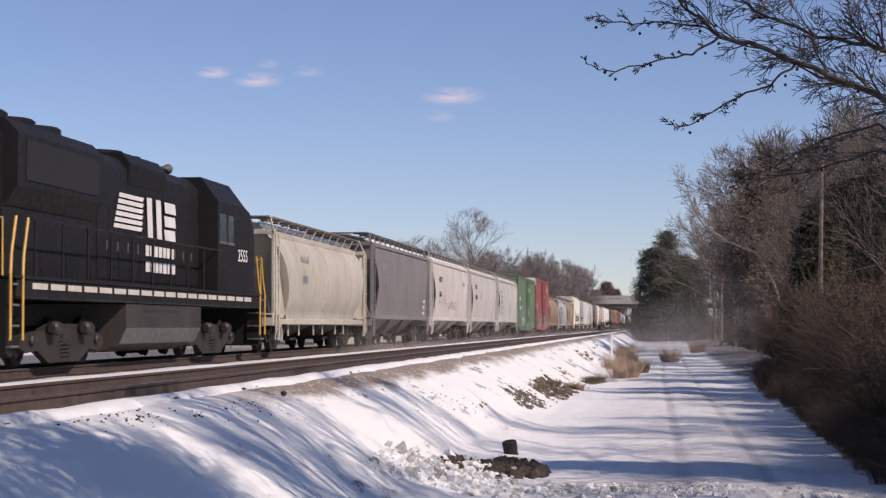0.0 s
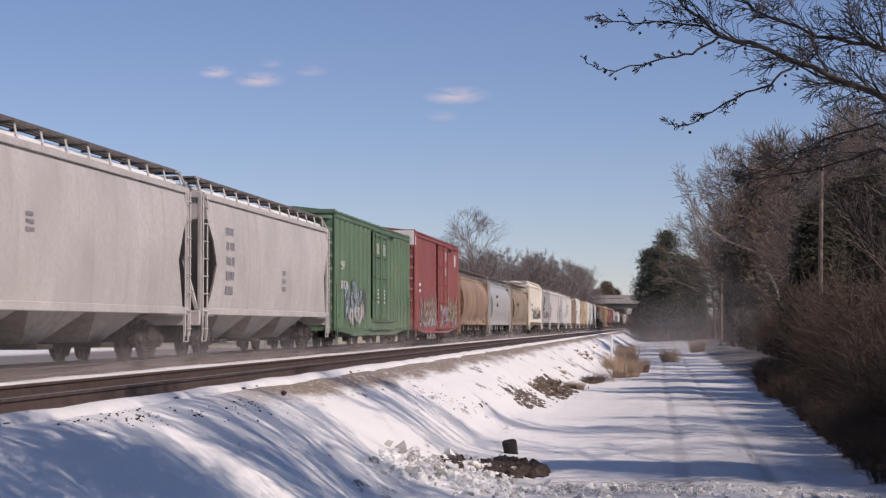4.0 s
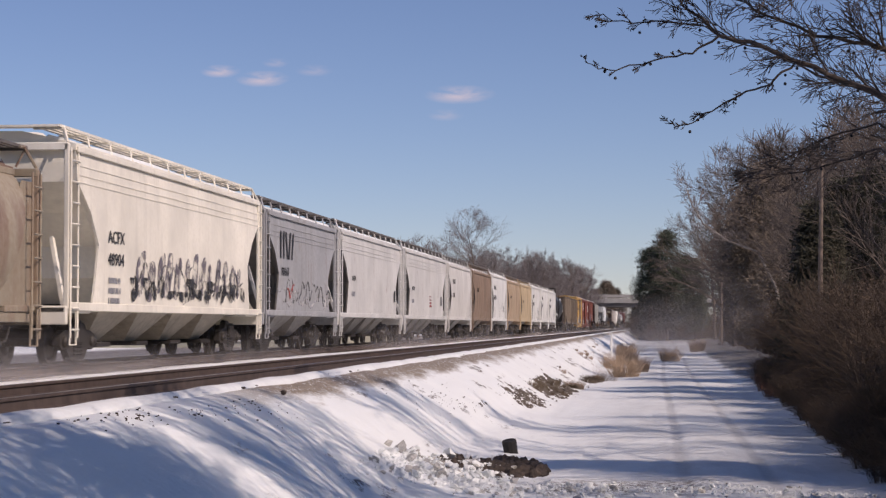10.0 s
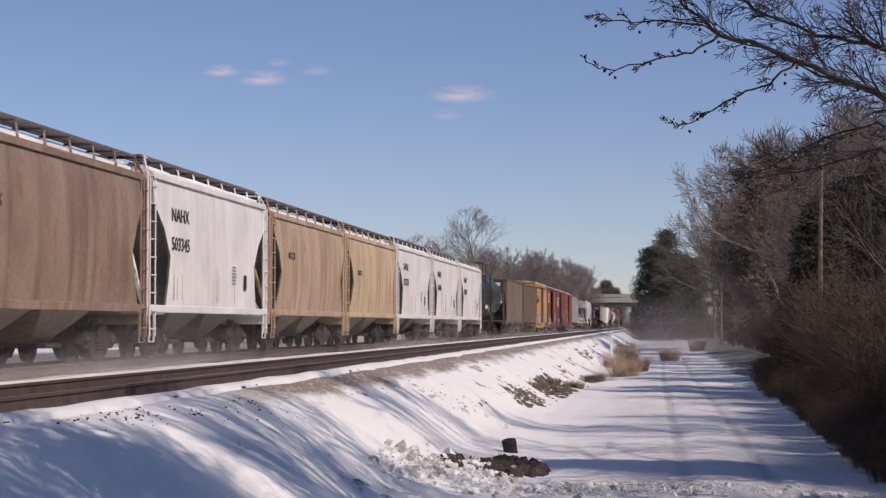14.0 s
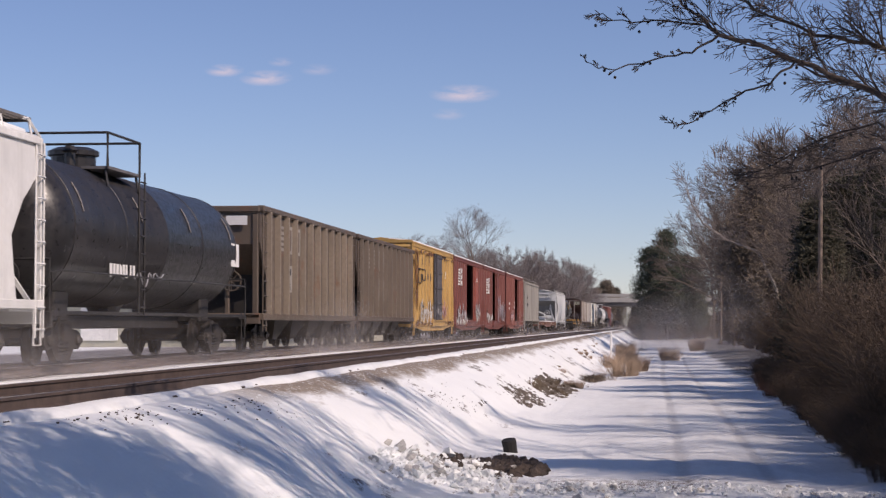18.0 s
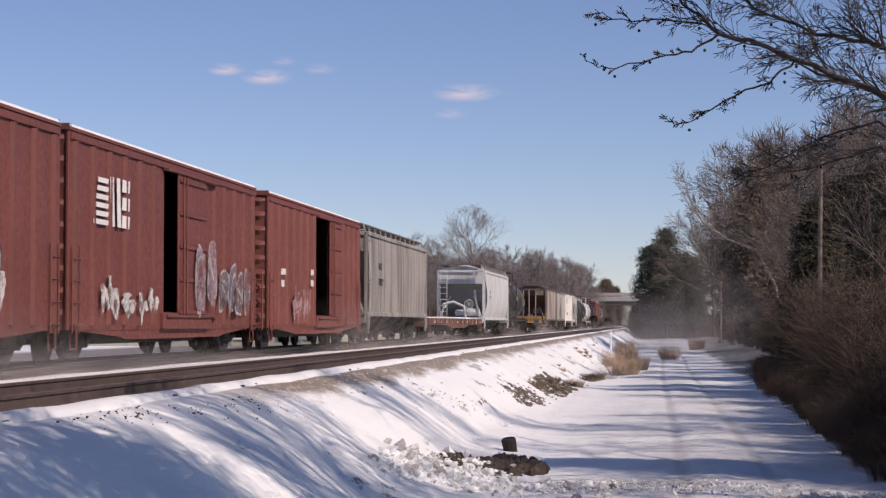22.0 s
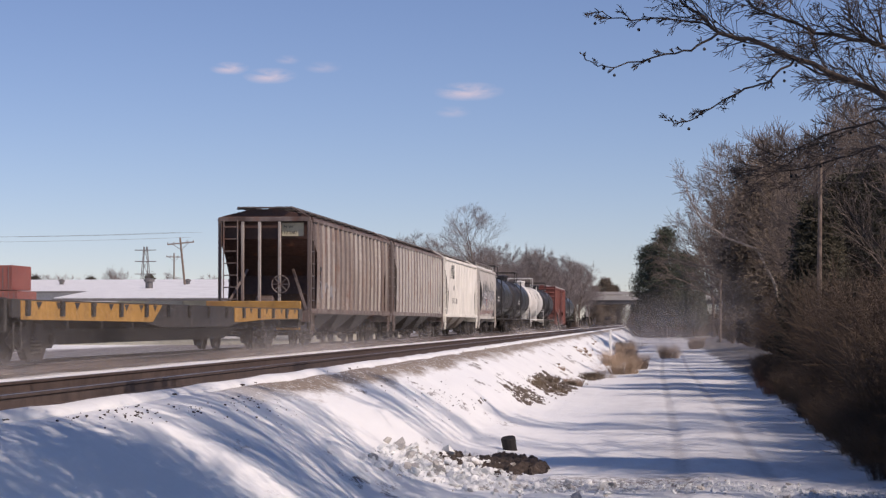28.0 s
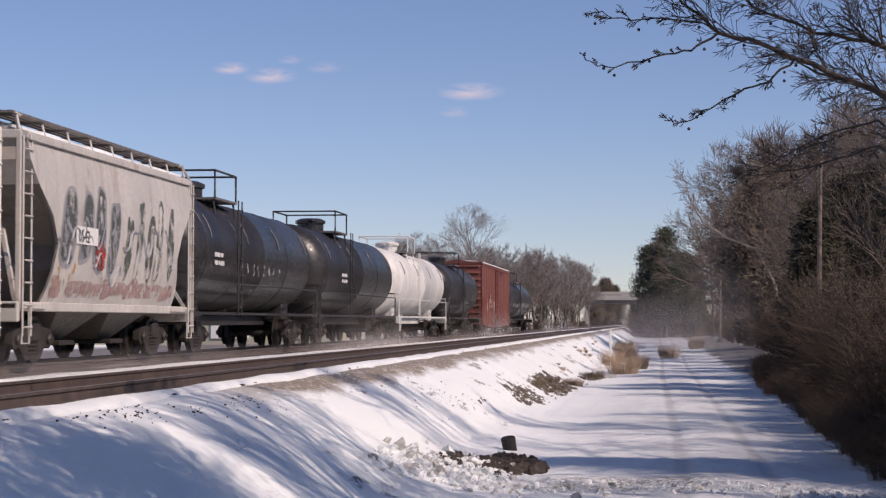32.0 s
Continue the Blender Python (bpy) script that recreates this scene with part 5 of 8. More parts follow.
def graffiti(car, section, y0, y1, z0, z1, fill, edge, n, seed, x=None, slant=0.15, width=0.78):
    """Sprayed bubble shapes: bulging fills over a rim, with short strokes on them, thin layers that follow the side."""
    rnd = random.Random(seed)
    step = (y1 - y0) / n

    def at(z, layer):
        return (x if x is not None else side_x(section, z, 0.010)) + 0.003 * layer

    def blob(c, zc, hw, hh, wave, grow, layer):
        m, k = Mesh(), 22
        rim = []
        for a in range(k):
            t = 6.2832 * a / k
            q = 1.0 + wave[0] * math.sin(2 * t + wave[1]) + wave[2] * math.sin(3 * t + wave[3]) + wave[4] * math.sin(5 * t + wave[5])
            u, w = math.cos(t), math.sin(t)
            u, w = math.copysign(abs(u) ** 0.7, u), math.copysign(abs(w) ** 0.7, w)
            z = zc + w * hh * q + w * grow
            rim.append((at(z, layer), c + u * hw * q + u * grow + slant * (z - z0), z))
        m.add([(at(zc, layer), c + slant * (zc - z0), zc)] + rim, [(0, 1 + a, 1 + (a + 1) % k) for a in range(k)])
        return m

    def stroke(pts, r, layer):
        m = Mesh()
        v, f = [], []
        for i, (yy, z) in enumerate(pts):
            ya, za = pts[max(0, i - 1)]
            yb, zb = pts[min(len(pts) - 1, i + 1)]
            l = math.hypot(yb - ya, zb - za) or 1.0
            ny, nz = -(zb - za) / l * r, (yb - ya) / l * r
            v += [(at(z, layer), yy - ny + slant * (z - z0), z - nz), (at(z, layer), yy + ny + slant * (z - z0), z + nz)]
            if i:
                f.append((2 * i - 2, 2 * i - 1, 2 * i + 1, 2 * i))
        m.add(v, f)
        return m
    thin = width < 0.45 or not fill
    for i in range(n):
        c = y0 + step * (i + 0.5) + rnd.uniform(-0.12, 0.12) * step
        lo, hi = z0 + rnd.uniform(0, 0.18) * (z1 - z0), z1 - rnd.uniform(0, 0.25) * (z1 - z0)
        hw, zc, hh = step * min(width, 1.2) * 0.55 * rnd.uniform(0.85, 1.2), (lo + hi) / 2, (hi - lo) / 2
        lines = []
        p, q = rnd.uniform(0, 6.28), rnd.choice((1.0, 1.5, 2.0))
        for k in range(13):
            t = k / 12
            lines.append((c + hw * 0.72 * math.cos(p + q * 4.2 * t), zc + hh * 0.8 * (2 * t - 1) * math.cos(0.6 * p) + 0.45 * hh * math.sin(p + 5.0 * t)))
        if thin:
            tone = fill or edge
            part("graffiti_stroke", stroke(lines, 0.045, 1), GRAFFITI[tone], car, "sprayed %s graffiti" % tone.replace("_", " "))
            continue
        wave = [rnd.uniform(0.05, 0.16), rnd.uniform(0, 6), rnd.uniform(0.03, 0.12), rnd.uniform(0, 6), rnd.uniform(0.0, 0.06), rnd.uniform(0, 6)]
        if edge:
            part("graffiti_rim", blob(c, zc, hw, hh, wave, 0.07, 0.4 * (i % 2)), GRAFFITI[edge], car, "sprayed %s graffiti" % edge.replace("_", " "))
        part("graffiti_shape", blob(c, zc, hw, hh, wave, 0.0, 1.0 + 0.3 * (i % 2)), GRAFFITI[fill], car, "sprayed %s graffiti" % fill.replace("_", " "))
        if edge:
            part("graffiti_stroke", stroke(lines, 0.035, 2.0), GRAFFITI[edge], car)


def drips(car, y0, y1, z0, z1, colour, n, seed, x):
    """Runny spray: uneven vertical runs under a ragged band."""
    rnd = random.Random(seed)
    for i in range(n):
        y = y0 + (y1 - y0) * (i + rnd.random()) / n
        top = z0 + (z1 - z0) * rnd.uniform(0.45, 1.0)
        foot = z0 + (z1 - z0) * rnd.uniform(0.0, 0.3)
        w = (y1 - y0) / n * rnd.uniform(0.8, 1.7)
        k, left, right = 7, [], []
        for j in range(k + 1):
            f = j / k
            z = foot + (top - foot) * f
            q = w * (0.10 + 0.90 * math.sin(math.pi * min(1.0, f * 0.75 + 0.03)) ** 1.2) * rnd.uniform(0.55, 1.2)
            m = y + 0.18 * w * math.sin(3 * f + i)
            left.append((m - q * 0.5, z))
            right.append((m + q * 0.5, z))
        part("graffiti_run", Mesh().slab(left + right[::-1], x + 0.0008 * (i % 5), x + 0.0008 * (i % 5) + 0.003), GRAFFITI[colour], car, "runny %s spray paint" % colour.replace("_", " "))


def scrawl(car, section, y0, y1, z0, z1, colour, n, seed, x=None, r=0.03):
    """A thin looping spray line."""
    rnd = random.Random(seed)
    for i in range(n):
        c = y0 + (y1 - y0) * (i + 0.5) / n
        hw = (y1 - y0) / n * 0.55
        pts = []
        for j in range(7):
            z = rnd.uniform(z0, z1)
            xx = (x if x is not None else side_x(section, z, 0.005))
            pts.append((xx, c + hw * (j / 3 - 1) + rnd.uniform(-0.1, 0.1), z))
        for _ in range(2):                  # round the corners off
            pts = [tuple(p[k] * f + q[k] * (1 - f) for k in range(3)) for p, q in zip(pts, pts[1:]) for f in (0.75, 0.25)]
        part("graffiti", Mesh().tube(pts, r, 4), GRAFFITI[colour], car, "thin %s spray scrawl" % colour.replace("_", " "))


# ---- the train, from its engines to its tail ----
locomotive(9.2, True)
locomotive(31.9, False)

cream = paint("cream_grey_paint", (0.50, 0.47, 0.39), rust=0.15, grime=0.3)
c = hopper("cement_hopper_car", "cream-grey short covered hopper with bulging sides, stained", 54.9, 17.4, cream, "oval", 2, 3.90, inset=0.55, deep=0.85, cut=2.2)
marks(c, "oval", 3.8, 2.75, "NAHX", "", GRAFFITI["grey"], 0.34)
bars(c, "oval", 3.8, 2.35, 1, 1.0, GRAFFITI["grey"], size=0.25)

grey = paint("dark_grey_paint", (0.215, 0.205, 0.205), grime=0.4)
c = hopper("covered_hopper_car", "dark grey three-bay covered hopper with snow on the roof", 74.0, 18.1, grey, "round", 3, 4.34)
bars(c, "round", 15.6, 2.0, 3, 0.6, M_WHITE, 0.16)
bars(c, "round", 2.4, 3.3, 2, 1.3, GRAFFITI["grey"], 0.3)

offw = paint("off_white_paint", (0.60, 0.57, 0.53), streak=0.3, grime=0.3, rust=0.06)
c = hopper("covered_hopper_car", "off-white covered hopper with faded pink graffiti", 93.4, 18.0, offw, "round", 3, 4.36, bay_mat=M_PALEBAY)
marks(c, "round", 2.7, 3.0, "AGPX", "1600", M_INK, 0.40, step=0.75)
graffiti(c, "round", 2.4, 6.0, 1.45, 2.55, None, "pink", 7, 3, width=0.5)
scrawl(c, "round", 6.8, 11.0, 1.5, 2.2, "faded_pink", 4, 6, r=0.02)
bars(c, "round", 14.2, 3.2, 2, 1.4, GRAFFITI["grey"], 0.07)

lg = paint("light_grey_paint", (0.53, 0.515, 0.49), streak=0.32, grime=0.3)
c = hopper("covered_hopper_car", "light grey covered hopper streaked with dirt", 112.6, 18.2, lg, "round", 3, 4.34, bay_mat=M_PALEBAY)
marks(c, "round", 2.6, 3.0, "TILX", "54821", M_INK, 0.40, step=0.62)
bars(c, "round", 6.0, 2.8, 3, 0.5, GRAFFITI["grey"], 0.08)
c = hopper("covered_hopper_car", "light grey covered hopper with a round mark", 131.9, 18.2, lg, "round", 3, 4.34, bay_mat=M_PALEBAY)
bars(c, "round", 2.4, 3.3, 5, 1.0, GRAFFITI["grey"], 0.22)
bars(c, "round", 9.8, 2.4, 3, 0.6, GRAFFITI["grey"], 0.14)

green = paint("box_car_green", (0.108, 0.190, 0.118), dirt=(0.10, 0.11, 0.07), grime=0.3, rust=0.10)
c = boxcar("box_car", "tall green ribbed box car with double doors and pale blue graffiti", 151.2, 19.6, green, 4.68, 0.62, 1.53, (0.42, 0.60), ribs=19, snow=False, double=True)
drips(c, 2.0, 5.8, 0.75, 1.9, "chalk", 9, 15, 1.625)
graffiti(c, None, 1.4, 5.6, 0.85, 2.55, "pale_blue", "violet_grey", 3, 12, x=1.60, slant=0.1)
graffiti(c, None, 5.2, 6.6, 0.8, 2.4, "violet_grey", None, 1, 5, x=1.60)
marks(c, None, 0.8, 2.75, "LW", "50 174", M_WHITE, 0.42, x=1.60, step=0.68)
for yy in (8.6, 10.3):
    bars(c, None, yy, 3.95, 5, 0.6, M_WHITE, 0.05, x=1.72, seed=3)
    bars(c, None, yy + 0.2, 2.2, 4, 0.25, M_WHITE, 0.09, x=1.72)

red = paint("box_car_red", (0.295, 0.085, 0.080), dirt=(0.26, 0.15, 0.14), grime=0.3, streak=0.35)
c = boxcar("box_car", "tall red box car with white end panel and graffiti", 172.9, 18.7, red, 5.05, 0.62, 1.53, (0.45, 0.66), ribs=2, snow=False, double=True, end_mat=red)
part("end_panel", Mesh().box(-1.5, 1.5, -0.13, -0.10, 4.45, 5.10, 0.01), M_WHITE, c, "white upper end panel")
part("side_corner_flash", Mesh().box(1.535, 1.545, 0.02, 0.55, 4.45, 5.05), M_WHITE, c)
part("round_emblem", Mesh().turned([(0.34, 0), (0.34, 0.008), (0.05, 0.009)], (1.54, 17.0, 4.25), 20), M_WHITE, c, "round white emblem")
graffiti(c, None, 1.3, 18.4, 0.70, 1.75, "faded_pink", None, 12, 25, x=1.552, width=1.5, slant=0.0)
graffiti(c, None, 1.6, 8.2, 0.75, 2.3, "cream", "mauve", 6, 21, x=1.57, slant=0.05)
graffiti(c, None, 8.6, 12.2, 0.75, 1.9, "silver", "mauve", 5, 31, x=1.72, slant=0.05)
graffiti(c, None, 12.6, 17.9, 0.75, 2.35, "lime", "mauve", 5, 22, x=1.57, slant=0.05)
drips(c, 1.0, 18.4, 0.62, 1.15, "silver", 24, 23, 1.575)
bars(c, None, 10.6, 4.5, 5, 0.55, M_WHITE, 0.06, x=1.73)
bars(c, None, 10.6, 3.7, 4, 0.55, M_WHITE, 0.06, x=1.73)
bars(c, None, 1.3, 2.75, 2, 0.7, M_WHITE, 0.16, x=1.56)

brown = paint("rusty_brown_paint", (0.37, 0.275, 0.19), dirt=(0.165, 0.058, 0.036), rust=0.25, grime=0.3, streak=0.95, broad=0.55)
c = hopper("cement_hopper_car", "rust-stained brown short covered hopper with bulging sides", 192.4, 18.0, brown, "oval", 2, 3.90, inset=0.55, deep=0.85, cut=2.2)
silver = paint("silver_grey_paint", (0.47, 0.47, 0.465), wob=0.05, grime=0.0, rough=0.34, streak=0.12)
c = hopper("cement_hopper_car", "smooth silver-grey short covered hopper with bulging sides", 211.6, 17.6, silver, "oval", 2, 3.90, inset=0.55, deep=0.85, cut=2.2)
marks(c, "oval", 4.2, 2.62, "NAHX", "", M_INK, 0.32)
word("350454", 0.34, M_INK, c, 1.66, 4.1, 2.05, 1.2, "car_number")
brown2 = paint("tan_rust_paint", (0.345, 0.29, 0.215), dirt=(0.17, 0.075, 0.05), rust=0.15, grime=0.3, streak=0.85, broad=0.5)
c = hopper("cement_hopper_car", "tan and rust-streaked short covered hopper with bulging sides", 230.6, 18.1, brown2, "oval", 2, 3.90, inset=0.55, deep=0.85, cut=2.2)
bars(c, "oval", 4.0, 2.5, 1, 2.0, size=0.26)

ivory = paint("ivory_paint", (0.86, 0.81, 0.70), grime=0.15, streak=0.2)
c = hopper("covered_hopper_car", "ivory covered hopper with dark scrawled graffiti", 250.3, 17.7, ivory, "flat", 4, 4.50, high=1.06, snow=True, end_mat=ivory, bay_mat=paint("dull_ivory_bay", (0.45, 0.40, 0.32), dirt=(0.14, 0.11, 0.085), grime=0.6, streak=0.6), board_mat=ivory)
marks(c, "flat", 2.5, 2.45, "ACFX", "48904", M_INK, 0.36, step=0.45)
graffiti(c, "flat", 4.4, 14.8, 1.32, 2.45, "violet_grey", None, 13, 41, width=0.62, slant=0.35)
drips(c, 4.4, 15.2, 1.26, 1.9, "black_drip", 16, 43, 1.545)
scrawl(c, "flat", 4.6, 15.2, 1.35, 2.3, "black_drip", 6, 42, r=0.02)
bars(c, "flat", 2.6, 1.75, 3, 0.9, GRAFFITI["grey"], 0.12)

nw = paint("blue_grey_paint", (0.385, 0.39, 0.40), grime=0.35, rust=0.08)
c = hopper("covered_hopper_car", "grey two-bay covered hopper with dark letters and graffiti", 268.5, 12.2, nw, "flat", 2, 4.36, bay_mat=M_PALEBAY)
for k, lean in enumerate((0.0, 0.0, -0.12, 0.12, 0.12)):
    part("emblem_block", Mesh().slab([(2.0 + k * 0.46 - lean, 2.75), (2.18 + k * 0.46 - lean, 2.75), (2.18 + k * 0.46 + lean, 3.55), (2.0 + k * 0.46 + lean, 3.55)], 1.556, 1.562), M_INK, c, "tall black emblem block")
marks(c, "flat", 2.2, 2.25, "80667", "", M_INK, 0.36)
scrawl(c, "flat", 2.6, 10.8, 1.3, 2.2, "black_drip", 7, 51, r=0.02)
scrawl(c, "flat", 1.8, 11.0, 1.25, 1.9, "silver", 6, 52, r=0.02)
scrawl(c, "flat", 3.2, 4.3, 1.5, 2.1, "red", 1, 58, r=0.03)

white = paint("dull_white_paint", (0.645, 0.635, 0.61), streak=0.22, grime=0.15, rust=0.03)
c = hopper("covered_hopper_car", "dull white four-bay covered hopper", 281.2, 16.2, white, "flat", 4, 4.40, high=1.02, bay_mat=M_PALEBAY)
marks(c, "flat", 2.6, 2.4, "ACFX", "", M_INK, 0.26)
bars(c, "flat", 2.6, 2.0, 1, 0.9, GRAFFITI["grey"], 0.18)
part("warning_label", Mesh().box(1.556, 1.562, 13.6, 14.0, 1.75, 2.2), M_INK, c)
c = hopper("covered_hopper_car", "white four-bay covered hopper with red stencils", 298.2, 16.9, white, "flat", 4, 4.40, high=1.02, bay_mat=M_PALEBAY)
marks(c, "flat", 2.6, 2.35, "ACFX", "", M_INK, 0.26)
bars(c, "flat", 2.6, 1.95, 1, 0.9, GRAFFITI["grey"], 0.18)
bars(c, "flat", 9.2, 2.2, 4, 0.9, GRAFFITI["red"], 0.09)
part("warning_label", Mesh().box(1.556, 1.562, 13.9, 14.3, 1.75, 2.2), M_INK, c)

wh2 = paint("warm_white_paint", (0.665, 0.645, 0.61), streak=0.3, grime=0.22, rust=0.05)
c = hopper("covered_hopper_car", "warm white two-bay covered hopper with stained sides", 315.7, 12.7, wh2, "round", 2, 4.36, bay_mat=M_PALEBAY)
marks(c, "round", 1.9, 3.0, "RGCX", "1382", M_INK, 0.36, step=0.72)
brn = paint("dusty_brown_paint", (0.31, 0.22, 0.155), dirt=(0.15, 0.095, 0.065), grime=0.45, streak=0.85, rust=0.28, wob=0.2, broad=0.7)
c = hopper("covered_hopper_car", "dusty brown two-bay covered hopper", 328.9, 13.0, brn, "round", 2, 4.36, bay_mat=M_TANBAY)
marks(c, "round", 2.4, 2.8, "RGCX", "", M_INK, 0.30)

dirt_run = plain("thin_dirt_run", (0.40, 0.38, 0.36), 0.7)
cool = paint("cool_white_paint", (0.75, 0.745, 0.72), grime=0.15, streak=0.3)


def nahx(at, num, L=13.2):
    o = hopper("covered_hopper_car", "clean white two-bay covered hopper with black numbers", at, L, cool, "flat", 2, 4.42, high=1.03, inset=0.4, cut=1.5, seams=False)
    marks(o, "flat", 1.9, 3.15, "NAHX", num, M_INK, 0.44, step=0.66)
    rnd = random.Random(int(at))
    for i in range(7):
        y = rnd.uniform(1.8, L - 2.2)
        z1 = 1.6 + rnd.random() * 0.6
        part("dirt_run", Mesh().slab([(y, 1.35), (y + 0.03, 1.35), (y + 0.05, z1), (y + 0.04, z1)], 1.555, 1.560), dirt_run, o)
    part("warning_label", Mesh().box(1.556, 1.562, L - 3.2, L - 2.9, 1.7, 2.1), M_INK, o)
    bars(o, "flat", L - 4.6, 2.3, 6, 0.5, GRAFFITI["grey"], 0.05)
    return o


nahx(342.0, "503345", 12.8)
tan = paint("tan_paint", (0.50, 0.38, 0.26), dirt=(0.24, 0.14, 0.08), grime=0.35, streak=0.75, rust=0.2, wob=0.16, broad=0.7)
c = hopper("covered_hopper_car", "tan two-bay covered hopper streaked with rust", 355.3, 13.2, tan, "round", 2, 4.36, bay_mat=M_TANBAY)
marks(c, "round", 2.3, 2.75, "RGCX", "", M_INK, 0.30)
buff = paint("buff_yellow_paint", (0.60, 0.47, 0.30), dirt=(0.28, 0.18, 0.10), grime=0.3, streak=0.65, wob=0.16, broad=0.7)
c = hopper("covered_hopper_car", "buff yellow two-bay covered hopper", 368.7, 13.0, buff, "round", 2, 4.36, bay_mat=M_TANBAY)
marks(c, "round", 2.3, 2.6, "RGCX", "", M_INK, 0.26)
nahx(382.0, "503378", 12.6)
nahx(394.9, "503406", 12.8)
nahx(408.0, "503280", 12.9)

tblack = paint("tank_black", (0.022, 0.021, 0.022), dirt=(0.085, 0.072, 0.064), grime=0.5, rough=0.36, streak=0.3, shine=0.45)
c = tank("tank_car", "black tank car with a railed manway platform", 421.4, 16.9, tblack, 1.50, 2.66, 0.36)
bars(c, None, 4.2, 2.05, 1, 2.2, M_WHITE, 0.28, x=1.36)
scrawl(c, None, 4.5, 9.0, 1.6, 2.2, "grey", 4, 61, x=1.30, r=0.02)
part("placard_panel", Mesh().box(1.47, 1.485, 15.0, 15.9, 2.3, 2.9), M_WHITE, c, "white placard with unreadable lines")

coal = paint("coal_hopper_brown", (0.118, 0.090, 0.068), dirt=(0.10, 0.08, 0.065), grime=0.5, streak=0.6, rust=0.25)
coal2 = paint("coal_hopper_dark_brown", (0.105, 0.077, 0.058), dirt=(0.09, 0.07, 0.055), grime=0.5, streak=0.6, rust=0.3)
coal_post = paint("coal_hopper_post", (0.25, 0.20, 0.15), dirt=(0.10, 0.08, 0.065), grime=0.5, streak=0.6, rust=0.2)
coal_mid = paint("coal_hopper_dull_post", (0.175, 0.137, 0.105), dirt=(0.10, 0.08, 0.065), grime=0.5, streak=0.6, rust=0.2)
for at, L, mt in ((439.9, 16.4, coal), (457.0, 16.2, coal2)):
    c = coal_hopper("coal_hopper_car", "weathered brown ribbed coal hopper with a pale emblem", at, L, mt, coal_post if mt is coal else coal_mid)
    gap = (L - 1.9) / 11
    bay = [0.95 + gap * k + 0.14 for k in range(6)]
    wd = gap - 0.28
    for k in range(5):
        for b in (bay[1],) if mt is coal else (bay[1], bay[2]):
            part("emblem_stripe", Mesh().box(1.503, 1.509, b, b + wd, 2.95 + k * 0.16, 3.04 + k * 0.16), GRAFFITI["worn_panel"], c)
    cols = (bay[2], bay[3]) if mt is coal else (bay[3], bay[4])
    for b in cols:
        part("emblem_panel", Mesh().box(1.503, 1.507, b, b + wd, 2.9, 3.72), GRAFFITI["worn_panel"], c, "pale emblem panel")
    for b in cols:
        for k in (0.18, 0.62):
            part("emblem_bar", Mesh().slab([(b + k, 3.0), (b + k + 0.24, 3.0), (b + k + 0.28, 3.62), (b + k + 0.04, 3.62)], 1.508, 1.512), mt, c)
    for i, b in enumerate(cols[:1] if mt is coal else cols):
        part("number_panel", Mesh().box(1.503, 1.507, b, b + wd, 1.75, 2.55), GRAFFITI["worn_panel"], c, "pale number panel")
        bars(c, None, b + 0.12, 2.46, 1, 0.8, M_INK, 0.22, x=1.509)
        word("91416" if mt is coal else "090", 0.26, M_INK, c, 1.509, b + 0.06, 1.83, 1.1, "car_number")
    bars(c, None, 2.2, 1.35, 1, 0.7, M_YELLOW, 0.2, x=1.503)

yell = paint("box_car_yellow", (0.49, 0.30, 0.095), dirt=(0.16, 0.09, 0.05), grime=0.4, streak=0.5, rust=0.25)
dgrey = paint("door_dark_grey", (0.085, 0.080, 0.085), grime=0.4)
c = boxcar("box_car", "worn yellow box car with a dark door and white graffiti", 473.3, 16.9, yell, 4.50, 0.68, 1.52, (0.44, 0.63), door_mat=dgrey, ribs=15, open_to=0.10)
for i in range(4):
    part("emblem_bar", Mesh().slab([(1.7 + i * 1.35, 3.55), (1.82 + i * 1.35, 3.55), (1.86 + i * 1.35, 3.95 + 0.12 * (i > 1)), (1.74 + i * 1.35, 3.95 + 0.12 * (i > 1))], 1.585, 1.59), M_INK, c)
for i in range(2):
    part("emblem_bar", Mesh().turned([(0.20, 0), (0.20, 0.005), (0.10, 0.006)], (1.585, 5.3 + i * 1.1, 3.05), 12), M_INK, c)
ring = Mesh()
ring.tube([(1.585, 1.8, 2.7), (1.585, 1.8, 3.35), (1.585, 4.2, 3.35), (1.585, 4.2, 2.85), (1.585, 3.2, 2.85), (1.585, 3.2, 3.1), (1.585, 2.6, 3.1), (1.585, 2.6, 2.7), (1.585, 1.8, 2.7)], 0.032, 4)
part("track_emblem", ring, M_INK, c, "black bent-line emblem")
marks(c, None, 2.6, 2.05, "", "39666", M_INK, 0.40, x=1.585, step=0.5)
part("emblem_bar", Mesh().slab([(12.6, 3.1), (12.75, 3.1), (13.05, 3.5), (12.9, 3.5)], 1.585, 1.59), M_WHITE, c)
drips(c, 2.3, 7.3, 0.72, 2.0, "chalk", 17, 71, 1.60)
drips(c, 8.4, 10.8, 1.1, 1.7, "silver", 6, 72, 1.71)
drips(c, 11.4, 13.6, 0.75, 2.1, "pink", 6, 73, 1.60)
drips(c, 0.3, 16.6, 0.70, 1.0, "rust", 22, 74, 1.595)
drips(c, 0.3, 16.6, 4.0, 4.28, "rust", 20, 75, 1.595)
drips(c, 0.2, 1.6, 0.8, 4.2, "rust", 5, 76, 1.593)

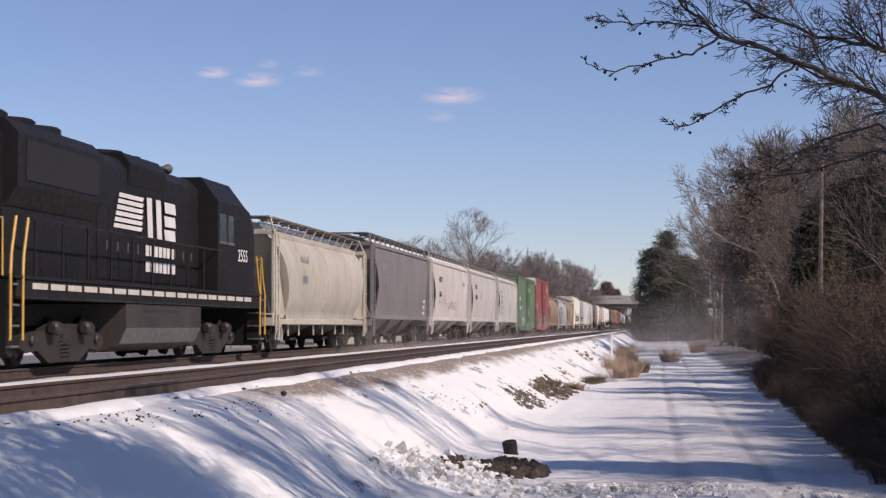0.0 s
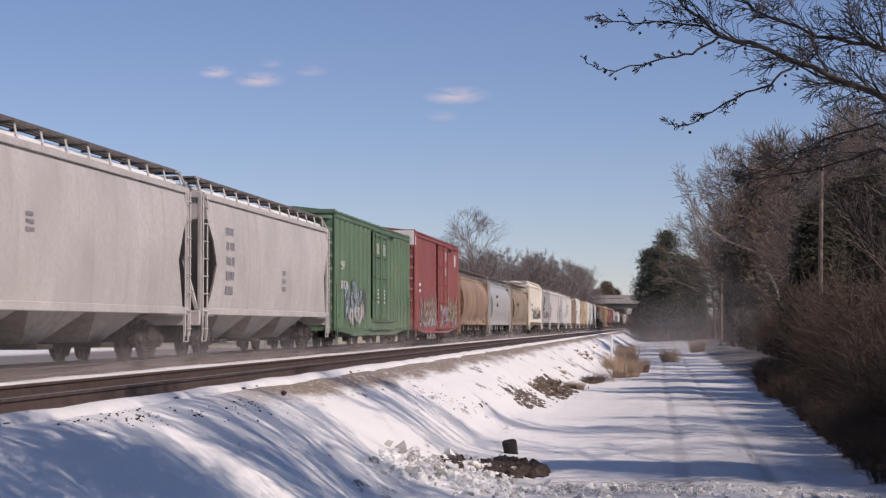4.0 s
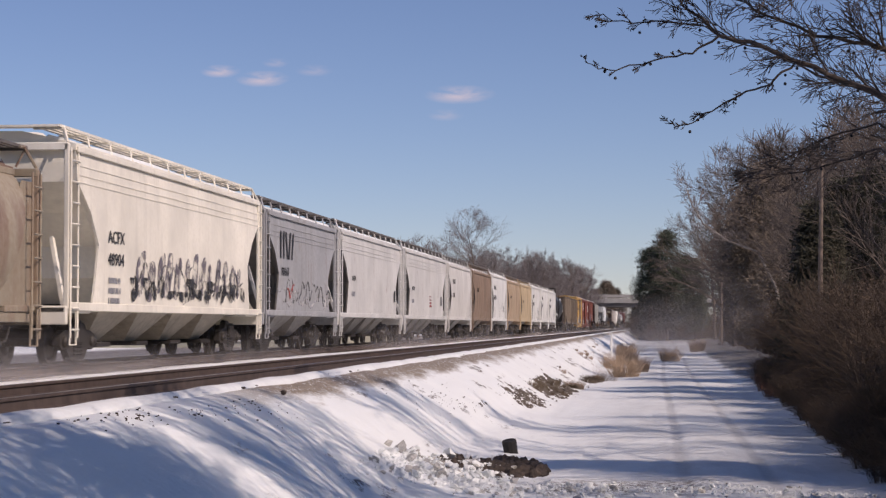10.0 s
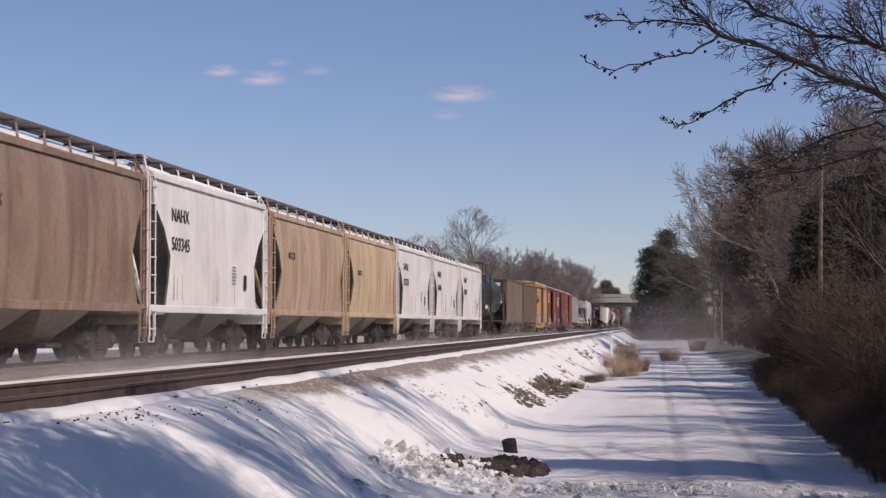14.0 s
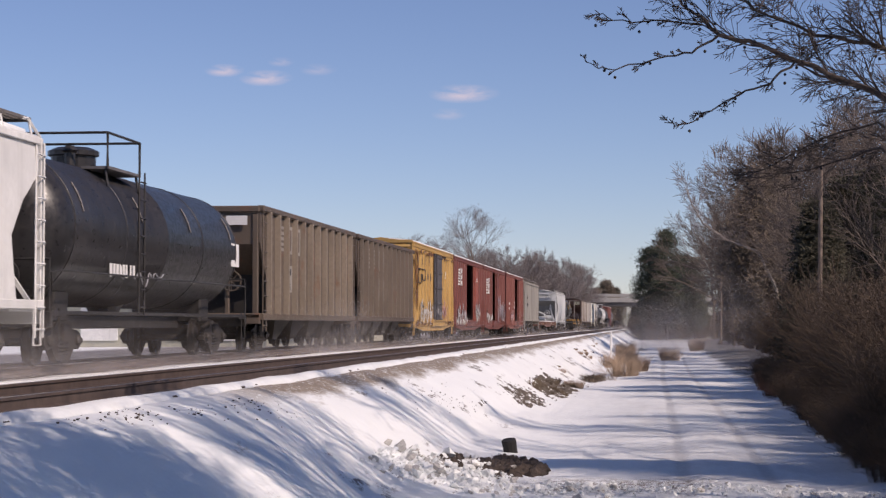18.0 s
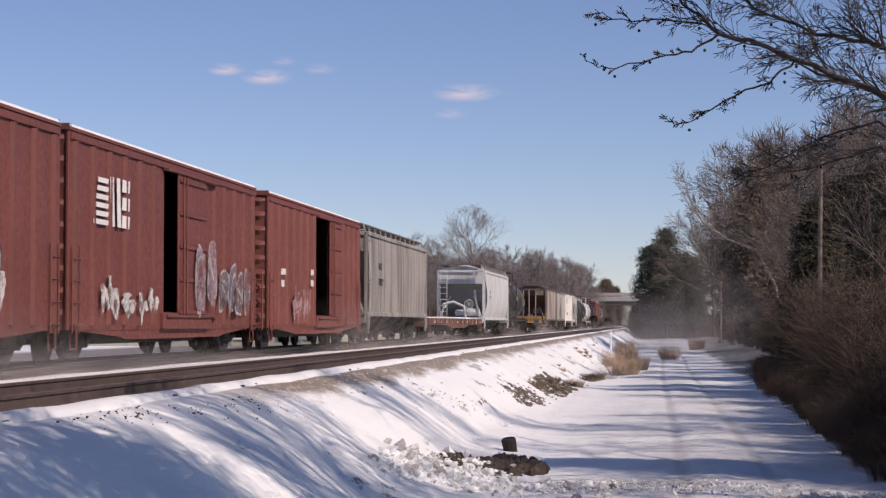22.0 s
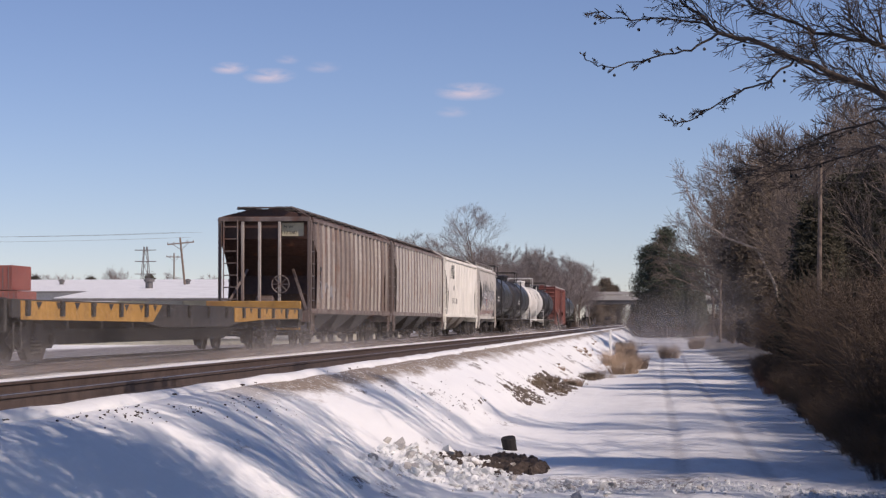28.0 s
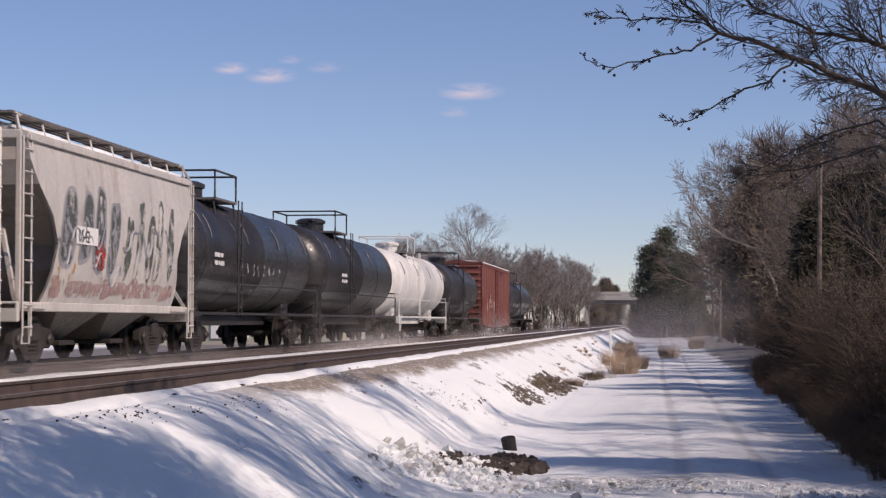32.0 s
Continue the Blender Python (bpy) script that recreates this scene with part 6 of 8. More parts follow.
ns_red = paint("box_car_brown_red", (0.180, 0.052, 0.040), dirt=(0.075, 0.036, 0.030), grime=0.6, streak=0.65, rust=0.1)
ns_door = paint("door_bright_red", (0.30, 0.075, 0.05), grime=0.45, streak=0.4)
c = boxcar("box_car", "brown-red box car with its door slid open and a white emblem", 491.0, 16.7, ns_red, 4.47, 0.66, 1.52, (0.42, 0.60), door_mat=ns_door, ribs=15, open_to=0.95)
emblem(c, 1.585, 1.4, 2.95, 0.95, M_WHITE)
drips(c, 1.2, 5.6, 0.8, 2.0, "silver", 8, 81, 1.60)
drips(c, 0.4, 6.6, 0.7, 1.2, "chalk", 10, 83, 1.602)
graffiti(c, None, 10.4, 13.0, 1.1, 2.1, "silver", "black_drip", 4, 82, x=1.70, slant=0.1)
drips(c, 10.4, 13.2, 0.8, 1.7, "chalk", 6, 84, 1.715)
bars(c, None, 11.0, 3.5, 2, 0.9, M_WHITE, 0.07, x=1.69)
c = boxcar("box_car", "brown-red box car with white emblem and a graffiti figure outline", 508.3, 16.8, ns_red, 4.47, 0.66, 1.52, (0.42, 0.58), door_mat=ns_red, ribs=15, open_to=0.35)
emblem(c, 1.585, 1.4, 2.75, 1.0, M_WHITE)
graffiti(c, None, 9.3, 11.6, 1.0, 2.9, "mauve", "silver", 2, 91, x=1.70, slant=0.1)
graffiti(c, None, 11.8, 15.6, 1.0, 2.3, "violet_grey", "silver", 4, 92, x=1.69, slant=0.1)
drips(c, 1.6, 6.4, 0.75, 1.9, "chalk", 11, 93, 1.60)
ns3 = paint("box_car_faded_red", (0.20, 0.060, 0.045), dirt=(0.12, 0.05, 0.04), grime=0.35, streak=0.4)
c = boxcar("box_car", "faded red box car with a partly open door and white scribbles", 527.0, 16.8, ns3, 4.47, 0.66, 1.52, (0.46, 0.60), door_mat=ns3, ribs=15, open_to=0.90)
drips(c, 3.3, 6.4, 0.72, 2.1, "pink", 12, 101, 1.60)
scrawl(c, None, 3.4, 6.2, 0.9, 2.0, "silver", 3, 102, x=1.59, r=0.02)
bars(c, None, 1.6, 2.4, 2, 0.7, M_WHITE, 0.2, x=1.59)
bars(c, None, 6.4, 2.5, 2, 0.5, M_WHITE, 0.2, x=1.59)

stain = paint("stained_grey_paint", (0.37, 0.345, 0.305), dirt=(0.10, 0.088, 0.078), grime=0.3, streak=0.9, broad=0.6)
c = hopper("covered_hopper_car", "grey-beige covered hopper heavily streaked with dark stains", 545.7, 18.9, stain, "flat", 4, 4.52, high=1.08, inset=0.3, cut=0.5, snow=False, seams=False)
marks(c, "flat", 2.8, 2.9, "AEX", "17972", M_INK, 0.40, step=0.62)

flat_red = paint("flat_car_brown_red", (0.17, 0.075, 0.055), grime=0.5, rust=0.35)
c = flatcar("flat_car", "long brown-red flat car with snow on its deck", 565.4, 27.8, flat_red, 1.05)
for i in range(10):
    part("reflector", Mesh().box(1.635, 1.64, 1.6 + i * 2.7, 1.9 + i * 2.7, 0.80, 0.92), M_YELLOW if i % 2 else M_WHITE, c)

acf = paint("pale_grey_paint", (0.62, 0.63, 0.62), grime=0.3, streak=0.55)
# end slope darker than the sides, its recess shade put into the paint
c = hopper("covered_hopper_car", "pale grey covered hopper with an open end of pipes and braces", 595.2, 19.7, acf, "belly", 4, 4.42, high=1.03, inset=0.5, cut=0.9, snow=False, ladder_mat=acf, end_mat=paint("shaded_end_slope", (0.24, 0.24, 0.24), grime=0.5))
part("end_pipe", Mesh().tube([(-1.25, 0.25, 1.2), (-1.1, 0.3, 2.0), (-0.5, 0.45, 2.15), (0.2, 0.4, 1.85), (0.3, 0.35, 1.2)], 0.09, 8), acf, c, "pale discharge pipe")
part("end_pipe", Mesh().tube([(1.2, 0.2, 1.2), (0.95, 0.35, 2.3), (0.85, 0.5, 2.9)], 0.07, 8), acf, c, "pale discharge pipe")
part("end_tank", Mesh().turned([(0.1, -0.45), (0.26, -0.38), (0.26, 0.38), (0.1, 0.45)], (0.75, 0.5, 1.5), 14), acf, c, "pale air tank")
part("end_panel", Mesh().box(-1.44, 1.44, 0.465, 0.49, 3.30, 4.02, 0.005), acf, c, "pale upper end panel")
bars(c, "belly", 3.0, 2.9, 2, 0.9, GRAFFITI["grey"], 0.2)
for i, tx in enumerate(("ACFX", "65210")):
    me = lettering(tx, 0.17, GRAFFITI["black_drip"])
    ob = part("end_number", me, parent=c)
    ob.matrix_basis = Matrix.Translation((0.35, 0.455, 3.80 - i * 0.22)) @ Matrix.Rotation(-math.pi / 2, 4, "Z")

c = tank("tank_car", "large black tank car with snow along its top", 616.0, 17.4, tblack, 1.50, 2.55, 0.40, snow=True, strap_mat=M_YELLOW)
part("placard_panel", Mesh().box(1.46, 1.475, 16.0, 16.7, 2.2, 2.8), M_WHITE, c, "white placard with unreadable lines")
part("yellow_label", Mesh().box(1.49, 1.505, 7.6, 9.0, 2.55, 2.85), M_YELLOW, c)

flat_y = paint("flat_car_black", (0.035, 0.033, 0.032), grime=0.5)
fy = paint("flat_car_yellow", (0.45, 0.24, 0.05), dirt=(0.10, 0.065, 0.045), grime=0.7, streak=0.7, rust=0.25)
c = flatcar("flat_car", "long black flat car with yellow side panels", 633.9, 27.4, flat_y, 1.20, snow=False)
for a, b in ((0.6, 10.2), (17.6, 26.6)):
    part("yellow_panel", Mesh().slab([(a, 1.17), (b, 1.17), (b - 0.8, 0.80), (a, 0.84)] if a < 5 else [(a, 1.17), (b, 1.17), (b, 0.90), (a + 4.5, 0.88), (a + 1.0, 0.80), (a, 0.80)], 1.565, 1.575), fy, c, "yellow side panel")
    for i in range(8):
        y = a + 0.8 + (b - a - 1.6) * i / 7
        part("chevron", Mesh().slab([(y, 1.16), (y + 0.35, 1.16), (y + 0.15, 1.02)], 1.576, 1.58), M_INK, c)
part("end_plate", Mesh().box(-1.5, 1.5, 27.3, 27.42, 0.55, 1.45, 0.02), fy, c, "yellow end plate")

# rib and sheet colours set apart to carry the shade between the ribs
rib_light = paint("rib_pale_brown", (0.56, 0.53, 0.49), dirt=(0.14, 0.095, 0.075), grime=0.4, streak=0.6, rust=0.2)
rib = paint("ribbed_hopper_brown", (0.25, 0.222, 0.208), dirt=(0.09, 0.05, 0.037), grime=0.55, streak=0.9, rust=0.42, broad=0.8)
rust_end = paint("rust_brown_end", (0.085, 0.042, 0.030), dirt=(0.03, 0.022, 0.018), grime=0.5, rust=0.2)
rib_old = paint("ribbed_hopper_rust_brown", (0.205, 0.168, 0.152), dirt=(0.07, 0.042, 0.032), grime=0.55, streak=0.9, rust=0.45, broad=0.8)
rib_worn = paint("rib_worn_cream", (0.54, 0.50, 0.45), dirt=(0.13, 0.07, 0.05), grime=0.55, streak=0.9, rust=0.35, broad=0.8)
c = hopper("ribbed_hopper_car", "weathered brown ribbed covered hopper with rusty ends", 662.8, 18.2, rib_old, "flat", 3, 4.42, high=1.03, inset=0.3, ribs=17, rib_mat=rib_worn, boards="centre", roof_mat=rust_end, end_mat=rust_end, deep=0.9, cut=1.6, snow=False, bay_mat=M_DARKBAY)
part("number_board", Mesh().box(0.55, 1.25, 0.23, 0.26, 3.55, 3.98), paint("board_cream", (0.55, 0.50, 0.34)), c, "cream number board")
for i, tx in enumerate(("N W", "177087")):
    ob = part("end_number", lettering(tx, 0.15, M_INK), parent=c)
    ob.matrix_basis = Matrix.Translation((0.60, 0.226, 3.80 - i * 0.19)) @ Matrix.Rotation(-math.pi / 2, 4, "Z")
bars(c, None, 1.4, 2.6, 3, 0.5, M_INK, 0.15, x=1.545)
scrawl(c, "flat", 1.6, 4.6, 1.4, 2.2, "grey", 3, 111, r=0.03)
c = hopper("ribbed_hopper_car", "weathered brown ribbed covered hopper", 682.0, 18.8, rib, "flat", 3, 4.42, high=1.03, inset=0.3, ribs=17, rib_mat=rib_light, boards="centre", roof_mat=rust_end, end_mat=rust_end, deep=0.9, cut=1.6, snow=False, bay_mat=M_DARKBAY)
part("number_board", Mesh().box(0.55, 1.25, 0.23, 0.26, 3.5, 3.9), M_WHITE, c, "pale number board")

nsw = paint("railway_white", (0.80, 0.775, 0.70), grime=0.2, streak=0.25)
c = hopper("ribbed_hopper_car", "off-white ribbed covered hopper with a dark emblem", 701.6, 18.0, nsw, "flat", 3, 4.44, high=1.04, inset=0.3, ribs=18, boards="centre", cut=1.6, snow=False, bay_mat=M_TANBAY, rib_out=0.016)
emblem(c, 1.562, 2.6, 3.12, 0.74, GRAFFITI["bottle_green"])
bars(c, None, 4.2, 2.75, 1, 0.5, GRAFFITI["grey"], 0.26, x=1.562)
for i, tx in enumerate(("25", "31", "82")):
    word(tx, 0.40, M_INK, c, 1.566, 3.55 + i * 0.98, 1.8, 1.1, "car_number")

gr = paint("graffiti_car_grey", (0.52, 0.50, 0.46), dirt=(0.25, 0.13, 0.10), grime=0.35, rust=0.2)
c = hopper("covered_hopper_car", "grey covered hopper with large dark green graffiti", 720.6, 12.6, gr, "belly", 2, 4.42, high=1.03, inset=0.4, cut=1.5)
graffiti(c, "belly", 1.9, 5.7, 1.6, 3.5, "bottle_green", "grey", 4, 121, width=0.62, slant=0.25)
graffiti(c, "belly", 5.9, 10.2, 1.6, 3.4, "bottle_green", None, 5, 125, width=0.55, slant=0.25)
scrawl(c, "belly", 1.8, 10.4, 1.4, 3.2, "grey", 6, 126, r=0.04)
graffiti(c, "belly", 1.7, 10.6, 1.25, 1.7, "faded_pink", None, 9, 123, width=0.9)
graffiti(c, "belly", 1.7, 3.2, 1.3, 2.2, "orange", None, 2, 127, width=0.3)
part("red_patch", Mesh().turned([(0.35, 0), (0.35, 0.004), (0.02, 0.005)], (1.61, 4.6, 2.15), 14), GRAFFITI["red"], c)
part("number_panel", Mesh().box(1.63, 1.636, 2.9, 4.3, 2.28, 2.62), M_WHITE, c)
word("0542", 0.34, M_INK, c, 1.64, 3.0, 2.32, 1.1, "car_number")

c = tank("tank_car", "black tank car with white graffiti and a railed manway", 733.3, 16.9, tblack, 1.50, 2.60, 0.30)
graffiti(c, None, 5.0, 10.8, 2.0, 2.5, "silver", None, 8, 131, x=1.50, width=0.35, slant=0.2)
bars(c, None, 2.2, 2.55, 2, 1.1, M_WHITE, 0.12, x=1.505)
c = tank("tank_car", "dull black tank car with a railed manway", 750.9, 18.4, tblack, 1.50, 2.60, 0.34)
bars(c, None, 4.2, 2.5, 2, 1.3, M_WHITE, 0.12, x=1.505)
wtank = paint("tank_white", (0.66, 0.65, 0.62), grime=0.2, rust=0.06)
c = tank("tank_car", "white tank car with white railings", 770.4, 18.6, wtank, 1.48, 2.60, 0.36, frame_mat=wtank)
c = tank("tank_car", "black tank car with a dusty shell", 790.4, 17.6, tblack, 1.48, 2.60, 0.4)
c = boxcar("box_car", "brown-red box car with white graffiti", 809.2, 21.6, ns_red, 4.50, 0.66, 1.52, (0.44, 0.60), ribs=18)
graffiti(c, None, 2.0, 14.0, 1.0, 3.0, "white", None, 7, 141, x=1.59, width=0.25)
c = tank("tank_car", "black tank car with white graffiti, last of the train", 832.5, 26.0, tblack, 1.45, 2.60, 0.4)
graffiti(c, None, 3.0, 20.0, 1.6, 2.6, "white", None, 9, 151, x=1.46, width=0.3, slant=0.5)


# ---- trees, brush and grass ----
def turned_aside(d, rnd, angle):
    u = d.orthogonal().normalized()
    u.rotate(Matrix.Rotation(rnd.uniform(0, 6.283), 3, d))
    return (d * math.cos(angle) + u * math.sin(angle)).normalized()


def grow(limbs, twigs, p, d, length, r, depth, rnd, up, spread, kids, fine):
    """One limb and what grows from it; thick pieces go to limbs, thin ones to twigs."""
    k = 5 if depth > 1 else (4 if depth == 1 else 3)
    pts, rad = [p], [r]
    for i in range(k):
        d = (d + Vector((rnd.uniform(-1, 1), rnd.uniform(-1, 1), rnd.uniform(-1, 1))) * 0.16 + Vector((0, 0, up))).normalized()
        p = p + d * (length / k)
        pts.append(p)
        rad.append(max(fine, r * (1 - 0.75 * (i + 1) / k)))
    (limbs if depth > 1 else twigs).tube(pts, rad, 6 if depth > 2 else (5 if depth == 2 else 3))
    if depth == 0:
        return
    n = kids[depth]
    for i in range(n):
        f = 0.25 + 0.75 * (i + rnd.random()) / n
        j = min(k - 1, int(f * k))
        q = pts[j].lerp(pts[j + 1], f * k - j)
        dd = (pts[j + 1] - pts[j]).normalized()
        grow(limbs, twigs, q, turned_aside(dd, rnd, rnd.uniform(0.5, 1.0) * spread), length * rnd.uniform(0.50, 0.80) * (1.15 - 0.5 * f), max(fine, rad[j] * 0.55), depth - 1, rnd, up, spread, kids, fine)


def bare_tree(seed, h, at, group="bare trees", fine=0.012, spread=0.85, kids=(0, 5, 6, 9), label="leafless grey-brown deciduous tree with fine twigs", bark=None, r=None, up=0.05, twig=None):
    rnd = random.Random(seed)
    t = thing("bare_tree", label, "tree", at, group)
    trunk, limbs, twigs = Mesh(), Mesh(), Mesh()
    r = r or h * 0.0125
    pts, rad = [Vector((0, 0, -0.4))], [r * 1.35]
    d = Vector((rnd.uniform(-0.06, 0.06), rnd.uniform(-0.06, 0.06), 1)).normalized()
    k = 9
    for i in range(k):
        d = (d + Vector((rnd.uniform(-1, 1), rnd.uniform(-1, 1), 0)) * 0.09 + Vector((0, 0, 0.06))).normalized()
        pts.append(pts[-1] + d * (h * 0.92 / k))
        rad.append(max(fine * 1.5, r * (1 - 0.93 * (i + 1) / k)))
    trunk.tube(pts, rad, 9)
    n = kids[3] + 6
    for i in range(n):
        f = 0.22 + 0.76 * (i + rnd.random()) / n
        j = min(k - 1, int(f * k))
        q = pts[j].lerp(pts[j + 1], f * k - j)
        grow(limbs, twigs, q, turned_aside(Vector((0, 0, 1)), rnd, rnd.uniform(0.55, 1.05)), h * rnd.uniform(0.26, 0.40) * (1.25 - 0.85 * f), rad[j] * 0.55, 2, rnd, up, spread, kids, fine)
    bark = bark or M_BARK
    part("trunk", trunk.data("trunk", bark, True), parent=t)
    part("limb_work", limbs.data("limbs", bark), parent=t)
    tagged(part("twig_mass", twigs.data("twigs", twig or M_TWIG), parent=t), kind="stuff")
    return t


def needles(m, p, size, n, rnd, flat=0.6):
    """A clump of narrow leaf blades about p."""
    for _ in range(n):
        o = Vector((rnd.gauss(0, 1), rnd.gauss(0, 1), rnd.gauss(0, flat))) * size * 0.5
        d = Vector((rnd.uniform(-1, 1), rnd.uniform(-1, 1), rnd.uniform(-0.6, 0.9))).normalized() * size * rnd.uniform(0.2, 0.42)
        w = d.orthogonal().normalized() * size * 0.055
        c = p + o
        k = len(m.v)
        m.v += [tuple(c - w), tuple(c + w), tuple(c + d + w * 0.3), tuple(c + d - w * 0.3)]
        m.f.append((k, k + 1, k + 2, k + 3))


def evergreen(seed, h, at, kind="pine", radius=0.24, low=0.3, group="evergreens", clumps=360, label="", mat=None):
    rnd = random.Random(seed)
    name = "pine_tree" if kind == "pine" else "cedar_tree"
    t = thing(name, label or ("tall dark green pine with clumped needles" if kind == "pine" else "dense dark olive evergreen with ragged outline"), "tree", at, group)
    trunk, limbs, leaf = Mesh(), Mesh(), Mesh()
    r = h * 0.012
    trunk.tube([(0, 0, -0.4), (0.02 * h * rnd.uniform(-1, 1), 0, h * 0.5), (0.02 * h * rnd.uniform(-1, 1), 0.01 * h, h * 0.98)], [r * 1.3, r * 0.8, r * 0.15], 8)
    for i in range(clumps):
        f = low + (1 - low) * (i + rnd.random()) / clumps
        shape = (1 - ((f - low) / (1 - low)) ** 1.6) if kind == "cedar" else math.sin(min(1, (f - low) / (1 - low) * 0.85 + 0.13) * math.pi) ** 0.7
        reach = h * radius * shape * rnd.uniform(0.45, 1.0) + 0.15
        a = rnd.uniform(0, 6.283)
        top = Vector((math.cos(a) * reach, math.sin(a) * reach, h * f + (0.02 * h if kind == "pine" else -0.06 * reach)))
        if i % 3 == 0:
            limbs.tube([(0, 0, h * f - 0.15 * reach), tuple(top * 0.5 + Vector((0, 0, h * f * 0.5 - 0.05 * reach))), tuple(top)], [r * 0.35, r * 0.22, r * 0.08], 4)
        needles(leaf, top, h * 0.075, 60, rnd, 0.5 if kind == "pine" else 0.8)
        needles(leaf, top * 0.72 + Vector((0, 0, h * f * 0.28)), h * 0.07, 24, rnd, 0.6)
    part("trunk", trunk.data("trunk", M_BARK, True), parent=t)
    part("limb_work", limbs.data("limbs", M_DARKBARK), parent=t)
    tagged(part("foliage", leaf.data("foliage", mat or (M_PINE if kind == "pine" else M_CEDAR)), parent=t), kind="stuff")
    return t


def shrub(seed, h, at, n=70, group="brown brush", label="tangled leafless brown roadside shrub", mat=None, wide=0.55):
    rnd = random.Random(seed)
    t = thing("shrub", label, "shrub", at, group)
    stems, twigs = Mesh(), Mesh()
    for i in range(n):
        a, lean = rnd.uniform(0, 6.283), rnd.uniform(0.05, wide)
        d = Vector((math.cos(a) * lean, math.sin(a) * lean, 1)).normalized()
        base = Vector((math.cos(a) * rnd.uniform(0, 0.5), math.sin(a) * rnd.uniform(0, 0.5), -0.2))
        grow(stems, twigs, base, d, h * rnd.uniform(0.55, 1.0), 0.012, 1, rnd, 0.0, 0.95, (0, 11, 0, 0), 0.005)
    tagged(part("stem_mass", twigs.data("stems", mat or M_BRUSH), parent=t), kind="stuff")
    lm = Mesh()
    for i in range(n * 36):
        a, q = rnd.uniform(0, 6.283), math.sqrt(rnd.random())
        z = h * rnd.uniform(0.05, 0.95)
        needles(lm, Vector((math.cos(a) * q * h * wide * 0.75 * (0.3 + z / h), math.sin(a) * q * h * wide * 0.75 * (0.3 + z / h), z)), 0.24, 2, rnd)
    tagged(part("dead_leaf_mass", lm.data("dead_leaves", mat or M_BRUSH), parent=t), kind="stuff")
    return t


def tuft(seed, h, at, w=0.7, mat=None, n=260, label="tuft of dead tan grass standing in the snow", group="dead grass tufts"):
    rnd = random.Random(seed)
    t = thing("grass_tuft", label, "grass", at, group)
    m = Mesh()
    for i in range(n):
        a, q = rnd.uniform(0, 6.283), math.sqrt(rnd.random()) * w * 0.5
        b = Vector((math.cos(a) * q, math.sin(a) * q, -0.12))
        d = Vector((math.cos(a) * rnd.uniform(0, 0.5) + rnd.uniform(-0.3, 0.3), math.sin(a) * 0.3, 1)).normalized()
        l = h * rnd.uniform(0.45, 1.0)
        s = d.orthogonal().normalized() * 0.008
        tip = b + d * l + Vector((rnd.uniform(-1, 1), rnd.uniform(-1, 1), -0.4)) * 0.18 * l
        mid = b + d * l * 0.6
        k = len(m.v)
        m.v += [tuple(b - s), tuple(b + s), tuple(mid + s), tuple(mid - s), tuple(tip)]
        m.f += [(k, k + 1, k + 2, k + 3), (k + 3, k + 2, k + 4)]
    tagged(part("blade_mass", m.data("blades", mat or M_STRAW), parent=t), kind="stuff")
    return t


def again(ob, x, y, scale=1.0, turn=0.0, z=None):
    o = copy_thing(ob, pose(x, y, ground_z(x, y) if z is None else z, 0, 0, turn))
    o.scale = (scale, scale, scale)
    return o


def stand(f, seed, h, x, y, **kw):
    return f(seed, h, (x, y, ground_z(x, y)), **kw)


# the wood beside the lane, from near to far
near_kids = (0, 8, 9, 12)
t1 = stand(bare_tree, 1, 13.0, 10.2, 96, kids=near_kids, fine=0.010, twig=M_NEARTWIG, bark=M_DARKBARK)
t2 = stand(bare_tree, 2, 16.5, 10.6, 132, kids=near_kids, fine=0.014, twig=M_NEARTWIG)
t3 = stand(bare_tree, 3, 20.0, 9.6, 190, kids=near_kids, fine=0.017, twig=M_NEARTWIG)
t4 = stand(bare_tree, 4, 12.0, 9.4, 74, kids=near_kids, fine=0.009, twig=M_NEARTWIG, bark=M_DARKBARK)
for src, x, y, s, a in ((t3, 8.4, 300, 1.15, 50), (t3, 11.5, 240, 1.05, 140), (t2, 10.5, 160, 1.08, 210), (t1, 12.5, 112, 1.1, 75), (t2, 13.5, 88, 0.85, 160), (t4, 12.0, 66, 1.0, 20),
                        (t3, 12.5, 330, 1.15, 260), (t2, 8.6, 262, 1.15, 300), (t1, 14.0, 140, 1.25, 310), (t2, 14.5, 205, 1.2, 15), (t2, 8.0, 212, 1.0, 130), (t1, 8.6, 172, 1.1, 240),
                        (t2, 12.0, 146, 1.0, 33), (t3, 13.5, 178, 0.95, 99), (t4, 13.0, 76, 1.1, 340), (t3, 6.8, 345, 1.0, 170), (t2, 10.0, 280, 1.2, 80),
                        (t3, 8.9, 208, 1.10, 25), (t3, 10.9, 202, 1.12, 115), (t3, 12.8, 194, 1.08, 205), (t2, 13.8, 131, 1.05, 285), (t2, 12.6, 122, 0.98, 55)):
    again(src, x, y, s, a)
# same wood nearer by, added past the view's edge; its shadows cross the snow
for src, x, y, s, a in ((t3, 10.2, 19, 0.85, 45), (t3, 11.0, 31, 0.85, 290), (t2, 11.0, 16.5, 1.1, 10),
                        (t2, 9.2, 12.5, 1.0, 250), (t4, 9.0, 24.5, 1.1, 310), (t1, 8.2, 44, 0.9, 15), (t4, 10.2, 50, 1.0, 60)):
    again(src, x, y, s, a)

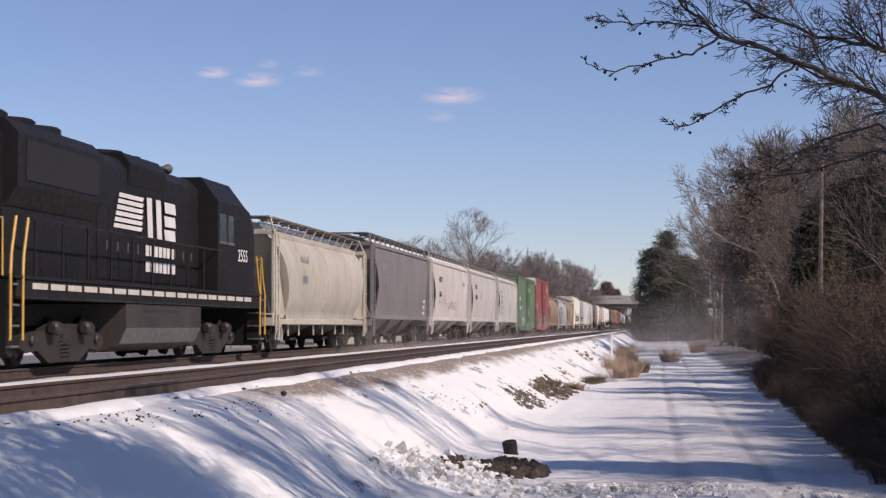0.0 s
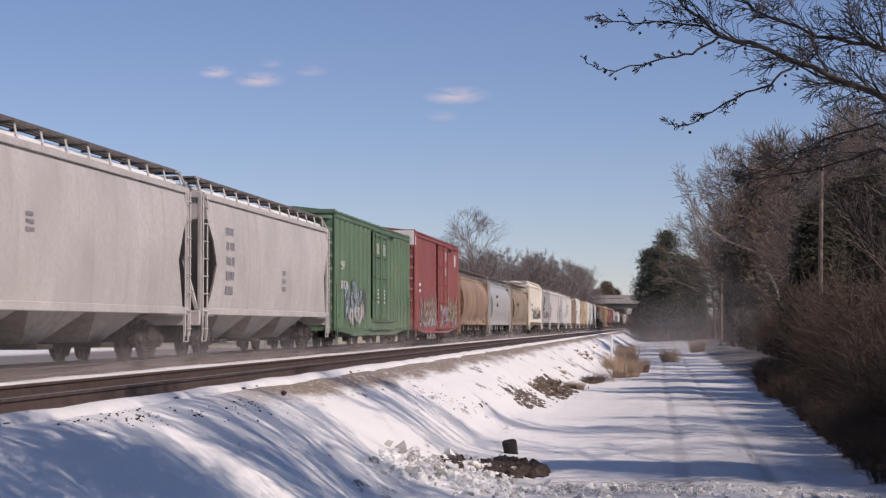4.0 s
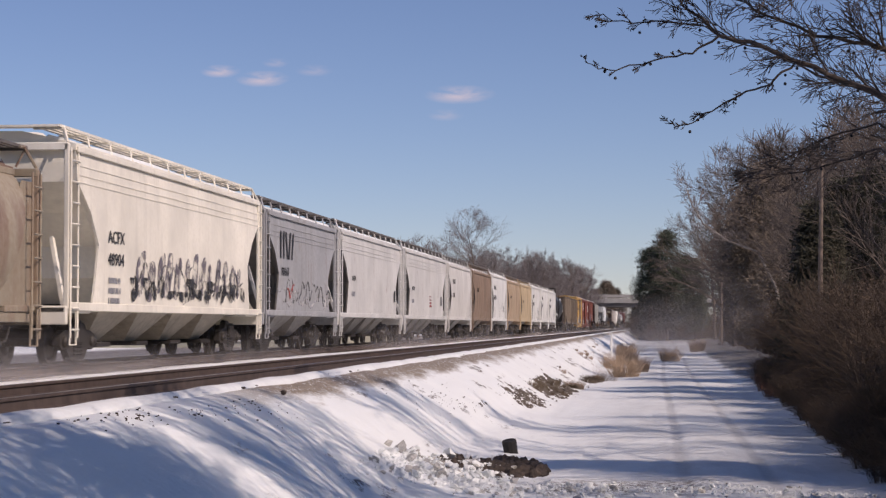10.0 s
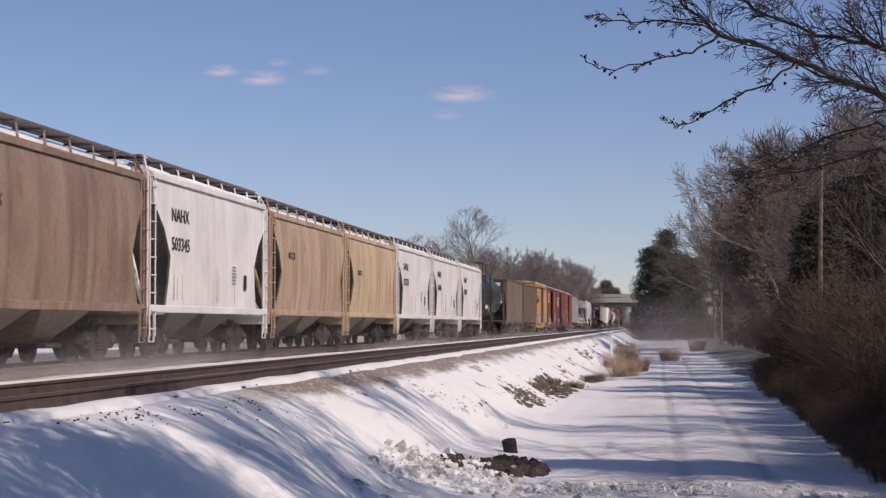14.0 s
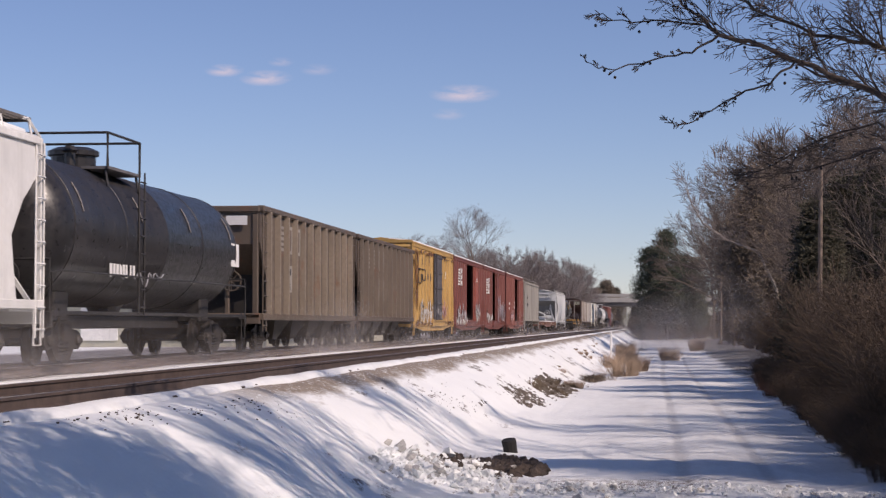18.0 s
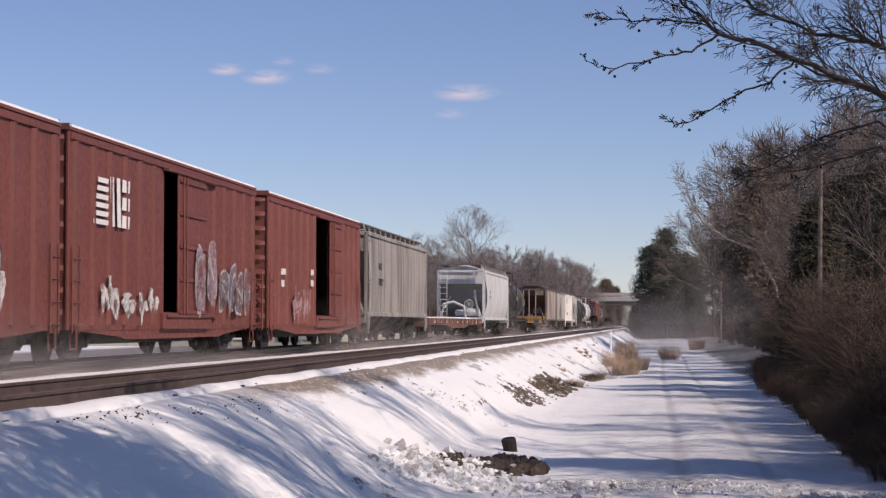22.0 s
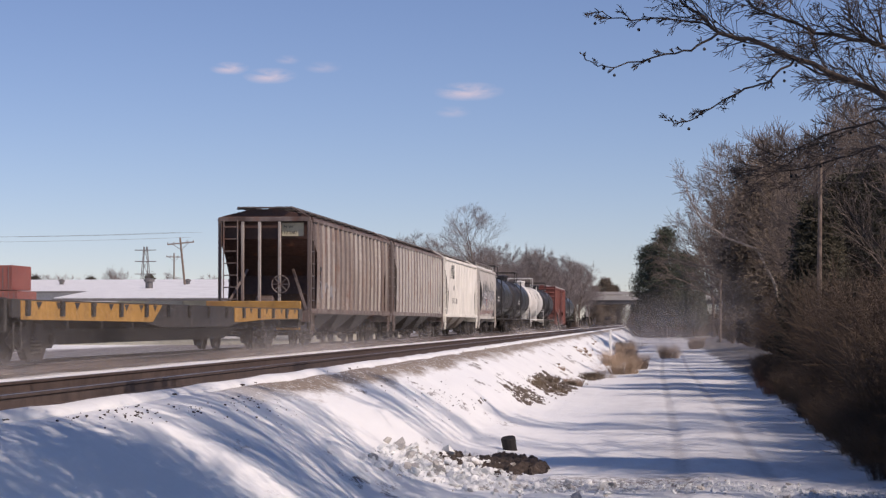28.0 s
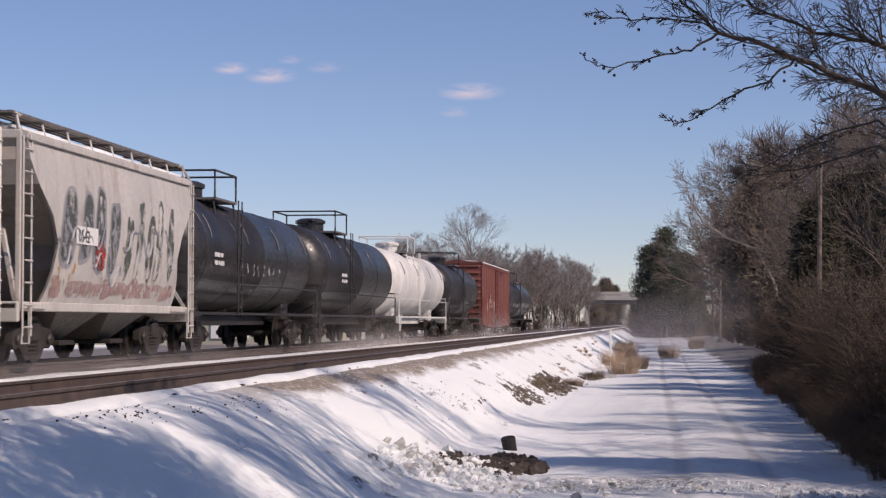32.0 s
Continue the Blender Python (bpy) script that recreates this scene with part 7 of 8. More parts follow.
def leaning_tree():
    t = thing("leaning_tree", "pale bare trunk leaning out of the wood over the lane", "tree", (9.6, 150, ground_z(9.6, 150)), "bare trees")
    z0 = ground_z(9.6, 150)
    pts = [(9.6, -1.9), (8.9, 3.6), (7.5, 6.4), (5.3, 7.2), (3.4, 8.5), (2.5, 10.0), (1.95, 11.8)]
    path = [Vector((x - 9.6, 0.25 * math.sin(i), z - z0)) for i, (x, z) in enumerate(pts)]
    part("trunk", Mesh().tube(path, [0.13, 0.11, 0.095, 0.08, 0.065, 0.045, 0.012], 8).data("trunk", M_PALEBARK, True), parent=t)
    rnd, limbs, twigs = random.Random(8), Mesh(), Mesh()
    for i in range(16):
        f = 2.2 + 3.7 * (i + rnd.random()) / 16
        j = int(f)
        p = path[j].lerp(path[j + 1], f - j)
        d = turned_aside((path[j + 1] - path[j]).normalized(), rnd, rnd.uniform(0.4, 0.9))
        grow(limbs, twigs, p, (d + Vector((0, 0, 0.35))).normalized(), rnd.uniform(0.9, 1.9), 0.022, 2, rnd, 0.03, 0.8, (0, 5, 6, 0), 0.010)
    tagged(part("branch_work", limbs.data("branches", M_PALEBARK), parent=t), kind="stuff")
    tagged(part("twig_mass", twigs.data("twigs", M_TWIG), parent=t), kind="stuff")


leaning_tree()
e1 = stand(evergreen, 11, 15.5, 9.4, 168, kind="oak", radius=0.25, low=0.06, clumps=320, label="broad tree with brown dead leaves in the wood", mat=M_OAKLEAF)
e2 = stand(evergreen, 12, 9.6, 10.6, 100, kind="cedar", radius=0.24, low=0.04, clumps=380)
e3 = stand(evergreen, 13, 6.8, 5.9, 73, kind="cedar", radius=0.22, low=0.04, clumps=400)
for src, x, y, s, a in ((e2, 12.5, 122, 1.1, 80), (e3, 7.2, 78, 1.12, 190), (e1, 10.6, 232, 1.0, 100), (e2, 16.0, 152, 1.1, 200), (e3, 9.8, 86, 1.3, 300), (e1, 12.5, 262, 1.0, 210), (e2, 8.6, 90, 0.9, 130), (e3, 11.4, 68, 1.2, 10), (e2, 13.4, 104, 1.15, 40), (e3, 9.0, 62, 0.8, 90)):
    again(src, x, y, s, a)
# unseen evergreens added for the shade across the lane by the heap
again(e2, 8.9, 31.2, 1.04, 15)
again(e3, 7.0, 27.2, 0.6, 200)
# open crowns out of the wood's edge, unseen, added to dapple the bank
e4 = stand(evergreen, 14, 12.0, 4.5, 9.6, kind="oak", radius=0.22, low=0.35, clumps=66, label="unseen loose-crowned evergreen that dapples the bank")
again(e4, 5.6, 13.4, 1.0, 130)
again(e4, 3.8, 5.0, 1.0, 220)
again(e4, 8.0, 10.5, 1.2, 310)
p1 = stand(evergreen, 21, 17.2, 1.2, 316, kind="pine", radius=0.175, low=0.10, clumps=170)
p2 = again(p1, -1.6, 322, 0.86, 120)
again(p1, 3.8, 326, 0.80, 240)
again(p1, 5.6, 310, 0.72, 20)
again(p1, 0.0, 350, 0.75, 300)

# trees beyond the tracks
b1 = stand(bare_tree, 31, 18.6, -24.4, 272, kids=(0, 8, 10, 15), fine=0.010, spread=0.85, up=0.035, group="trees beyond the tracks")
b2 = stand(bare_tree, 32, 16.0, -37.5, 300, kids=(0, 8, 10, 16), fine=0.011, spread=0.85, up=0.03, group="trees beyond the tracks")
b3 = stand(bare_tree, 33, 15.0, -23.5, 335, kids=(0, 8, 10, 16), fine=0.011, spread=0.85, up=0.03, group="trees beyond the tracks")
for src, x, y, s, a in ((b2, -41, 306, 0.98, 70), (b3, -34, 310, 1.05, 130), (b2, -31.5, 330, 1.0, 200), (b3, -29.0, 318, 0.95, 280), (b2, -27.5, 352, 1.0, 310), (b3, -21.5, 352, 1.0, 60), (b2, -24.0, 380, 1.02, 20),
                        (b3, -20.2, 385, 1.05, 170), (b2, -19.5, 410, 1.0, 240), (b3, -18.4, 440, 1.02, 20), (b2, -19.0, 470, 1.0, 110), (b3, -17.6, 500, 0.98, 210), (b2, -24.0, 450, 1.05, 330), (b2, -28, 420, 1.05, 60),
                        (b3, -45, 330, 0.92, 15), (b3, -33, 370, 1.0, 75), (b2, -22, 520, 1.0, 35)):
    again(src, x, y, s, a)
f1 = stand(evergreen, 41, 13.0, -121, 452, kind="cedar", radius=0.38, low=0.05, clumps=240, group="far tree line", label="dark rounded tree in a far tree line")
for i in range(40):
    rr = random.Random(300 + i)
    again(f1 if rr.random() < 0.4 else (b2, b3)[i % 2], -180 + i * 3.6 + rr.uniform(-2, 2), 450 + rr.uniform(-12, 30), rr.uniform(0.75, 1.05), rr.uniform(0, 360))
for x, y, s, a in ((-24.6, 752, 0.98, 40), (-20.8, 760, 1.18, 140), (-17.2, 764, 1.0, 250)):      # brown-leaved clump beyond the bridge
    again(e1, x, y, s, a)
rr = random.Random(401)
for i in range(48):                                    # the thick belt of the wood beyond the tracks
    u = (i + rr.random()) / 48
    y = 305 + 190 * u + rr.uniform(-14, 14)
    again((b2, b3)[i % 2], -y * (0.141 - 0.099 * u), y, rr.uniform(0.82, 1.02) * (0.95 + 0.14 * u), rr.uniform(0, 360))
for i in range(20):
    again(b3 if i % 2 else f1, -60 + i * 5.0, 820 + (i * 37) % 60, 0.8 + 0.05 * (i % 5), i * 47)

# brush along the lane
s1 = stand(shrub, 51, 3.6, 5.3, 41, n=80)
s2 = stand(shrub, 52, 3.0, 5.2, 52, n=80)
s3 = stand(shrub, 53, 2.2, 4.6, 36, n=70)
for x, y, s, a in ((6.3, 47, 0.50, 20), (6.9, 56, 0.55, 130), (7.4, 41, 0.55, 250), (6.2, 63, 0.50, 310), (7.6, 50, 0.62, 80)):
    again(e3, x, y, s, a)
rr = random.Random(77)
for i in range(48):
    y = 26 + i * 2.05 + rr.uniform(-0.8, 0.8)
    edge = 4.35 + (y - 33) * 0.030
    again((s1, s2, s3)[i % 3], edge + rr.uniform(0.5, 2.3), y, rr.uniform(0.7, 1.15), rr.uniform(0, 360))
for i in range(40):
    y = 25 + i * 1.55
    again(s3, 3.55 + (y - 25) * 0.018 + rr.uniform(-0.15, 0.5), y, rr.uniform(0.28, 0.6), rr.uniform(0, 360))
for i in range(26):
    y = 125 + i * 7.5
    again((s1, s2, s3)[i % 3], 8.2 + rr.uniform(0, 2.5), y, rr.uniform(0.7, 1.1), rr.uniform(0, 360))
for i in range(22):
    again((s1, s2)[i % 2], -4 + i * 0.75, 326 + rr.uniform(-6, 8), rr.uniform(0.8, 1.3), rr.uniform(0, 360))
for i in range(16):
    again((s2, s3)[i % 2], -15.8 - rr.uniform(0, 3), 180 + i * 28, rr.uniform(0.4, 0.7), rr.uniform(0, 360))

g1 = stand(tuft, 61, 1.55, -1.75, 99, w=1.3, n=420)
g2 = stand(tuft, 62, 0.55, -3.4, 78, w=0.7)
for x, y, s, a in ((-2.5, 92, 0.75, 40), (-1.2, 108, 0.8, 100), (0.75, 141, 1.0, 200), (0.55, 150, 0.8, 60), (-2.8, 118, 0.9, 10), (-2.2, 132, 0.9, 290), (-2.6, 150, 1.0, 15), (-3.0, 170, 1.0, 130), (-2.0, 190, 1.1, 230), (3.6, 190, 1.0, 80), (4.0, 205, 1.0, 30)):
    again(g1, x, y, s, a)
for i in range(16):
    x, y = rr.uniform(-5.2, -3.0), 84 + 80 * rr.random()
    again(g2, x, y, rr.uniform(0.25, 0.5), rr.uniform(0, 360))
rg = stand(tuft, 63, 1.1, 4.35, 76, w=1.2, n=170, mat=plain("russet_grass", (0.19, 0.095, 0.06), 0.85, 0, 0.3, 4.0, 0), label="tuft of russet dead grass beside brush")
again(rg, 4.2, 71, 0.8, 90)
again(rg, 4.5, 79, 0.9, 190)
again(rg, 4.15, 68, 0.7, 30)


# the tree whose limbs hang over the lane
def overhanging_tree():
    t = thing("overhanging_tree", "sweetgum with bare twisting limbs over the lane and small round fruit", "tree", (4.6, 20.5, ground_z(4.6, 20.5)))
    z0 = ground_z(4.6, 20.5)
    rnd = random.Random(9)
    trunk = Mesh().tube([(0, 0, -0.4), (0.05, 0.05, 1.5), (-0.05, 0.1, 4.0), (0.1, 0.0, 7.0), (0.0, 0.2, 10.5)], [0.24, 0.19, 0.15, 0.10, 0.02], 10)
    part("trunk", trunk.data("trunk", M_DARKBARK, True), parent=t)
    limbs, twigs, fruit = Mesh(), Mesh(), []

    def limb(name, pts, r0, r1, kids, length):
        """A limb through points given as (x, z) at the tree's own depth band."""
        path = [Vector((x - 4.6, y - 20.5, z - z0)) for x, y, z in pts]
        fine = []
        for i in range(len(path) - 1):
            for j in range(3):
                q = path[i].lerp(path[i + 1], j / 3)
                fine.append(q + Vector((rnd.uniform(-1, 1), rnd.uniform(-1, 1), rnd.uniform(-1, 1))) * 0.02)
        fine.append(path[-1])
        n = len(fine)
        rad = [r0 + (r1 - r0) * i / (n - 1) for i in range(n)]
        part(name, Mesh().tube(fine, rad, 7).data(name, M_DARKBARK, True), parent=t)
        for i in range(kids):
            f = 0.12 + 0.86 * (i + rnd.random()) / kids
            j = min(n - 2, int(f * (n - 1)))
            d = (fine[j + 1] - fine[j]).normalized()
            ds = turned_aside(d, rnd, rnd.uniform(0.4, 1.0))
            ds = Vector((ds.x - 0.15, ds.y, ds.z)).normalized()
            grow(limbs, twigs, fine[j], ds, length * rnd.uniform(0.4, 0.8) * (1.1 - 0.5 * f), max(0.006, rad[j] * 0.5), 2, rnd, 0.012, 0.8, (0, 4, 5, 0), 0.0035)
            if i % 3 == 0:
                fruit.append(fine[j] + Vector((rnd.uniform(-0.2, 0.2), rnd.uniform(-0.2, 0.2), -0.08)))
    limb("main_limb", [(4.6, 20.5, 1.7), (3.4, 20.6, 2.45), (2.35, 20.7, 3.19), (1.98, 20.7, 3.37), (1.44, 20.6, 3.57), (0.97, 20.6, 3.78), (0.645, 20.6, 3.87), (0.43, 20.6, 4.06), (0.25, 20.6, 4.20), (0.07, 20.6, 4.5)], 0.042, 0.010, 24, 0.75)
    limb("low_limb", [(0.645, 20.6, 3.87), (0.41, 20.6, 3.71), (0.19, 20.6, 3.65), (-0.05, 20.6, 3.59), (-0.44, 20.6, 3.52), (-0.65, 20.6, 3.54), (-0.78, 20.6, 3.61)], 0.014, 0.004, 10, 0.16)
    limb("hanging_limb", [(1.44, 20.6, 3.57), (1.24, 20.6, 3.43), (1.13, 20.6, 3.31), (0.81, 20.6, 3.22), (0.56, 20.6, 3.07), (0.35, 20.6, 2.93), (0.19, 20.6, 2.90), (0.06, 20.6, 2.94)], 0.014, 0.004, 12, 0.24)
    limb("upper_limb", [(0.49, 20.6, 3.99), (0.13, 20.6, 4.03), (-0.29, 20.6, 4.03), (-0.56, 20.6, 4.07), (-0.67, 20.6, 4.15)], 0.011, 0.004, 9, 0.25)
    limb("upper_limb", [(4.6, 20.5, 2.8), (3.3, 20.9, 3.45), (2.39, 20.9, 3.73), (2.25, 20.9, 3.79), (1.68, 20.9, 3.90), (1.15, 20.9, 4.12), (0.8, 20.9, 4.3)], 0.04, 0.008, 34, 0.9)
    limb("upper_limb", [(4.6, 20.5, 3.4), (3.2, 20.2, 4.0), (2.2, 20.0, 4.25), (1.3, 19.9, 4.35), (0.5, 19.8, 4.5)], 0.05, 0.008, 30, 0.9)
    limb("lower_limb", [(4.6, 20.5, 1.0), (3.4, 21.4, 1.9), (2.45, 21.8, 2.75), (2.0, 22.0, 2.62), (1.5, 22.0, 2.5), (1.0, 22.0, 2.45)], 0.022, 0.005, 22, 0.9)
    limb("lower_limb", [(4.6, 20.5, 1.4), (3.3, 22.0, 2.4), (2.5, 22.4, 3.1), (1.9, 22.6, 2.95), (1.2, 22.6, 2.6), (0.9, 22.6, 2.5)], 0.020, 0.005, 22, 0.8)
    limb("upper_limb", [(4.6, 20.5, 2.2), (3.4, 22.5, 3.0), (2.6, 23.0, 3.5), (1.9, 23.2, 3.75), (1.3, 23.2, 4.1)], 0.04, 0.006, 30, 1.0)
    limb("high_limb", [(4.6, 20.5, 4.5), (3.0, 21.0, 6.0), (1.0, 21.4, 7.2), (-0.8, 21.5, 8.0)], 0.06, 0.01, 16, 1.3)
    limb("high_limb", [(4.6, 20.5, 5.5), (4.2, 19.0, 7.0), (2.8, 17.5, 8.5)], 0.06, 0.01, 14, 1.3)
    limb("high_limb", [(4.6, 20.5, 5.0), (6.0, 21.0, 6.5), (7.6, 21.5, 8.0)], 0.06, 0.01, 14, 1.3)
    tagged(part("branch_work", limbs.data("branches", M_DARKBARK), parent=t), kind="stuff")
    tagged(part("twig_mass", twigs.data("twigs", M_DARKBARK), parent=t), kind="stuff")
    ball = Mesh().turned([(0.002, -0.018), (0.012, -0.013), (0.018, 0), (0.012, 0.013), (0.002, 0.018)], (0, 0, 0), 8, "z").data("fruit", M_BLACK)
    for q in fruit:
        o = part("fruit", ball, parent=t)
        o.matrix_basis = Matrix.Translation(q)


overhanging_tree()


# ---- heaped snow and earth beside the lane ----
def lump(rnd, r, squash=0.7):
    """An angular broken lump."""
    bm = bmesh.new()
    bmesh.ops.create_icosphere(bm, subdivisions=1, radius=r)
    for v in bm.verts:
        v.co *= rnd.uniform(0.65, 1.25)
        v.co.z *= squash
    me = bpy.data.meshes.new("snow_lump")
    bm.to_mesh(me)
    bm.free()
    return me


LOOSE = []


def heap():
    rnd = random.Random(5)
    z0 = ground_z(-3.3, 33.0)
    h = thing("snow_heap", "heap of broken crusty snow lumps beside churned earth", "snow heap", (-3.3, 33.0, z0))
    dirty = plain("dirty_snow", (0.54, 0.52, 0.49), 0.7, 0, 0.3, 5.0, 0.3)
    shapes = []
    for i in range(18):
        me = lump(rnd, 1.0)
        me.materials.append(dirty if i % 3 == 2 else M_SNOW)
        shapes.append(me)
    corners = [Vector(p) for p in ((-4.5, 28.2), (-2.2, 32.6), (-3.1, 38.4), (-4.55, 32.4))]

    def spot(u, v):
        p = corners[0].lerp(corners[1], u).lerp(corners[3].lerp(corners[2], u), v)
        q = max(0.0, math.sin(math.pi * u)) ** 0.6 * max(0.0, math.sin(math.pi * v)) ** 0.8
        return p.x, p.y, ground_z(p.x, p.y) + 0.20 * q * (0.6 + 0.8 * noise.noise((p.x * 1.8, p.y * 0.8, 3.0))) - 0.03 * (1 - q)
    base, nu, nv = Mesh(), 64, 48
    for j in range(nv + 1):
        for i in range(nu + 1):
            x, y, z = spot(i / nu, j / nv)
            base.v.append((x + 3.3, y - 33.0, z - z0 + 0.06 * noise.noise((x * 7, y * 5, 1.0)) + 0.03 * noise.noise((x * 17, y * 12, 2.0)) - 0.015))
    base.f = [(j * (nu + 1) + i, j * (nu + 1) + i + 1, (j + 1) * (nu + 1) + i + 1, (j + 1) * (nu + 1) + i) for j in range(nv) for i in range(nu)]
    part("packed_snow", base.data("packed_snow", M_SNOW), parent=h)

    def lay(owner, at, me, x, y, z, r, wide, flat):
        o = part("snow_lump", me, parent=owner)
        o.matrix_basis = Matrix.Translation((x - at[0], y - at[1], z - at[2])) @ Euler((rnd.uniform(-1, 1), rnd.uniform(-1, 1), rnd.uniform(0, 6))).to_matrix().to_4x4() @ Matrix.Diagonal((r * wide, r, r * flat, 1))

    def crumbs(owner, at, n, where_to):
        """Crumbs too small to pick apart."""
        m = Mesh()
        for _ in range(n):
            x, y, z = where_to()
            r = rnd.uniform(0.012, 0.035)
            c = [Vector((rnd.uniform(-1, 1), rnd.uniform(-1, 1), rnd.uniform(-0.5, 1))) * r for _ in range(5)]
            m.add([tuple(q + Vector((x - at[0], y - at[1], z - at[2]))) for q in c], [(0, 1, 2), (0, 2, 3), (0, 3, 4), (1, 2, 3), (1, 3, 4), (0, 1, 4)])
        tagged(part("crumb_mass", m.data("crumb_mass", M_SNOW), parent=owner), kind="stuff")
    for i in range(290):
        u, v = rnd.betavariate(1.5, 1.3), rnd.betavariate(1.6, 1.6)
        x, y, z = spot(u, v)
        r = rnd.uniform(0.13, 0.17) if i < 5 else 0.028 + 0.070 * rnd.random() ** 2.2
        lay(h, (-3.3, 33.0, z0), shapes[i % 18], x, y, z + r * rnd.uniform(0.2, 0.8), r, 1.2, 0.75)
    crumbs(h, (-3.3, 33.0, z0), 1500, lambda: spot(rnd.betavariate(1.2, 1.1), rnd.betavariate(1.2, 1.2)))
    z1 = ground_z(0, 30.6)
    w = thing("snow_windrow", "low ridge of ploughed snow crumbs across the lane", "snow heap", (0, 30.6, z1), "snow heaps")

    def ridge():
        x = rnd.uniform(-3.3, 3.4)
        y = 31.0 - 0.25 * max(0.0, x + 1.0) + rnd.gauss(0, 0.55)
        return x, y, ground_z(x, y) + 0.02
    for i in range(250):
        x, y, z = ridge()
        if i < 110:                                   # thickest below the churned earth
            x = rnd.uniform(-3.2, -0.7)
        r = 0.02 + (0.065 if x < -0.6 else 0.045) * rnd.random() ** 2.4
        lay(w, (0, 30.6, z1), shapes[i % 18], x, y, ground_z(x, y) + r * 0.4, r, 1.3, 0.8)
    crumbs(w, (0, 30.6, z1), 1200, ridge)
    # bare earth turned up beside the heap and on the bank
    for cx, cy, sx, sy, hh, label in ((-2.72, 35.0, 0.78, 2.4, 0.34, "mound of dark churned earth beside the snow heap"), (-3.62, 34.3, 0.42, 1.5, 0.36, "dark clod of earth beside the snow heap"), (-3.88, 72.5, 0.95, 8.5, 0.15, "dark earthy patch with dead weeds on the snowy bank"),
                                      (-4.10, 60.0, 0.75, 5.0, 0.13, "dark earthy patch on the snowy bank"), (-3.0, 90.0, 0.5, 5.0, 0.14, "dark earthy patch on the snowy bank"), (-4.45, 49.0, 0.16, 1.3, 0.10, "dark earthy patch on the snowy bank")):
        m = Mesh()
        k = 56
        for j in range(k + 1):
            for i in range(k + 1):
                u, v = 2 * i / k - 1, 2 * j / k - 1
                q = max(0.0, 1 - u * u - v * v)
                x, y = cx + u * sx, cy + v * sy
                edge = q - 0.06 + 0.55 * noise.noise((x * 2.2, y * 0.7, 1.0)) + 0.30 * noise.noise((x * 7.0, y * 1.6, 4.0))
                m.v.append((x, y, ground_z(x, y) + hh * min(0.6, edge) + (0.07 if cy < 36 else 0.05) * noise.noise((x * 6, y * 4.0, 2.0)) + 0.07 * noise.noise((x * 15, y * 9.0, 5.0)) - 0.07))
        m.f = [(j * (k + 1) + i, j * (k + 1) + i + 1, (j + 1) * (k + 1) + i + 1, (j + 1) * (k + 1) + i) for j in range(k) for i in range(k)]
        tagged(new("earth_patch", m.data("earth_patch", M_EARTH if cy < 36 else M_TURF)), label, "earth", "bare earth patches")
    dark = plain("dark_weeds", (0.13, 0.098, 0.068), 0.9, 0, 0.4, 4.0, 0)
    d1 = stand(tuft, 64, 0.45, -4.3, 66, w=0.6, n=160, mat=dark, label="clump of dark dead weeds on the bank", group="dark weeds")
    for i in range(26):
        y = rnd.uniform(67, 79)
        again(d1, -3.85 + rnd.gauss(0, 0.33), y, rnd.uniform(0.3, 0.65), rnd.uniform(0, 360))
    for i in range(16):
        again(d1, -3.1 + rnd.gauss(0, 0.3), rnd.uniform(86, 96), rnd.uniform(0.5, 1.0), rnd.uniform(0, 360))
    # crumbs of earth scattered on the snow below the ballast
    for cx, cy, sx, sy, n in ((-6.15, 22.3, 0.16, 0.5, 46), (-5.95, 24.4, 0.12, 0.4, 24), (-6.25, 20.6, 0.12, 0.4, 16), (-5.75, 27.5, 0.2, 0.9, 40), (-5.0, 42.5, 0.35, 2.0, 46), (-4.75, 45.5, 0.25, 1.8, 36)):
        m = Mesh()
        for _ in range(n):
            x, y, r = cx + rnd.gauss(0, sx), cy + rnd.gauss(0, sy), 0.005 + 0.012 * rnd.random() ** 2
            m.box(x - r, x + r, y - r * 1.5, y + r * 1.5, ground_z(x, y) - 0.02, ground_z(x, y) + r * 1.1, r * 0.4)
        tagged(new("earth_crumbs", m.data("earth_crumbs", M_EARTH)), "scattered dark crumbs of earth on the snowy bank", "earth", "crumbs of earth", "stuff")
    clod = thing("clod", "small dark clod tumbling down the snowy bank", "clod", (0, 0, 0))
    me = lump(rnd, 0.055, 0.9)
    me.materials.append(M_EARTH)
    part("lump_of_earth", me, parent=clod)
    LOOSE.append(clod)
    st = thing("tree_stump", "short blackened stump tilted in the snow heap", "stump", (-3.02, 39.4, ground_z(-3.02, 39.4)))
    st.rotation_euler = (0.15, -0.22, 0.4)
    part("wood", Mesh().turned([(0.15, -0.15), (0.145, 0.08), (0.155, 0.24), (0.14, 0.27), (0.05, 0.26)], (0, 0, 0), 12, "z"), plain("charred_wood", (0.012, 0.010, 0.010), 0.8), st)


heap()


# ---- clouds ----
CLOUDS = []


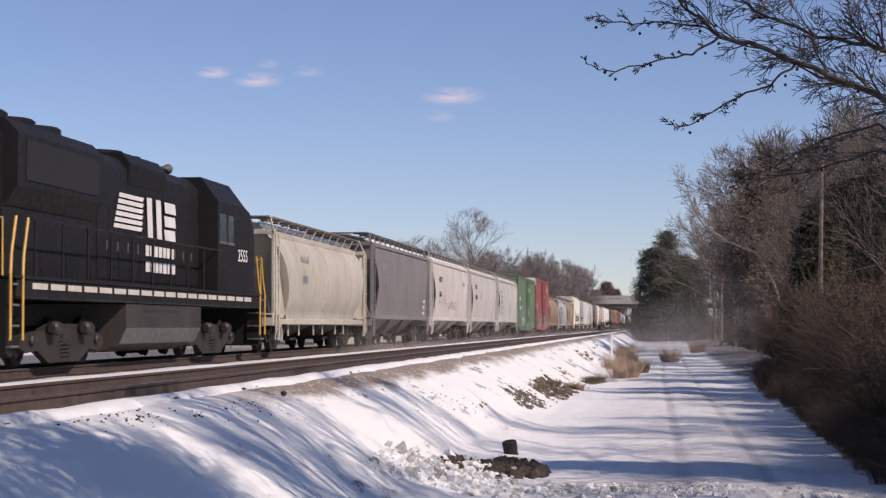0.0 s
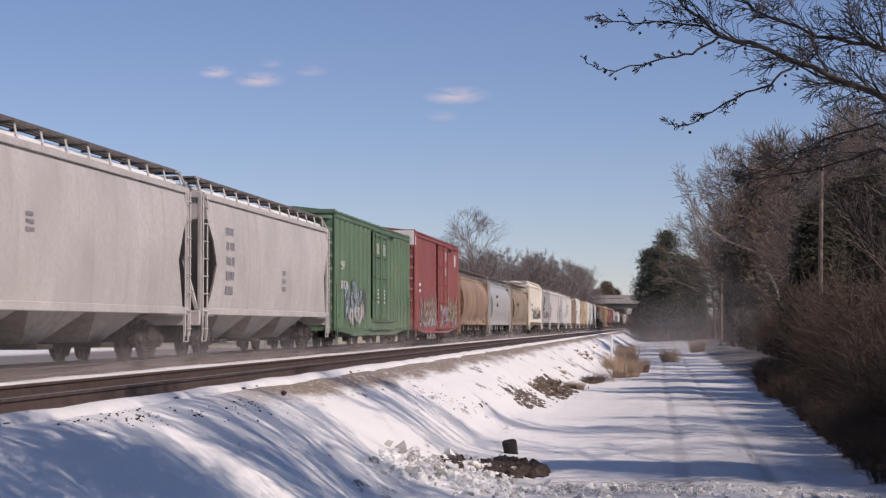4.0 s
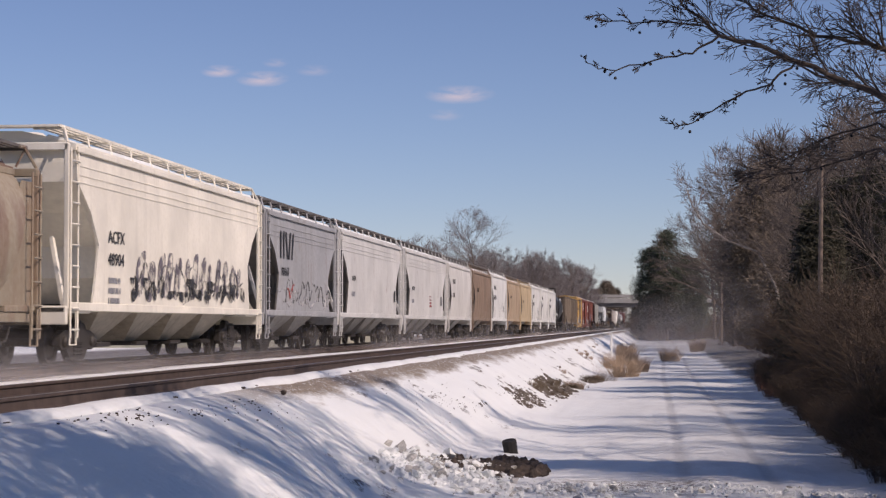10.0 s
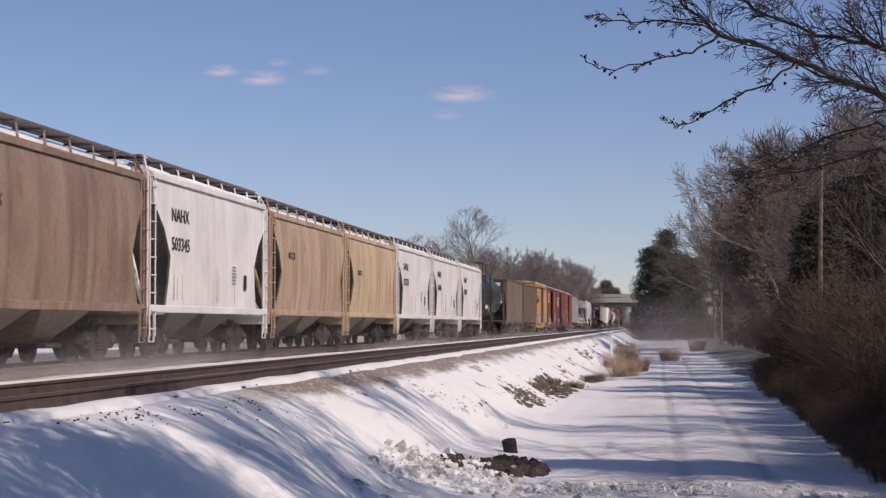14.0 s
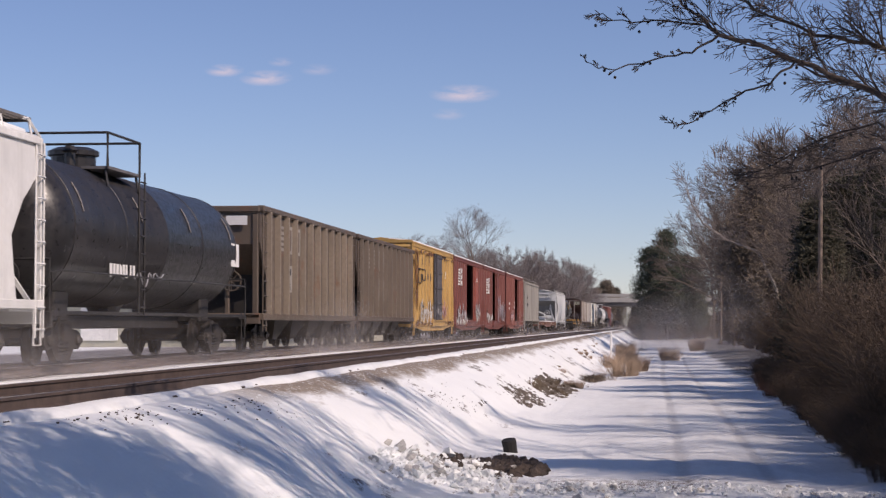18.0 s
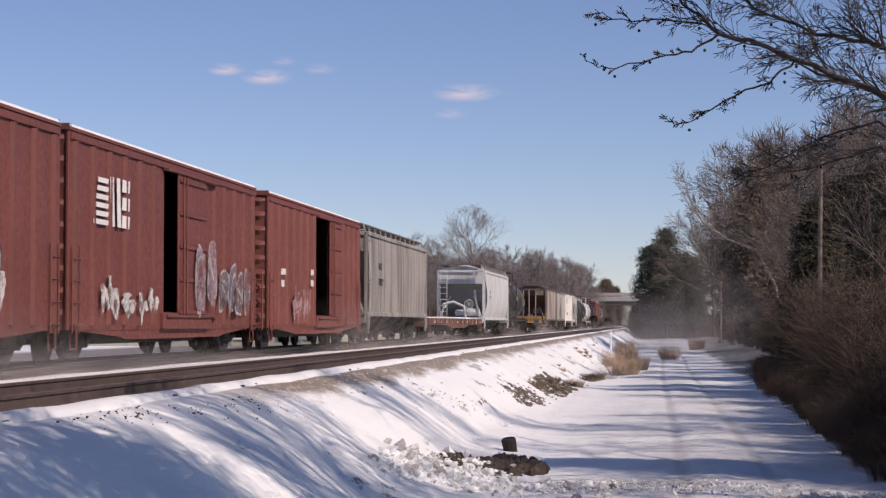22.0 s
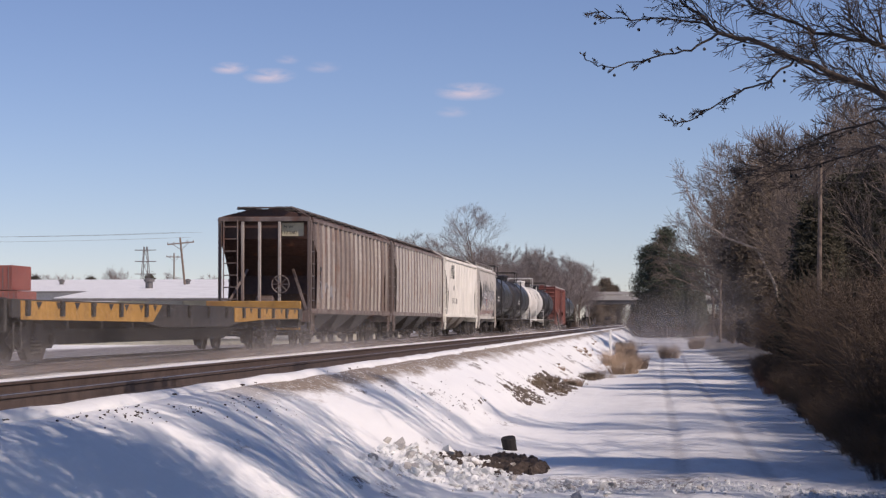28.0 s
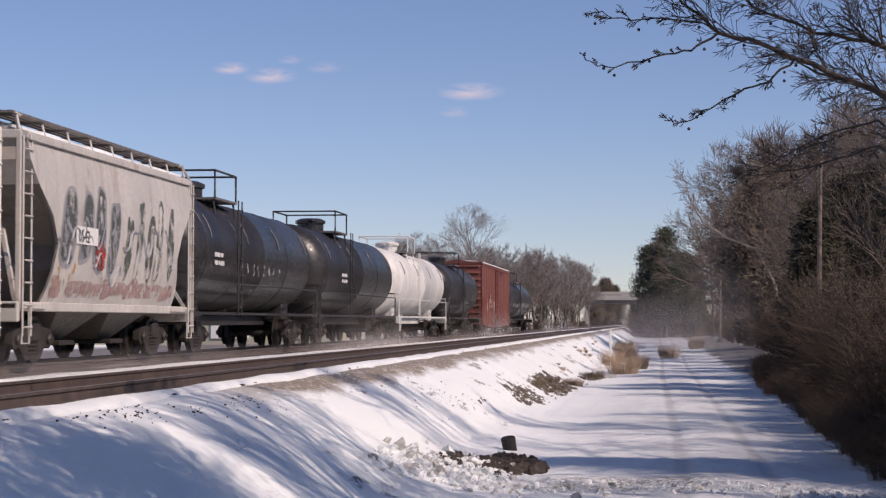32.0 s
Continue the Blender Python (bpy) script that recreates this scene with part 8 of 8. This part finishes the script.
def cloud_material(name, strength):
    m = bpy.data.materials.new(name)
    m.use_nodes = True
    n, l = m.node_tree.nodes, m.node_tree.links
    n.remove(n["Principled BSDF"])
    v = where(n)
    nz = noise_node(n, l, v, 0.030, 6, stretch=(0.45, 1, 1.5))
    g = n.new("ShaderNodeTexGradient")
    g.gradient_type = "SPHERICAL"
    mp = n.new("ShaderNodeTexCoord")
    sc = n.new("ShaderNodeMapping")
    sc.inputs["Scale"].default_value = (2.0, 0.0, 2.0)
    sc.inputs["Location"].default_value = (-1.0, 0.0, -1.0)
    l.new(mp.outputs["Generated"], sc.inputs[0])
    l.new(sc.outputs[0], g.inputs[0])
    mul = n.new("ShaderNodeMath")
    mul.operation = "MULTIPLY"
    l.new(ramp(n, l, g.outputs[1], 0.0, 0.75), mul.inputs[0])
    l.new(ramp(n, l, nz, 0.36, 0.60, 0.0, strength), mul.inputs[1])
    # cloud brightness is its own glow, the sun doesn't light it
    em = n.new("ShaderNodeEmission")
    em.inputs[0].default_value = (0.92, 0.84, 0.85, 1)
    em.inputs[1].default_value = 0.80
    tr = n.new("ShaderNodeBsdfTransparent")
    mx = n.new("ShaderNodeMixShader")
    l.new(mul.outputs[0], mx.inputs[0])
    l.new(tr.outputs[0], mx.inputs[1])
    l.new(em.outputs[0], mx.inputs[2])
    l.new(mx.outputs[0], n["Material Output"].inputs[0])
    return m


def build_clouds():
    full, faint = cloud_material("cloud", 0.62), cloud_material("faint_cloud", 0.24)
    # centre offsets in metres at 3200 m from the viewer
    for x, z, w, h, mat, drift in ((-748, 430, 36, 12, full, 1.0), (-672, 416, 48, 15, full, 0.75), (-655, 443, 24, 9, faint, 1.25), (-585, 429, 34, 11, faint, 0.9),
                                   (-340, 385, 62, 17, full, 0.95), (-362, 351, 32, 11, faint, 0.8)):
        m = Mesh()
        k = 8
        m.v = [(w * (2 * i / k - 1), 3.0 * math.sin(i * 1.3 + j), h * (2 * j / k - 1)) for j in range(k + 1) for i in range(k + 1)]
        m.f = [(j * (k + 1) + i, j * (k + 1) + i + 1, (j + 1) * (k + 1) + i + 1, (j + 1) * (k + 1) + i) for j in range(k) for i in range(k)]
        o = new("cloud", m.data("cloud", mat))
        o.visible_shadow = False
        tagged(o, "small wispy pinkish-white cloud in a blue sky", "cloud", "small clouds")
        CLOUDS.append((o, x, z, drift))


build_clouds()


# ---- snow dust ----
DUST, VEILS = [], []


def dust_material(name, thin, thick):
    m = bpy.data.materials.new(name)
    m.use_nodes = True
    n, l = m.node_tree.nodes, m.node_tree.links
    n.remove(n["Principled BSDF"])
    v = where(n)
    nz = noise_node(n, l, v, 0.7, 5, stretch=(1.0, 0.16, 0.9))
    tc = n.new("ShaderNodeTexCoord")
    sc = n.new("ShaderNodeMapping")
    sc.inputs["Scale"].default_value = (0.0, 2.0, 1.0)
    sc.inputs["Location"].default_value = (0.0, -1.0, 0.0)
    l.new(tc.outputs["Generated"], sc.inputs[0])
    g = n.new("ShaderNodeTexGradient")
    g.gradient_type = "SPHERICAL"
    l.new(sc.outputs[0], g.inputs[0])
    mul = n.new("ShaderNodeMath")
    mul.operation = "MULTIPLY"
    l.new(ramp(n, l, g.outputs[1], 0.0, 0.8), mul.inputs[0])
    l.new(ramp(n, l, nz, 0.30, 0.70, thin, thick), mul.inputs[1])
    # greyer than snow, shade on the dust put into its colour
    df = n.new("ShaderNodeBsdfDiffuse")
    df.inputs[0].default_value = (0.48, 0.45, 0.45, 1)
    tr = n.new("ShaderNodeBsdfTransparent")
    mx = n.new("ShaderNodeMixShader")
    l.new(mul.outputs[0], mx.inputs[0])
    l.new(tr.outputs[0], mx.inputs[1])
    l.new(df.outputs[0], mx.inputs[2])
    l.new(mx.outputs[0], n["Material Output"].inputs[0])
    return m


def build_dust():
    """Low wisps of snow whirled up by the wheels, that trail along with the train."""
    mat, veil = dust_material("blown_snow_dust", 0.02, 0.15), dust_material("thin_snow_dust", 0.08, 0.18)
    rnd = random.Random(15)
    for i in range(64):
        y = 66 + i * 13.2 + rnd.uniform(-4, 4)
        w, h = rnd.uniform(10, 15), rnd.uniform(1.3, 2.3)
        m = Mesh()
        k, q = 8, 4
        m.v = [(0.25 * math.sin(a * 1.7 + b), w * (2 * a / k - 1), h * b / q) for b in range(q + 1) for a in range(k + 1)]
        m.f = [(b * (k + 1) + a, b * (k + 1) + a + 1, (b + 1) * (k + 1) + a + 1, (b + 1) * (k + 1) + a) for b in range(q) for a in range(k)]
        o = new("snow_dust", m.data("snow_dust", mat))
        o.visible_shadow = False
        tagged(o, "thin wisp of snow dust whirled up beside the wheels", "snow dust", "wisps of snow dust")
        DUST.append((o, TRACK_FAR + rnd.uniform(1.75, 2.6), y, rnd.uniform(0.80, 0.97)))
    # denser mist that creeps along the ground beside the wheels
    low = dust_material("low_snow_mist", 0.06, 0.34)
    for i in range(44):
        y = 72 + i * 19.0 + rnd.uniform(-5, 5)
        w, h = rnd.uniform(14, 20), rnd.uniform(0.35, 0.75)
        m = Mesh()
        k, q = 8, 4
        m.v = [(0.12 * math.sin(a * 1.7 + b), w * (2 * a / k - 1), h * b / q) for b in range(q + 1) for a in range(k + 1)]
        m.f = [(b * (k + 1) + a, b * (k + 1) + a + 1, (b + 1) * (k + 1) + a + 1, (b + 1) * (k + 1) + a) for b in range(q) for a in range(k)]
        o = new("snow_dust", m.data("snow_dust", low))
        o.visible_shadow = False
        tagged(o, "low creeping mist of snow dust along the rails", "snow dust", "wisps of snow dust")
        DUST.append((o, TRACK_FAR + rnd.uniform(1.9, 2.9), y, rnd.uniform(0.82, 0.95)))


    # a slow veil of the same dust hanging over the lane's far end
    for x, y, w, h in ((1.5, 190, 8, 5.0), (0.5, 230, 9, 6.0), (2.0, 270, 11, 7.5), (1.0, 300, 12, 8.0), (5.5, 158, 6.0, 8.5), (6.5, 122, 4.5, 6.5)):
        m = Mesh()
        k, q = 8, 4
        m.v = [(0.25 * math.sin(a * 1.7 + b), w * (2 * a / k - 1), h * b / q) for b in range(q + 1) for a in range(k + 1)]
        m.f = [(b * (k + 1) + a, b * (k + 1) + a + 1, (b + 1) * (k + 1) + a + 1, (b + 1) * (k + 1) + a) for b in range(q) for a in range(k)]
        o = new("snow_dust", m.data("snow_dust", veil))
        o.visible_shadow = False
        tagged(o, "faint veil of drifting snow dust over the lane", "snow dust", "wisps of snow dust")
        VEILS.append((o, x, y))


build_dust()


# ---- what moves ----
def motions():
    for car, at in TRAIN:
        walk(car, [(t, pose(TRACK_FAR, at - SPEED * t, 0)) for t in (0.0, 8.0, 16.0, 24.0, 32.0)])
    for wisp, x, y, share in DUST:
        walk(wisp, [(t, pose(x, y - SPEED * share * t, -0.16)) for t in (0.0, 16.0, 32.0)])
    for veil, x, y in VEILS:
        walk(veil, [(t, pose(x - 0.06 * t, y, -1.9, 0, 0, 90)) for t in (0.0, 16.0, 32.0)])
    roll = ((0.0, -6.0, 30.6, 0.0, 0), (12.3, -6.0, 30.6, 0.0, 0), (12.6, -5.9, 30.3, 0.12, 60), (12.9, -5.35, 30.0, 0.10, 130), (13.2, -5.05, 27.6, 0.12, 200), (13.5, -4.95, 23.8, 0.08, 270), (13.9, -4.2, 18.0, 0.0, 330), (32.0, -4.2, 18.0, 0.0, 330))
    for clod in LOOSE:
        walk(clod, [(t, pose(x, y, ground_z(x, y) + 0.04 + up, a, 0, 0)) for t, x, y, up, a in roll])
    for cloud, x, z, drift in CLOUDS:
        walk(cloud, [(t, pose(x + drift * t, 3200, z)) for t in (0.0, 16.0, 32.0)])


motions()
